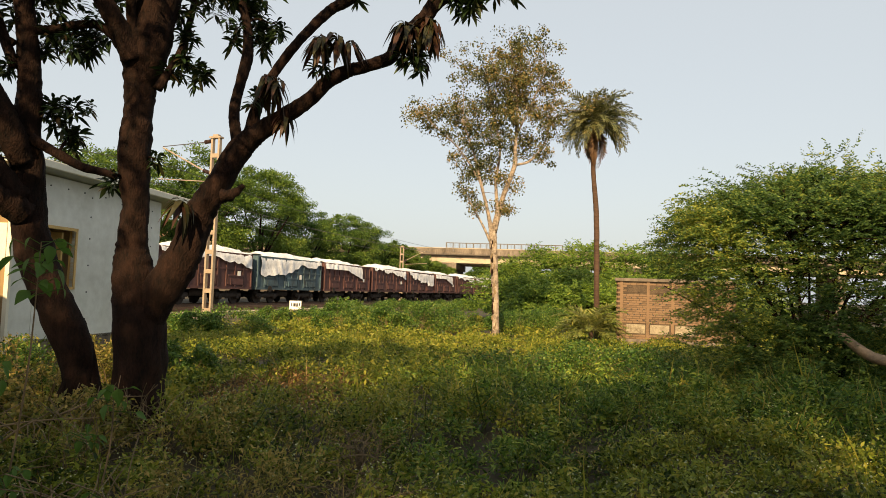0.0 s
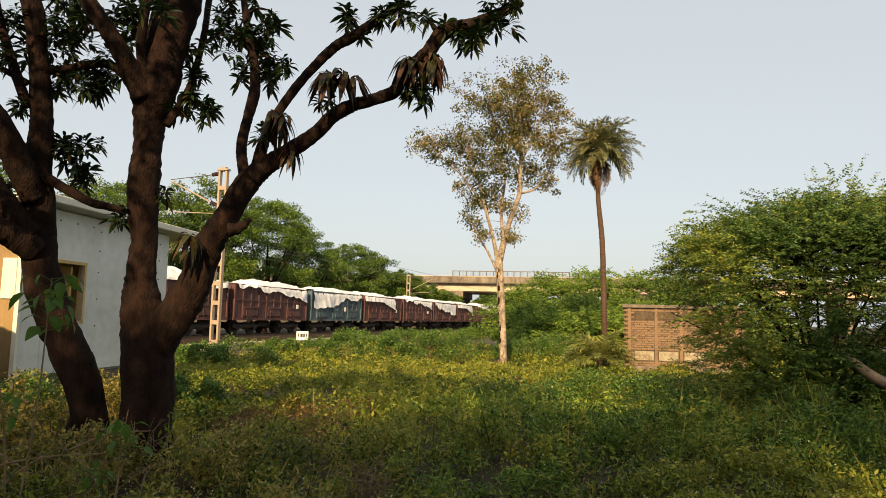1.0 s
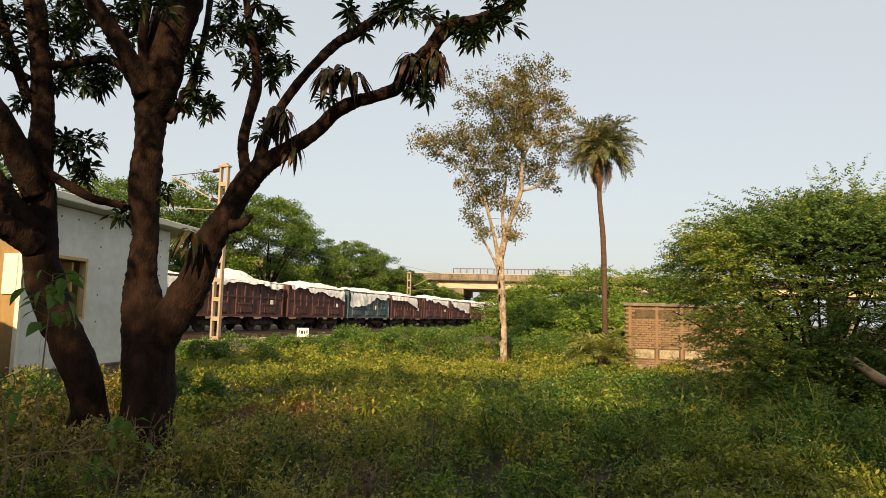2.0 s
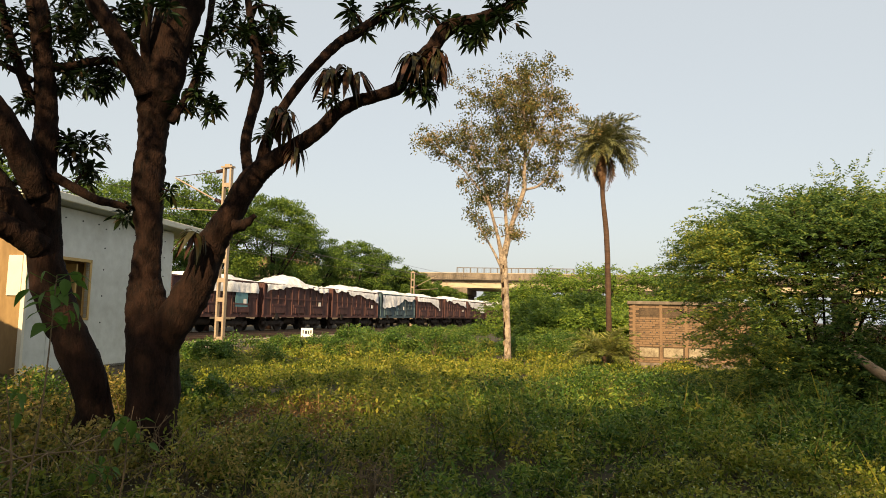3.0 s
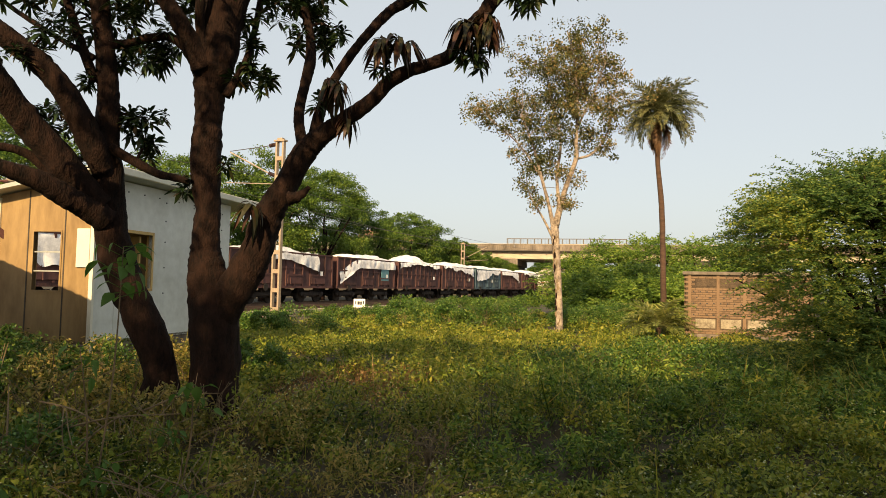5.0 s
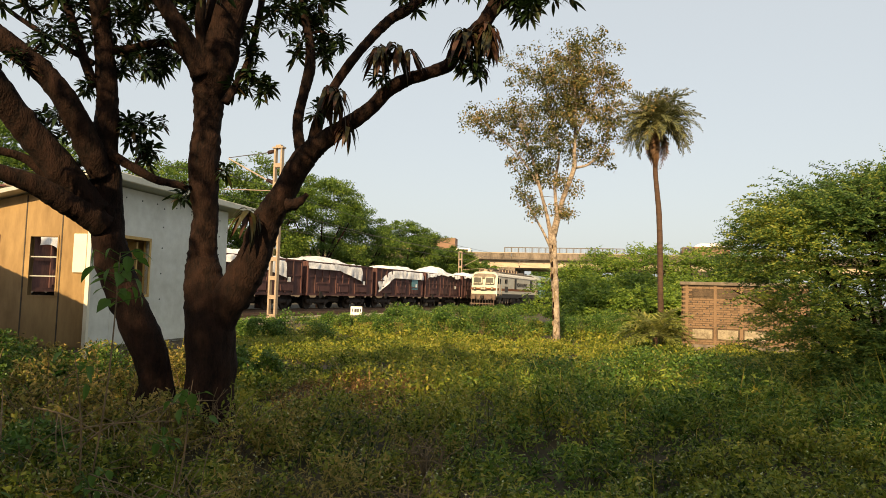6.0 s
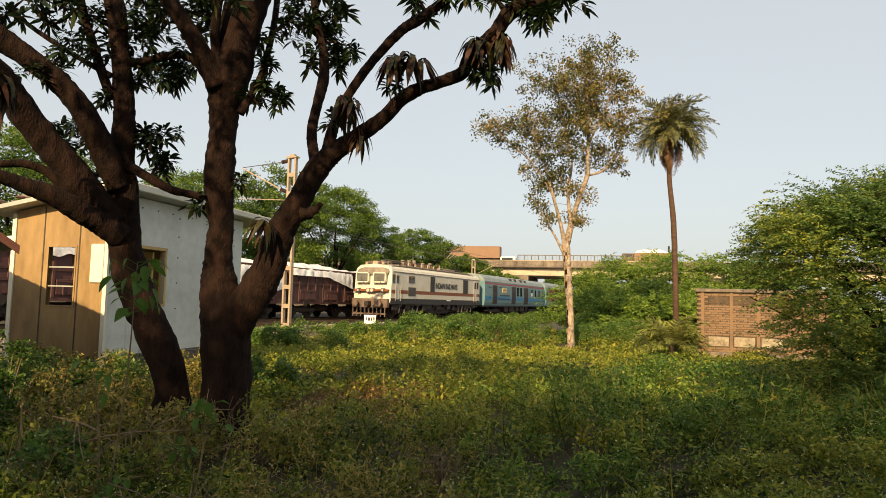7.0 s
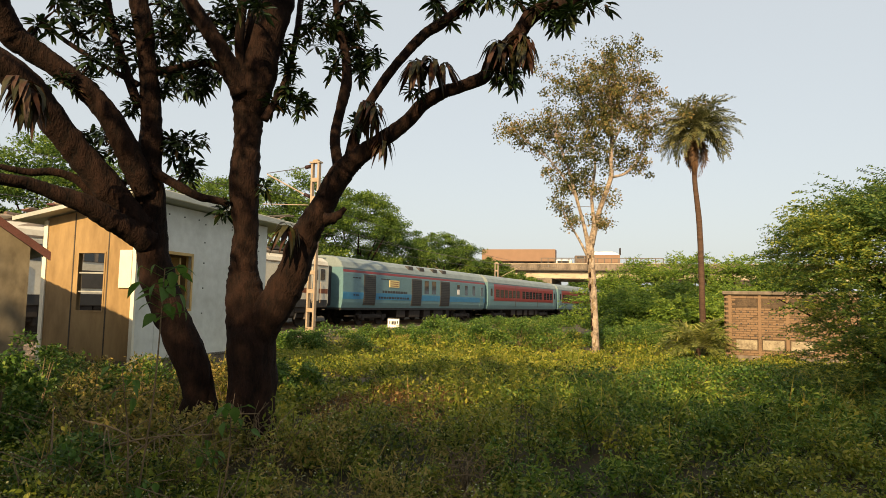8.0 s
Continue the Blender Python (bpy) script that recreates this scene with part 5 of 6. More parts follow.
MANGO_DROOP = [(-1.44, 7.31, 4.53, 0.08, 3), (-1.27, 7.31, 4.49, 0.08, 2), (-2.04, 7.36, 4.05, 0.07, 2), (-1.91, 7.36, 4.01, 0.04, 1), (-1.87, 7.51, 3.70, 0.02, 1), (-0.50, 7.21, 4.66, 0.05, 2), (-0.33, 7.21, 4.75, 0.06, 2), (-0.25, 7.21, 4.67, 0.05, 2), (-2.87, 7.26, 2.64, 0.05, 1), (-5.01, 5.61, 3.86, 0.08, 2), (-4.90, 5.71, 3.75, 0.08, 2)]


def build_mango():
    t = thing("mango_tree", "dark old mango tree with forked trunks and drooping leaf tufts", "tree")
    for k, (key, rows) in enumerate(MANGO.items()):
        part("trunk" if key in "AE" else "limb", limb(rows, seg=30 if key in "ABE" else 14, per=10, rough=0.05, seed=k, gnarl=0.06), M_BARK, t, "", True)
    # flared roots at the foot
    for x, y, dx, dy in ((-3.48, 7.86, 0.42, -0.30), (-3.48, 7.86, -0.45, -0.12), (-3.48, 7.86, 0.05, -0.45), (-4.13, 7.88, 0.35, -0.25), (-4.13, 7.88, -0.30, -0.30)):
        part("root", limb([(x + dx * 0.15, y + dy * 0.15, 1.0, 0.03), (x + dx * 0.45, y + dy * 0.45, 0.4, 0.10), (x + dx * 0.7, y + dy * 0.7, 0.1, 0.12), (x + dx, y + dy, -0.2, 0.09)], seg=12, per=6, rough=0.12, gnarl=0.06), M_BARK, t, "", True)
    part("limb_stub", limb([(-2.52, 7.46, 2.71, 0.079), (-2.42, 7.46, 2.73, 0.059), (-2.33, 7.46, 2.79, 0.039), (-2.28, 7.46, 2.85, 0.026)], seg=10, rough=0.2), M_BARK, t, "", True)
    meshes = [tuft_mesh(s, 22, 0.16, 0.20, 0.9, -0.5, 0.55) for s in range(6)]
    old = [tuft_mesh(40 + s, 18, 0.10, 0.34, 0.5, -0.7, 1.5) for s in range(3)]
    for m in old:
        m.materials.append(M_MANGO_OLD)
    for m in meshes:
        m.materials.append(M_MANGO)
    rng = random.Random(11)
    spots = [Vector(r[:3]) for rows in MANGO.values() for r in smooth_path(rows, 4)]
    for x, y, z, s, n in (g for rows in MANGO_LEAVES.values() for g in rows):
        hub = Vector((x, y, z))
        near = min(spots, key=lambda p: (p - hub).length)
        part("twig", limb([(*near, 0.020), (*(near.lerp(hub, 0.5) + Vector((0, 0, 0.05))), 0.014), (*hub, 0.008)], seg=6, per=4, rough=0.05), M_BARK, t)
        for k in range(n):
            o = add_mesh("leaf_tuft", rng.choice(meshes), M_MANGO, t)
            o["kind"] = "stuff"
            at = hub + Vector([s * max(-1.3, min(1.3, rng.gauss(0, 0.7))) for i in range(3)])
            if k % 2 == 0:
                part("twig", limb([(*hub, 0.008), (*(hub.lerp(at, 0.6) + Vector((0, 0, 0.05))), 0.006), (*at, 0.004)], seg=4, per=2, rough=0), M_BARK, t)
            o.matrix_basis = pose(*at, rng.uniform(-30, 30), rng.uniform(-30, 30), rng.uniform(0, 360)) @ Matrix.Scale(rng.uniform(0.6, 0.92), 4)
    # Extra crown above the view, added to shade the limbs and near field.
    cr = np.random.default_rng(15)
    over = []
    for k in range(75):
        x, y = cr.uniform(-6.8, 0.2), cr.uniform(-0.5, 5.0)
        z = max(4.8, 2.6 + 0.66 * math.hypot(x, y)) + cr.uniform(0, 2.0)
        over.append(((x, y, z), (0.7, 0.7, 0.4), 60))
    leafy("crown", over, M_MANGO, t, 16, 0.24, 0.28, 0.5, 0.3, "unseen dense dark crown overhead, added for its shade", 0.2)
    for x, y, z, s, n in MANGO_DROOP:
        for k in range(n):
            o = add_mesh("drooping_tuft", rng.choice(old), M_MANGO_OLD, t, "limp brown-green leaves")
            o["kind"] = "stuff"
            o.matrix_basis = pose(x + s * rng.gauss(0, 0.7), y + 0.05 * rng.gauss(0, 0.7), z + 0.5 * s * rng.gauss(0, 0.7), rng.uniform(-12, 12), rng.uniform(-12, 12), rng.uniform(0, 360)) @ Matrix.Scale(rng.uniform(0.55, 0.78), 4)
    return t


PALE = dict(
    T=[(2.02, 24.92, -0.4, 0.176), (2.01, 24.92, 0.0, 0.144), (1.97, 24.92, 1.26, 0.132), (1.86, 24.93, 2.94, 0.136), (1.77, 24.94, 4.0, 0.160)],
    a=[(1.78, 24.94, 3.8, 0.112), (1.54, 24.80, 4.82, 0.064), (1.24, 24.67, 5.85, 0.056), (0.95, 24.53, 6.87, 0.040), (0.54, 24.39, 7.89, 0.024)],
    b=[(1.78, 24.94, 3.9, 0.136), (2.12, 24.91, 5.28, 0.100), (2.51, 24.87, 6.46, 0.084), (2.53, 24.87, 7.21, 0.064), (2.56, 24.87, 8.51, 0.048), (2.45, 24.88, 10.03, 0.036), (2.16, 24.91, 11.34, 0.016)],
    c=[(2.52, 24.87, 6.5, 0.048), (3.15, 25.00, 6.75, 0.040), (3.69, 25.13, 7.53, 0.032), (3.90, 25.30, 8.67, 0.020)],
    d=[(1.84, 24.94, 3.3, 0.056), (1.41, 24.83, 4.18, 0.044), (0.96, 24.71, 4.90, 0.032), (0.73, 24.59, 5.40, 0.020)],
    e=[(1.93, 24.93, 4.7, 0.072), (1.86, 25.06, 5.94, 0.056), (1.98, 25.17, 7.26, 0.044), (1.62, 25.32, 8.82, 0.032), (1.36, 25.46, 10.40, 0.016)],
    f=[(1.3, 24.7, 5.7, 0.040), (0.5, 24.6, 6.9, 0.028), (-0.4, 24.5, 7.7, 0.020), (-1.1, 24.4, 8.3, 0.012)],
    g=[(2.54, 24.87, 7.6, 0.040), (3.1, 24.7, 8.9, 0.028), (3.6, 24.6, 10.2, 0.016)])


def leafy(name, clumps, mat_, parent, seed, size, aspect=0.5, droop=0.25, up=0.45, label="", shell=0.45):
    """A crown: leaves in clumps of (centre, radii, count)."""
    rng = np.random.default_rng(seed)
    pos = np.concatenate([clump_points(c, r, n, rng, shell) for c, r, n in clumps])
    s = size * rng.uniform(0.65, 1.3, len(pos))
    return add_mesh(name, quads_mesh(name, leaf_quads(pos, s, rng, aspect, droop, up)), mat_, parent, label)


def build_pale_tree():
    t = thing("pale_barked_tree", "tall slender tree with pale peeling trunk and thin airy crown", "tree")
    for k, (key, rows) in enumerate(PALE.items()):
        part("trunk" if key == "T" else "branch", limb(rows, seg=10, per=6, rough=0.09, seed=30 + k), M_PALE_BARK, t, "", True)
    sc = random.Random(17)
    for k in range(46):
        z = sc.uniform(0.3, 4.6)
        cx = 2.0 - 0.055 * z
        a = sc.uniform(math.pi, 2 * math.pi)
        bm = bmesh.new()
        bmesh.ops.create_icosphere(bm, subdivisions=1, radius=1.0)
        rx, rz = sc.uniform(0.02, 0.05), sc.uniform(0.04, 0.17)
        for v in bm.verts:
            w = 1 + 0.5 * noise.noise(v.co * 2 + Vector((k, 0, 0)))
            v.co = Vector((cx + math.cos(a) * 0.128 + v.co.x * rx * w, 24.93 + math.sin(a) * 0.128 + v.co.y * 0.022, z + v.co.z * rz * w))
        part("bark_scar", bm, M_TWIG if k % 3 else M_BARK, t, "dark peeled bark")
    rng = np.random.default_rng(21)
    # crown outline: (x, z, half width) of the leafy body, filled with small clumps
    clumps = []
    for x, z, w, h, n in ((2.2, 10.2, 1.5, 1.1, 60), (2.3, 9.2, 1.8, 1.0, 55), (3.0, 8.6, 1.2, 1.0, 26), (1.2, 8.6, 1.4, 0.8, 30), (0.0, 8.1, 1.2, 0.5, 18), (-0.9, 8.3, 0.7, 0.35, 9),
                          (2.0, 7.8, 1.7, 0.9, 40), (3.3, 7.6, 0.8, 0.9, 16), (1.3, 6.8, 1.1, 0.7, 24), (0.9, 6.4, 0.7, 0.5, 10), (2.0, 5.9, 0.5, 0.5, 8), (2.2, 4.8, 0.22, 0.40, 6), (1.1, 4.9, 0.22, 0.35, 4), (0.75, 5.45, 0.3, 0.3, 6), (2.3, 11.2, 0.9, 0.35, 12), (3.7, 10.1, 0.5, 0.5, 9)):
        for k in range(int(n * 1.35)):
            a = rng.normal(size=3) * 0.56
            c = (x + a[0] * w, 24.95 + a[1] * 1.3, z + a[2] * h)
            r = rng.uniform(0.22, 0.48)
            clumps.append((c, (r, r, r * 0.8), int(rng.uniform(50, 95))))
    leafy("crown", clumps, M_PALETREE, t, 22, 0.098, 0.6, 0.5, 0.1, "sparse small olive-green leaves", 0.2)
    tw = bmesh.new()
    bits = [Vector(r[:3]) for rows in PALE.values() for r in smooth_path(rows, 5)]
    for c, r, n in clumps[::2]:
        e = Vector(c)
        b = min((p for p in bits if p.z < e.z - 0.1), key=lambda p: (p - e).length)
        tube(tw, [(*b, 0.012), (*(b.lerp(e, 0.5) + Vector((0, 0, 0.1))), 0.008), (*e, 0.004)], seg=4, per=3, rough=0)
    part("twig_mass", tw, M_PALE_BARK, t)["kind"] = "stuff"
    return t


def frond(bm_or_list, base, azim, elev, length, rng, droop=1.0, n=26, leaf=0.38):
    """Leaflets (n, 4, 3) of one feather frond and the points of its rib."""
    pts = []
    p = np.array(base, float)
    e = elev
    for k in range(n):
        d = np.array([math.cos(azim) * math.cos(e), math.sin(azim) * math.cos(e), math.sin(e)])
        p = p + d * length / n
        e -= droop * 1.5 / n * (0.5 + k / n)
        pts.append((p.copy(), d))
    out = []
    for k, (q, d) in enumerate(pts):
        u = k / n
        if u < 0.12:
            continue
        ln = leaf * (0.45 + 0.9 * math.sin(math.pi * min(1, u + 0.12)))
        w = np.cross(d, (0, 0, 1.0))
        w /= np.linalg.norm(w) + 1e-6
        upv = np.cross(w, d)
        for s in (-1, 1):
            for j in range(2):
                a = s * w * 0.75 + d * 0.6 + upv * (0.15 + 0.3 * rng.normal()) + np.array([0, 0, -0.25])
                a /= np.linalg.norm(a)
                b = q + d * length / n * j * 0.5
                side = d * 0.028
                out.append(np.stack([b, b + a * ln * 0.5 + side, b + a * ln, b + a * ln * 0.5 - side]))
    return out, [p for p, d in pts]


def build_palm(name, label, rows, top, n_fronds, length, dead, seed, leaf=0.38, low=-0.5, blade=None):
    t = thing(name, label, "palm tree")
    part("trunk", limb(rows, seg=12, per=8, rough=0.05, seed=seed), M_PALM_BARK, t, "", True)
    rng = np.random.default_rng(seed)
    for k in range(n_fronds):
        az = 2.399 * k + 0.2 * rng.normal()
        el = 1.35 - (1.35 - low) * (k / n_fronds) ** 0.8
        q, rib = frond(None, top, az, el, length * rng.uniform(0.85, 1.1), rng, 0.85, 26, leaf)
        me = quads_mesh("frond", np.array(q))
        f = add_mesh("frond", me, blade or M_PALMLEAF, t)
        part("rib", limb([(*rib[0], 0.02), (*rib[8], 0.015), (*rib[16], 0.01), (*rib[-1], 0.004)], seg=5, per=3, rough=0), M_PALMLEAF, f)
    for k in range(dead):
        az = 2.1 * k + rng.normal() * 0.2
        q, rib = frond(None, np.array(top) - (0, 0, 0.15), az, -1.0, length * rng.uniform(0.7, 1.1), rng, 0.9, 18, leaf * 0.75)
        add_mesh("dead_frond", quads_mesh("dead_frond", np.array(q)), M_PALMDEAD, t, "hanging dead brown frond")
    return t


def sprays(at, way, length, rng, pairs=17, leaf=0.066, aspect=0.42):
    """Feathery twigs: leaflets in two rows along each; at and way (n, 3), length (n,). Gives (n * pairs * 2, 4, 3)."""
    n = len(at)
    way = way / np.linalg.norm(way, axis=1)[:, None]
    side = np.cross(way, np.array([0, 0, 1.0]) + 0.25 * rng.normal(size=(n, 3)))
    side /= np.linalg.norm(side, axis=1)[:, None]
    out = []
    for k in range(pairs):
        u = (k + 0.5) / pairs
        root = at + way * (length * u)[:, None] - np.array([0, 0, 1.0]) * (0.22 * length * u * u)[:, None] + 0.012 * rng.normal(size=(n, 3))
        for s in (-1, 1):
            d = s * side * 0.9 + way * 0.45 + 0.28 * rng.normal(size=(n, 3)) - np.array([0, 0, 0.12])
            d /= np.linalg.norm(d, axis=1)[:, None]
            ln = (leaf * (1.15 - 0.6 * abs(u - 0.4)) * rng.uniform(0.6, 1.25, n))[:, None]
            w = np.cross(d, np.array([0, -0.35, 0.8]) + 1.0 * rng.normal(size=(n, 3)))
            w /= np.linalg.norm(w, axis=1)[:, None] + 1e-6
            mid = root + d * ln * 0.5
            out.append(np.stack([root, mid + w * ln * aspect / 2, root + d * ln, mid - w * ln * aspect / 2], 1))
    return np.concatenate(out)


def build_acacia():
    """The spreading thorn bush: leaning stems, tiers of level feathery sprays, an open foot."""
    t = thing("thorn_bush", "wide spreading green thorn bush with feathery leaves", "bush")
    rng = np.random.default_rng(77)
    foot = np.array([6.9, 12.6, 0.0])
    tops_x, tops_z = [4.15, 4.5, 4.8, 5.3, 5.9, 6.6, 7.8, 9.0, 10.4], [2.45, 3.3, 3.55, 3.7, 3.95, 4.15, 4.1, 4.0, 3.5]
    limbs = []
    for k in range(12):
        az = 2.4 * k
        reach = rng.uniform(0.9, 2.6)
        e = foot + (math.cos(az) * reach * 1.15, math.sin(az) * reach * 0.7, 0)
        e[2] = np.interp(e[0], tops_x, tops_z) * rng.uniform(0.62, 0.95)
        m = foot + (e - foot) * (0.42, 0.42, 0.40) + (0, 0, 0.25)
        rows = [(*(foot + (0.25 * math.cos(az), 0.2 * math.sin(az), -0.3)), 0.065), (*m, 0.034), (*e, 0.009)]
        limbs.append(smooth_path(rows, 8)[:, :3])
        part("stem", limb(rows, seg=7, per=6, rough=0.08, seed=k), M_BARK, t, "", True)
    joints = np.concatenate(limbs)
    at, way = [], []
    while len(at) < 7200:
        x, y = rng.uniform(4.0, 10.6), rng.uniform(10.6, 14.4)
        u, v = (x - 7.3) / 3.35, (y - 12.5) / 1.95
        if u * u + v * v > 1:
            continue
        zt = np.interp(x, tops_x, tops_z) * (1 - 0.18 * v * v)
        z = zt - abs(rng.normal()) * 0.4 if rng.random() < 0.30 else rng.uniform(0.15, zt)
        edge = u * u + v * v
        if z < 0.15 or (z < zt - 0.8 and edge < rng.uniform(0.0, 0.6) and y > 11.9) or x < 4.25 + (0.5 if z < 2.2 else 0.0) + 0.6 * noise.noise(Vector((y * 0.8, z * 2.2, 1.0))) or (0.75 < z < 1.15 and rng.random() < 0.35):
            continue
        out = np.array([x - 7.0, (y - 12.6) * 1.3, 0.0])
        out /= np.linalg.norm(out) + 0.3
        at.append((x, y, z))
        way.append(out + (0, 0, 0.10 + 0.5 * max(0, z - zt + 0.5)) + 0.45 * rng.normal(size=3) * (1, 1, 0.45))
    # low skirt that meets the weeds
    for k in range(1150):
        at.append((rng.uniform(4.9, 9.8), rng.uniform(10.9, 12.2), rng.uniform(0.15, 1.5)))
        way.append(np.array((rng.normal() * 0.7, -0.8, 0.1 + 0.2 * rng.normal())))
    # long arching sprays on the outline
    for x, z in ((4.2, 3.80), (4.25, 3.66), (4.5, 3.36), (4.4, 3.15), (3.8, 2.72), (4.05, 2.5), (4.1, 2.05), (4.7, 3.95), (5.2, 3.95), (5.45, 4.15), (5.9, 4.2), (6.3, 4.35), (6.55, 4.45), (6.9, 4.25), (7.4, 4.3), (7.9, 4.35), (8.4, 4.25), (4.3, 1.6), (4.2, 1.0)):
        lift = 0.5 if z > 3.9 else 0.05
        for k in range(5):
            p = np.array((x + 0.15 + 0.35 * rng.random(), 12.0 + 0.35 * rng.normal(), z - 0.05 - 0.25 * rng.random()))
            at.append(p)
            way.append(np.array((-0.9 if x < 6 else rng.uniform(-0.7, 0.7), -0.2 + 0.3 * rng.normal(), lift + 0.15 * rng.normal())))
    at, way = np.array(at), np.array(way)
    length = rng.uniform(0.32, 0.62, len(at))
    length[-95:] *= 1.25
    add_mesh("foliage", quads_mesh("foliage", sprays(at, way, length, rng)), M_ACACIA, t, "small feathery green leaves")
    tw = bmesh.new()
    for k in range(0, len(at), 5):
        b = joints[np.argmin(np.linalg.norm(joints - at[k] + (0, 0, 0.3), axis=1))]
        if at[k][2] < 1.3 or at[k][0] < 5.7 or not 0.25 < np.linalg.norm(b - at[k]) < 1.1:
            continue
        w = way[k] / np.linalg.norm(way[k])
        e = at[k] + w * length[k] - (0, 0, 0.22 * length[k])
        tube(tw, [(*b, 0.012), (*at[k], 0.007), (*e, 0.003)], seg=4, per=3, rough=0)
    part("twig_mass", tw, M_BARK, t)["kind"] = "stuff"
    return t


def tree_clumps(rng, c, w, d, h, n, size, per=105):
    """Clumps over a broad uneven crown."""
    out = []
    for k in range(n):
        a = rng.normal(size=3)
        a /= np.linalg.norm(a)
        if a[2] < -0.35:
            a[2] *= -0.6
        r = rng.uniform(0.75, 1.0)
        p = (c[0] + a[0] * w * r, c[1] + a[1] * d * r, c[2] + a[2] * h * r)
        s = size * rng.uniform(0.6, 1.3)
        out.append((p, (s * 1.2, s * 1.2, s * 0.6), per))
    return out


def build_line_tree(s, perp, top, w, seed, mat_=None, leaf=0.21, per=230, label="dense broad green tree behind the goods train"):
    p = DV * s + NV * perp
    t = thing("broadleaf_tree", label, "tree", pose(p[0], p[1], 0), "trees along the railway")
    rng = np.random.default_rng(seed)
    h = top / 2
    part("trunk", limb([(0, 0, -0.6, 0.35), (0.1, 0, top * 0.25, 0.28), (0.2, 0.1, top * 0.5, 0.16)], seg=9), M_BARK, t, "", True)
    for k in range(5):
        a = k * 1.3 + seed
        part("limb", limb([(0.1, 0, top * 0.25, 0.15), (w * 0.3 * math.cos(a), w * 0.3 * math.sin(a), top * 0.45, 0.1), (w * 0.6 * math.cos(a), w * 0.6 * math.sin(a), top * 0.65, 0.04)], seg=6), M_BARK, t)
    cl = tree_clumps(rng, (0, 0, top * 0.56), w, w * 0.9, top * 0.42, 120, w * 0.17, per)
    cl += tree_clumps(rng, (0, 0, top * 0.30), w * 0.95, w * 0.9, top * 0.28, 60, w * 0.17, per)
    leafy("crown", cl, mat_ or M_WOODS, t, seed + 1, leaf, 0.6, 0.3, 0.1, "", 0.35)
    return t


def build_thicket(x, y, top, w, seed, mat_=None, leaf=0.2, n=70, per=150, label="dense bright green thicket of shrubs"):
    t = thing("thicket", label, "shrub", pose(x, y, 0), "thicket by the railway")
    rng = np.random.default_rng(seed)
    for k in range(6):
        a = k * 1.05 + seed
        part("stem", limb([(0, 0, -0.4, 0.07), (w * 0.3 * math.cos(a), w * 0.3 * math.sin(a), top * 0.45, 0.04), (w * 0.5 * math.cos(a), w * 0.5 * math.sin(a), top * 0.8, 0.015)], seg=5), M_BARK, t)
    # boughs round the dome, each a mound of level sprays
    at, way = [], []
    for k in range(n):
        d = rng.normal(size=3)
        d /= np.linalg.norm(d)
        d[2] = abs(d[2]) * 1.4 - 0.45
        c = np.array((d[0] * w, d[1] * w * 0.8, top * 0.36 + d[2] * top * 0.60)) * rng.uniform(0.82, 1.0)
        b = w * rng.uniform(0.13, 0.24)
        for j in range(per):
            o = rng.normal(size=3)
            o /= np.linalg.norm(o)
            o[2] = abs(o[2])
            at.append(c + o * b * (1.1, 1.1, 0.7))
            way.append(o * (1, 1, 0.35) + 0.5 * d * (1, 1, 0.2) + 0.25 * rng.normal(size=3))
    at = np.array(at)
    at[:, 2] = np.maximum(at[:, 2], 0.1)
    q = sprays(at, np.array(way), rng.uniform(0.35, 0.7, len(at)), rng, 6, leaf, 0.42)
    add_mesh("foliage", quads_mesh("foliage", q), mat_ or M_THICKET, t)
    return t


def build_shrub(x, y, h, w, seed, mat_=None, leaf=0.07, n=30, per=70, label="low leafy green shrub"):
    t = thing("shrub", label, "shrub", pose(x, y, ground_z(x, y)), "shrubs in the field")
    rng = np.random.default_rng(seed)
    bm = bmesh.new()
    cl = []
    for k in range(n):
        a = rng.uniform(0, 6.28)
        r = w * math.sqrt(rng.random())
        z = h * (0.35 + 0.65 * math.sqrt(max(0, 1 - (r / w) ** 2))) * rng.uniform(0.75, 1.05)
        e = (r * math.cos(a), r * math.sin(a), z)
        if k % 3 == 0:
            tube(bm, [(0, 0, -0.1, 0.012), (e[0] * 0.5, e[1] * 0.5, z * 0.6, 0.008), (*e, 0.004)], seg=4, per=2, rough=0)
        s = w * 0.26
        cl.append(((e[0], e[1], z - s * 0.4), (s, s, s * 0.75), per))
        if r > w * 0.5:
            cl.append(((e[0], e[1], z * 0.45), (s, s, s * 0.8), per // 2))
    part("woody_stem", bm, M_TWIG, t)["kind"] = "stuff"
    leafy("foliage", cl, mat_ or M_SHRUB, t, seed + 1, leaf, 0.5, 0.2, 0.15, "", 0.3)
    return t


def blot(x, y, cx, cy, rx, ry):
    """1 in the middle of a patch, 0 past its uneven edge."""
    return np.clip(1.6 - 1.6 * (((x - cx) / rx) ** 2 + ((y - cy) / ry) ** 2), 0, 1)


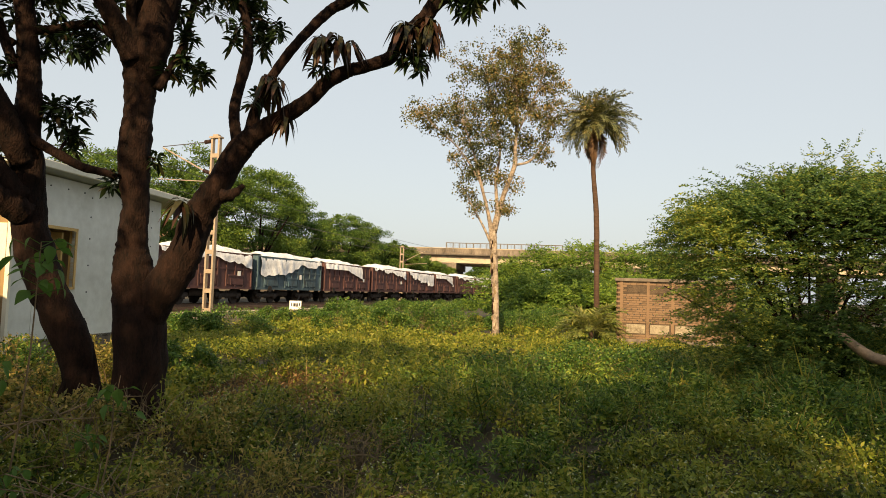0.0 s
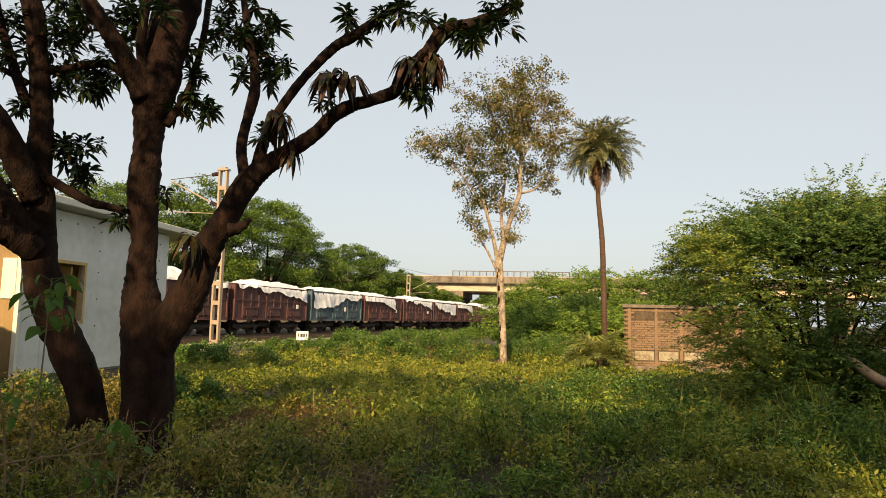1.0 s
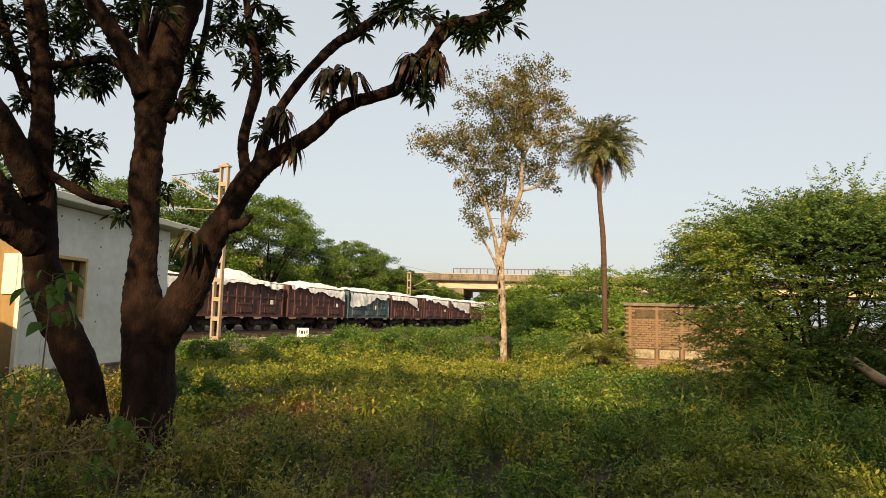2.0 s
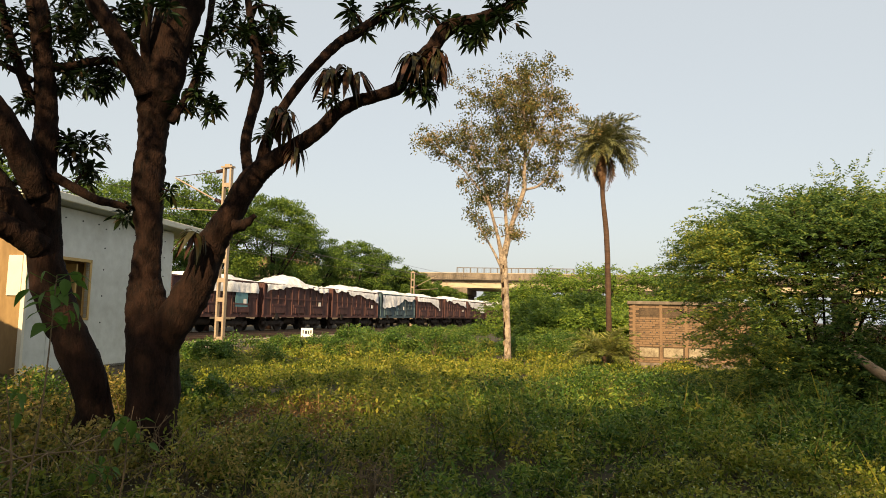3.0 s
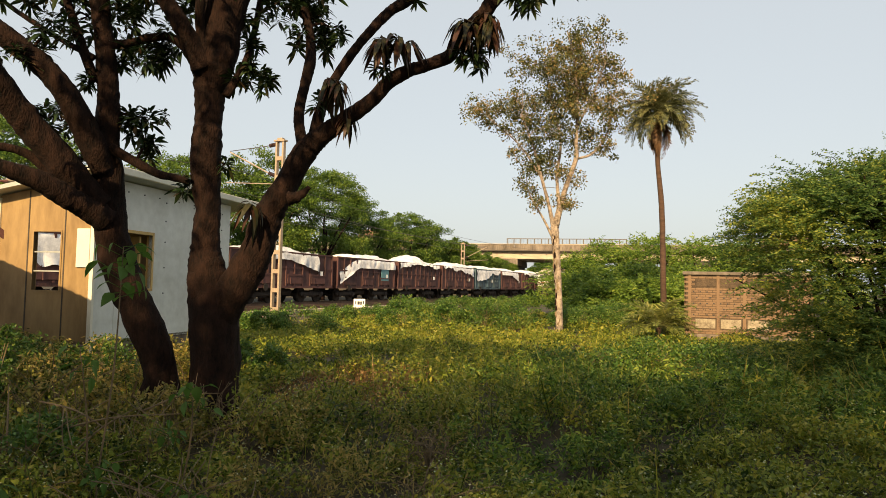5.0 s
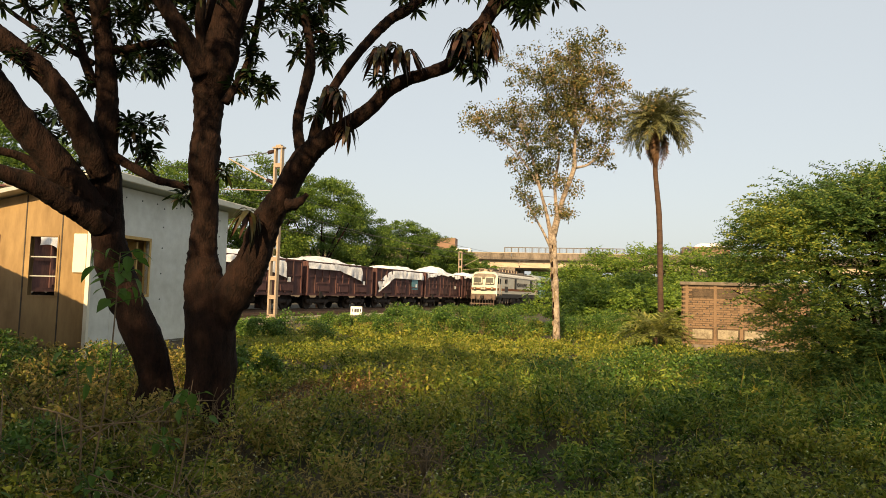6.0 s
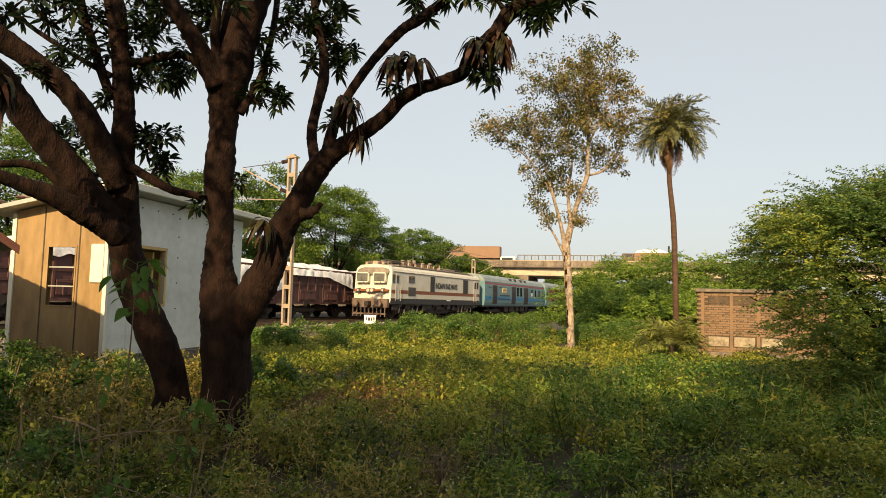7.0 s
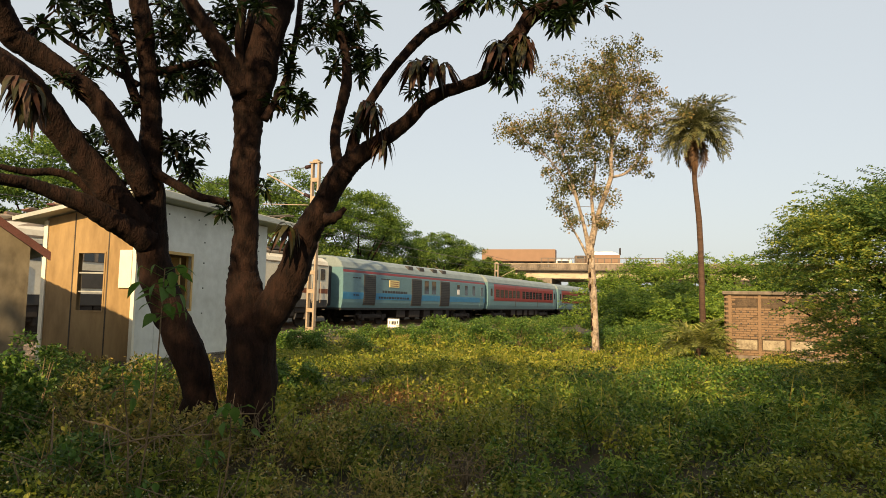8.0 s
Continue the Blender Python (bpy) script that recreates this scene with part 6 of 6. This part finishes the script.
def build_cover():
    """Weeds over the field: leafy herbs, a bank of lance-leaved plants, dry stalks, each in its own patches."""
    rng = np.random.default_rng(9)
    store = {"herb": [], "dry": [], "lance": [], "russet": []}
    heads = []
    #       ring from, to, plants a square metre, leaves a plant, leaf length, plant half width
    for r0, r1, dens, per, size, half in ((1.5, 5, 34, 110, 0.043, 0.15), (5, 9, 20, 110, 0.053, 0.17), (9, 15, 10, 105, 0.068, 0.22), (15, 24, 5.2, 108, 0.078, 0.29), (24, 44, 2.0, 95, 0.12, 0.44)):
        a0, a1 = radians(-52), radians(43)
        n = int(0.5 * (a1 - a0) * (r1 ** 2 - r0 ** 2) * dens)
        r = np.sqrt(rng.uniform(r0 ** 2, r1 ** 2, n))
        a = rng.uniform(a0, a1, n)
        x, y = r * np.sin(a), r * np.cos(a)
        keep = ((x * NV[0] + y * NV[1]) < np.where(x * DV[0] + y * DV[1] < 30.5, 17.0, 20.7)) & ~((x < -7.4) & (x > -10) & (y > 11.6) & (y < 17))
        bare = blot(x, y, -4.1, 14.2, 1.3, 1.9) + blot(x, y, -3.0, 10.8, 0.5, 0.5)
        keep &= rng.random(n) > 0.75 * bare
        x, y = x[keep], y[keep]
        n = len(x)
        big = np.array([noise.noise(Vector((p * 0.28, q * 0.28, 11.0))) for p, q in zip(x, y)])
        fine = np.array([noise.noise(Vector((p * 1.3, q * 1.3, 4.0))) for p, q in zip(x, y)])
        tone = np.array([noise.noise(Vector((p * 0.24 + 7, q * 0.24, 2.0))) + 0.6 * noise.noise(Vector((p * 0.9, q * 0.9, 8.0))) for p, q in zip(x, y)])
        g = np.array([ground_z(p, q) for p, q in zip(x, y)])
        h = np.clip(0.34 + 0.28 * big + 0.26 * fine + 0.10 * rng.normal(size=n), 0.08, 0.9)
        lance = np.maximum(blot(x, y, 1.7, 10.3, 2.7, 3.4), np.maximum(blot(x, y, 0.4, 6.6, 1.0, 1.3), blot(x, y, 4.6, 8.8, 1.8, 2.2)))
        russet = np.maximum(blot(x, y, -2.3, 9.8, 1.3, 2.4), blot(x, y, -2.0, 11.4, 0.6, 0.6))
        straw = blot(x, y, -3.9, 6.4, 1.6, 2.2)
        h = h * (1 - 0.45 * blot(x, y, -3.9, 13.5, 2.0, 3.0)) + 0.22 * lance * (y > 8) - 0.12 * blot(x, y, -0.7, 6.2, 0.8, 0.6)
        h = np.clip(h, 0.06, 0.95) * (1.0 if r0 < 14 else 0.72)
        pick = rng.random(n)
        kind = np.where(tone + 0.3 * straw + 0.22 * rng.normal(size=n) > 0.60, "dry", "herb")
        kind = np.where(pick < 1.0 * russet * (0.75 + fine), "russet", kind)
        kind = np.where((pick > 1 - 0.9 * lance) & (fine + 0.9 * lance > 0.15), "lance", kind)
        #       leaf aspect, leaf length, leaves, droop, how level
        for name, asp, big_leaf, few, droop, level in (("herb", 0.46, 1.0, 1.0, -0.05, 0.2), ("dry", 0.28, 0.95, 0.8, -0.3, 0.1), ("lance", 0.30, 1.25, 0.95, -0.25, 0.35), ("russet", 0.24, 0.95, 0.55, -0.5, 0.05)):
            sel = kind == name
            m, k = int(sel.sum()), max(4, int(per * few))
            if not m:
                continue
            idx = np.repeat(np.nonzero(sel)[0], k)
            w = half * rng.uniform(0.6, 1.3, m).repeat(k)
            ang, rad = rng.uniform(0, 2 * math.pi, m * k), np.sqrt(rng.random(m * k))
            u = rng.random(m * k) ** 0.55
            dome = np.sqrt(np.clip(1 - 0.75 * rad ** 2, 0, 1))
            pos = np.stack([x[idx] + np.cos(ang) * rad * w, y[idx] + np.sin(ang) * rad * w, g[idx] + h[idx] * dome * (0.12 + 0.95 * u)], 1)
            ln = size * big_leaf * rng.uniform(0.5, 1.5, m * k)
            store[name].append(leaf_quads(pos, ln, rng, asp, droop, level))
        if r0 < 9:
            i = rng.choice(n, int(n * 5), replace=True)
            m = len(i)
            p = np.stack([x[i] + 0.12 * rng.normal(size=m), y[i] + 0.12 * rng.normal(size=m), g[i] + h[i] * rng.uniform(0.85, 1.15, m)], 1)
            heads.append(leaf_quads(p, 0.018 * rng.uniform(0.5, 1.3, m), rng, 0.8))
        # stems, some standing clear of the leaves
        i = rng.choice(n, int(n * 1.8), replace=True)
        m = len(i)
        base = np.stack([x[i] + 0.1 * rng.normal(size=m), y[i] + 0.1 * rng.normal(size=m), g[i]], 1)
        ax = rng.normal(size=(m, 3)) * 0.30 + (0, 0, 1)
        st = leaf_quads(base, h[i] * rng.uniform(0.9, 1.6, m), rng, 0.018 * max(1.0, r0 / 8), axis=ax)
        red = kind[i] == "russet"
        half_ = rng.random(m) < 0.45
        store["herb"].append(st[half_ & ~red])
        store["dry"].append(st[~half_ & ~red])
        store["russet"].append(st[red])
    for key, name, material, label, cat in (("herb", "weeds", M_HERB, "knee-high green and yellowing weeds covering the field", "weeds"), ("dry", "dry_weeds", M_HERB_DRY, "dry straw-brown stalks and herbs among the weeds", "dry grass"),
                                            ("lance", "lance_leaved_weeds", M_LANCE, "bank of dark green narrow-leaved weeds", "weeds"), ("russet", "russet_weeds", M_RUSSET, "patch of withered reddish-brown weed stalks", "dry grass")):
        tagged(add_mesh(name, quads_mesh(name, np.concatenate(store[key])), material), label, cat, kind="stuff")
    tagged(add_mesh("weed_blossom", quads_mesh("weed_blossom", np.concatenate(heads)), M_BLOSSOM), "tiny pale flower heads scattered over the weeds", "wild flowers", kind="stuff")


def broad_leaf_mesh(seed, length=0.17, width=0.12):
    """A heart-shaped leaf, folded along its rib, with a bent tip."""
    bm = bmesh.new()
    outline = [(0.0, 0.05), (0.08, 0.30), (0.25, 0.50), (0.45, 0.47), (0.7, 0.28), (0.88, 0.11), (1.0, 0.0)]
    rib = [bm.verts.new((u * length, 0, -0.25 * length * u * u)) for u, w in outline]
    for s in (-1, 1):
        edge = [bm.verts.new((u * length, s * w * width, -0.25 * length * u * u + 0.18 * w * width)) for u, w in outline[:-1]]
        for k in range(len(edge) - 1):
            f = (rib[k], rib[k + 1], edge[k + 1], edge[k])
            bm.faces.new(f if s > 0 else f[::-1])
        f = (rib[-2], rib[-1], edge[-1])
        bm.faces.new(f if s > 0 else f[::-1])
    me = bpy.data.meshes.new("leaf")
    bm.to_mesh(me)
    bm.free()
    me.materials.append(M_BROAD)
    return me


def build_sapling(base, tip, n, seed, size=1.0, spread=0.28):
    t = thing("sapling", "young broad-leaved green sapling among the weeds", "sapling", None, "saplings")
    rng = random.Random(seed)
    b, e = Vector(base), Vector(tip)
    mid = b.lerp(e, 0.5) + Vector((0.04, 0, 0.02))
    part("stem", limb([(*b, 0.008), (*mid, 0.007), (*e, 0.003)], seg=6, per=5, rough=0.02), M_TWIG, t)
    for k in range(n):
        u = 0.80 + 0.20 * k / max(1, n - 1)
        p = b.lerp(mid, u * 2) if u < 0.5 else mid.lerp(e, u * 2 - 1)
        az = 2.4 * k + rng.uniform(-0.4, 0.4)
        q = p + Vector((math.cos(az), math.sin(az), rng.uniform(-0.25, 0.7))) * spread * rng.uniform(0.25, 0.9) * (1.2 - 0.6 * u)
        part("leaf_stalk", limb([(*p, 0.004), (*p.lerp(q, 0.6), 0.003), (*q, 0.002)], seg=4, per=2, rough=0), M_BROAD, t)
        o = add_mesh("leaf", rng.choice(BROAD_LEAVES), M_BROAD, t)
        o.matrix_basis = Matrix.Translation(q) @ pose(0, 0, 0, rng.uniform(-35, 35), rng.uniform(5, 80), math.degrees(az)) @ Matrix.Scale(size * rng.uniform(0.55, 1.2), 4)
    return t


def build_dry_tangle(x, y, r, n, seed, high=0.4):
    t = thing("dry_twigs", "tangle of bare dry grey twigs among the weeds", "twigs", None, "dry twig tangles")
    rng = random.Random(seed)
    g = ground_z(x, y)
    for k in range(n):
        a, b = rng.uniform(0, 6.28), rng.uniform(0, 6.28)
        p = Vector((x + r * 0.7 * math.cos(a) * rng.random(), y + r * 0.7 * math.sin(a) * rng.random(), g))
        q = Vector((x + r * math.cos(b) * rng.random(), y + r * math.sin(b) * rng.random(), g + high * rng.uniform(0.4, 1.1)))
        m = p.lerp(q, 0.55) + Vector((0.05 * rng.gauss(0, 1), 0.05 * rng.gauss(0, 1), 0.08))
        part("twig", limb([(*p, 0.0045), (*m, 0.0035), (*q, 0.0015)], seg=4, per=3, rough=0), M_TWIG, t)
    return t


# ------------------------------------------------------------ build
build_ground()
build_track()
build_bridge()
truck = build_truck("box_truck", "long brown box truck with low white cab on the bridge", 17.0, M_TRUCK, 3.4, M_WHITE, False, 1, 3.0, 1.45)
lorry = build_truck("loaded_lorry", "orange-brown lorry with white sheeted load on the bridge", 8.4, M_TRUCK, 2.6, M_RUST_EQUIP, True, -1)
loco = build_loco()
gen_car = build_generator_car()
coach = build_coach()
coaches = [coach] + [copy_thing(coach, Matrix.Identity(4)) for k in range(3)]
styles = {-3: "diagonal", -4: "torn", -2: "plain", -1: "plain", 0: "plain"}
protos = {}
wagons = []
for k in range(-11, 8):
    st = styles.get(k, ("plain", "torn", "plain")[k % 3])
    key = ("blue", 0, "plain") if k == 0 else ("rust", k % 3, st)
    if key not in protos:
        protos[key] = build_wagon(M_WAGON_BLUE if k == 0 else M_WAGON, k * 3 + 50, st, k == 0)
        wagons.append((k, protos[key]))
    else:
        wagons.append((k, copy_thing(protos[key], Matrix.Identity(4))))

build_mast(29.9, 22.1, 9.35, "cream battened steel catenary mast beside the near track")
build_mast(84.5, 32.1, 7.3, "slim pale catenary mast beyond the goods train", -1)
for perp in (NEAR_LINE, FAR_LINE):
    build_wire(-40, 30, perp, 6.05, 0.012)
    build_wire(-40, 30, perp, 7.9, 0.014, 1.2, "sagging overhead carrier wire")
    build_wire(30, 110, perp, 6.05, 0.012)
    build_wire(30, 110, perp, 7.9, 0.014, 1.2, "sagging overhead carrier wire")
build_km_board()
build_cabin()
build_old_store()
pile = thing("rubble_pile", "broken tiles and stones piled on the cabin roof", "rubble", CAB)
pr = random.Random(4)
for k in range(46):
    bm = bmesh.new()
    bmesh.ops.create_icosphere(bm, subdivisions=1, radius=1.0)
    sx, sy, sz = pr.uniform(0.07, 0.16), pr.uniform(0.06, 0.14), pr.uniform(0.03, 0.06)
    x, y = pr.uniform(-0.2, 1.2), pr.uniform(1.0, 2.5)
    lift = 0.0 if k < 24 else pr.uniform(0.04, 0.12)
    for v in bm.verts:
        v.co = Vector((v.co.x * sx, v.co.y * sy, v.co.z * sz)) * (1 + 0.35 * noise.noise(v.co * 2 + Vector((k, 0, 0)))) + Vector((x, y, 3.66 + 0.12 - 0.18 * y + sz * 0.8 + lift))
    part("stone", bm, M_CONC if k % 3 else M_RED_SHEET, pile)
build_brick_hut()
build_mango()
build_pale_tree()
build_palm("tall_palm", "tall slim date palm with rough brown trunk and feathery head",
           [(6.33, 27.27, -0.3, 0.15), (6.31, 27.27, 0.0, 0.13), (6.26, 27.29, 1.36, 0.12), (6.22, 27.30, 3.66, 0.11), (6.16, 27.31, 5.29, 0.11), (6.02, 27.35, 6.93, 0.095), (6.04, 27.34, 8.34, 0.12), (6.06, 27.34, 8.9, 0.15)],
           (6.06, 27.34, 8.95), 70, 1.75, 20, 5, 0.28)
build_palm("young_palm", "low young palm with arching fronds in the weeds", [(5.6, 25.2, -0.4, 0.12), (5.6, 25.2, -0.1, 0.13), (5.6, 25.2, 0.38, 0.07)], (5.6, 25.2, 0.40), 26, 1.6, 0, 6, 0.30, 0.15, M_YOUNGPALM)
build_acacia()
part_log = thing("dead_branch", "bare grey-brown fallen branch under the thorn bush", "branch")
part("wood", limb([(6.30, 10.75, 1.32, 0.05), (6.50, 10.6, 1.10, 0.075), (6.72, 10.55, 0.95, 0.085), (7.0, 10.5, 0.86, 0.09), (7.5, 10.5, 0.66, 0.10), (8.3, 10.6, 0.0, 0.12)], seg=10), M_LOG, part_log, "", True)

# trees beyond the tracks: along the line, height, half width
for k, (s, p, top, w) in enumerate(((28, 42, 12.5, 5.5), (40, 40, 12.0, 5.5), (50, 38.5, 14.0, 5.2), (60, 38.5, 14.4, 5.4), (70, 39, 11.5, 5.0), (80, 38.5, 11.6, 5.0), (90, 38.5, 10.6, 4.6), (99, 38, 9.0, 4.0), (108, 37.5, 7.6, 3.6), (117, 37, 7.0, 3.2), (10, 44, 12, 5.5), (-6, 44, 11, 5.5))):
    build_line_tree(s, p, top, w, 200 + k * 7)
for k, (x, y, top, w) in enumerate(((4.7, 47, 4.0, 2.9), (6.6, 46.5, 5.2, 3.0), (9.6, 45, 5.6, 3.2), (12.6, 44, 5.2, 3.0), (15.2, 43, 4.4, 2.8), (7.6, 40, 3.3, 2.4), (10.6, 38, 2.9, 2.3), (5.4, 41.5, 3.0, 2.2), (18.5, 43, 4.6, 3.2), (5.7, 37.5, 2.2, 1.9), (7.8, 36, 2.3, 2.0))):
    build_thicket(x, y, top, w, 300 + k * 5, leaf=0.17, n=95, per=15)
# trees beyond the bridge
for k, (s, p, top, w) in enumerate(((165, 40, 9, 5), (175, 33, 9, 5), (190, 20, 9, 6), (182, 10, 9, 6), (190, -5, 9, 6))):
    tr = build_line_tree(s, p, top, w, 600 + k * 7, leaf=0.5, per=50, label="dense green tree beyond the bridge")
    tr["group"] = "trees beyond the bridge"
# shrubs of the field
for k, (x, y, h, w) in enumerate(((-7.3, 23.6, 1.15, 1.2), (-8.5, 23.2, 0.95, 0.8), (-4.15, 27.0, 1.4, 0.95), (-2.3, 28.4, 1.25, 1.0), (-0.9, 28.8, 1.4, 1.1), (0.6, 29.2, 1.3, 1.1), (3.2, 31.0, 1.1, 1.1), (4.4, 32.0, 1.2, 1.1), (5.4, 33.0, 1.3, 1.2), (2.9, 13.6, 0.85, 1.1), (4.4, 14.2, 0.8, 1.1), (-6.9, 9.8, 0.75, 0.6), (-7.4, 8.6, 0.85, 0.7),  (-4.0, 10.6, 0.8, 0.5), (-5.6, 6.3, 1.15, 0.45), (-6.6, 7.6, 0.9, 0.6), (1.4, 12.6, 0.75, 1.2), (-5.7, 13.0, 0.8, 0.6), (3.9, 11.5, 0.7, 0.9), (5.2, 9.3, 0.75, 0.9), (6.4, 8.8, 0.8, 0.9))):
    build_shrub(x, y, h, w, 400 + k * 3, leaf=0.085 if y > 18 else 0.065, per=100)
BROAD_LEAVES = [broad_leaf_mesh(k, 0.17 + 0.02 * k, 0.11 + 0.01 * k) for k in range(3)]
build_sapling((-3.20, 5.05, 0.0), (-2.97, 4.92, 2.0), 22, 61, 0.72, 0.36)
build_sapling((-3.24, 5.0, 0.0), (-3.22, 4.82, 1.22), 9, 66, 0.62, 0.3)
build_sapling((-2.52, 5.05, 0.0), (-2.41, 5.02, 0.95), 11, 62, 0.62, 0.25)
build_sapling((-2.6, 3.4, 0.0), (-2.45, 3.3, 0.45), 12, 63, 0.75, 0.3)
build_sapling((-2.1, 3.6, 0.0), (-2.0, 3.5, 0.40), 10, 64, 0.7, 0.28)
build_sapling((-3.0, 3.9, 0.0), (-3.1, 3.7, 0.5), 12, 65, 0.8, 0.3)
for k, (x, y, h) in enumerate(((-2.9, 4.5, 0.42), (-2.1, 4.3, 0.36), (-2.9, 5.5, 0.5), (-3.8, 5.0, 0.55))):
    build_sapling((x, y, 0.0), (x + 0.08, y - 0.05, h), 14, 80 + k, 0.46, 0.24)
for k, (p, q) in enumerate((((-4.1, 5.6, 0.35), (-2.75, 5.5, 0.62)), ((-3.6, 5.2, 0.2), (-3.05, 5.3, 0.68)), ((-3.9, 5.0, 0.05), (-4.15, 5.3, 0.85)), ((-3.3, 5.9, 0.55), (-2.6, 6.0, 0.72)), ((-4.3, 5.9, 0.6), (-3.5, 5.8, 0.35)))):
    st = thing("dry_stalk", "long bare pale stalk leaning over the weeds", "stalk", None, "dry stalks")
    p, q = Vector(p), Vector(q)
    part("stem", limb([(*p, 0.009), (*(p.lerp(q, 0.5) + Vector((0, 0, 0.06))), 0.008), (*q, 0.004)], seg=6, per=5, rough=0.05), M_TWIG, st)
build_dry_tangle(-0.55, 5.0, 0.55, 45, 71)
build_dry_tangle(-2.75, 6.9, 0.5, 30, 72, 0.55)
build_dry_tangle(-3.6, 4.9, 1.0, 24, 73, 0.7)
build_dry_tangle(-3.1, 5.9, 0.8, 26, 74, 0.65)
build_dry_tangle(-2.2, 4.2, 0.8, 36, 75, 0.6)
build_dry_tangle(-4.6, 6.4, 1.0, 26, 76, 0.85)
build_dry_tangle(-3.35, 7.2, 0.45, 34, 77, 0.6)
build_dry_tangle(-3.9, 7.3, 0.4, 26, 78, 0.55)
build_dry_tangle(-0.7, 6.2, 0.5, 50, 79, 0.45)
for k, (x, y, h, w) in enumerate(((-4.4, 6.4, 0.85, 0.5), (-3.5, 6.7, 0.7, 0.45), (-4.0, 5.3, 0.65, 0.45), (-5.2, 7.4, 0.95, 0.55), (-5.0, 8.6, 0.85, 0.6), (-5.9, 9.4, 0.9, 0.6), (-2.2, 7.0, 0.5, 0.4), (-6.4, 9.8, 1.0, 0.6), (-6.9, 8.8, 1.15, 0.6), (-7.3, 9.9, 1.0, 0.6), (-5.0, 10.3, 0.8, 0.5), (-6.1, 7.5, 1.35, 0.45), (-5.6, 10.6, 0.85, 0.5))):
    build_shrub(x, y, h, w, 460 + k * 3, M_SHRUB if k % 3 == 2 else M_HERB_DRY, 0.06, 22, 46, label="straggling half-dry shrub among the weeds")
# unseen trees added behind and beside the viewpoint to shade the near field
for k, (x, y, top, w) in enumerate(((-11.0, -6.5, 11.0, 3.0), (-6.2, -8.5, 10.6, 3.4), (-1.6, -9.2, 10.6, 3.4), (2.8, -9.0, 12.8, 3.8), (7.6, -9, 14.2, 3.8), (12, -8.8, 14.0, 3.6), (17, -8, 11.6, 3.6))):
    tr = build_line_tree(0, 0, top, w, 500 + k * 9, leaf=0.2, per=135 if k < 5 else 110, label="broad green tree out of view, added to shade the field")
    tr.matrix_basis = pose(x, y, 0)
    tr["group"] = "trees beside the field"
sr = random.Random(8)
for k in range(26):
    s, p = 17 + k * 2.6 + sr.uniform(-0.8, 0.8), 18.2 + sr.uniform(-1.6, 1.6)
    q = DV * s + NV * p
    h = sr.uniform(0.7, 1.1)
    if 33.5 < s < 37.5 or (s < 31 and p > 16.9):
        continue
    build_shrub(q[0], q[1], h, h * sr.uniform(1.1, 1.6), 700 + k * 3, leaf=0.095, n=30, per=105, label="dense green shrub at the foot of the ballast")
build_cover()


# ------------------------------------------------------------ moving things
for ob in [loco, gen_car, *coaches] + [w for k, w in wagons]:
    ob.scale.z = 1.1


def motions():
    engine = ((0, 251.0), (5.0, 102.8), (6.0, 73.2), (6.5, 59.0), (7.0, 43.9), (7.5, 28.6), (8.0, 13.9))
    walk(loco, [(t, on_line(s, NEAR_LINE, RAIL_Z)) for t, s in engine])
    walk(gen_car, [(t, on_line(s + 20.8, NEAR_LINE, RAIL_Z)) for t, s in engine])
    for k, c in enumerate(coaches):
        walk(c, [(t, on_line(s + 20.8 + (CL + 0.85) * (k + 1), NEAR_LINE, RAIL_Z)) for t, s in engine])
    goods = ((0, 43.1), (1.5, 53.6), (3.5, 67.2), (4.5, 74.0), (6.0, 84.4), (8.0, 98.4))
    for k, w in wagons:
        walk(w, [(t, on_line(s + k * WP, FAR_LINE, RAIL_Z)) for t, s in goods])
    walk(truck, [(t, bridge_at(39.1 + 6.1 * t, 3.0, DECK)) for t in (0, 4, 8)])
    walk(lorry, [(t, bridge_at(206.5 - 13.2 * t, 6.5, DECK)) for t in (0, 4, 8)])


motions()
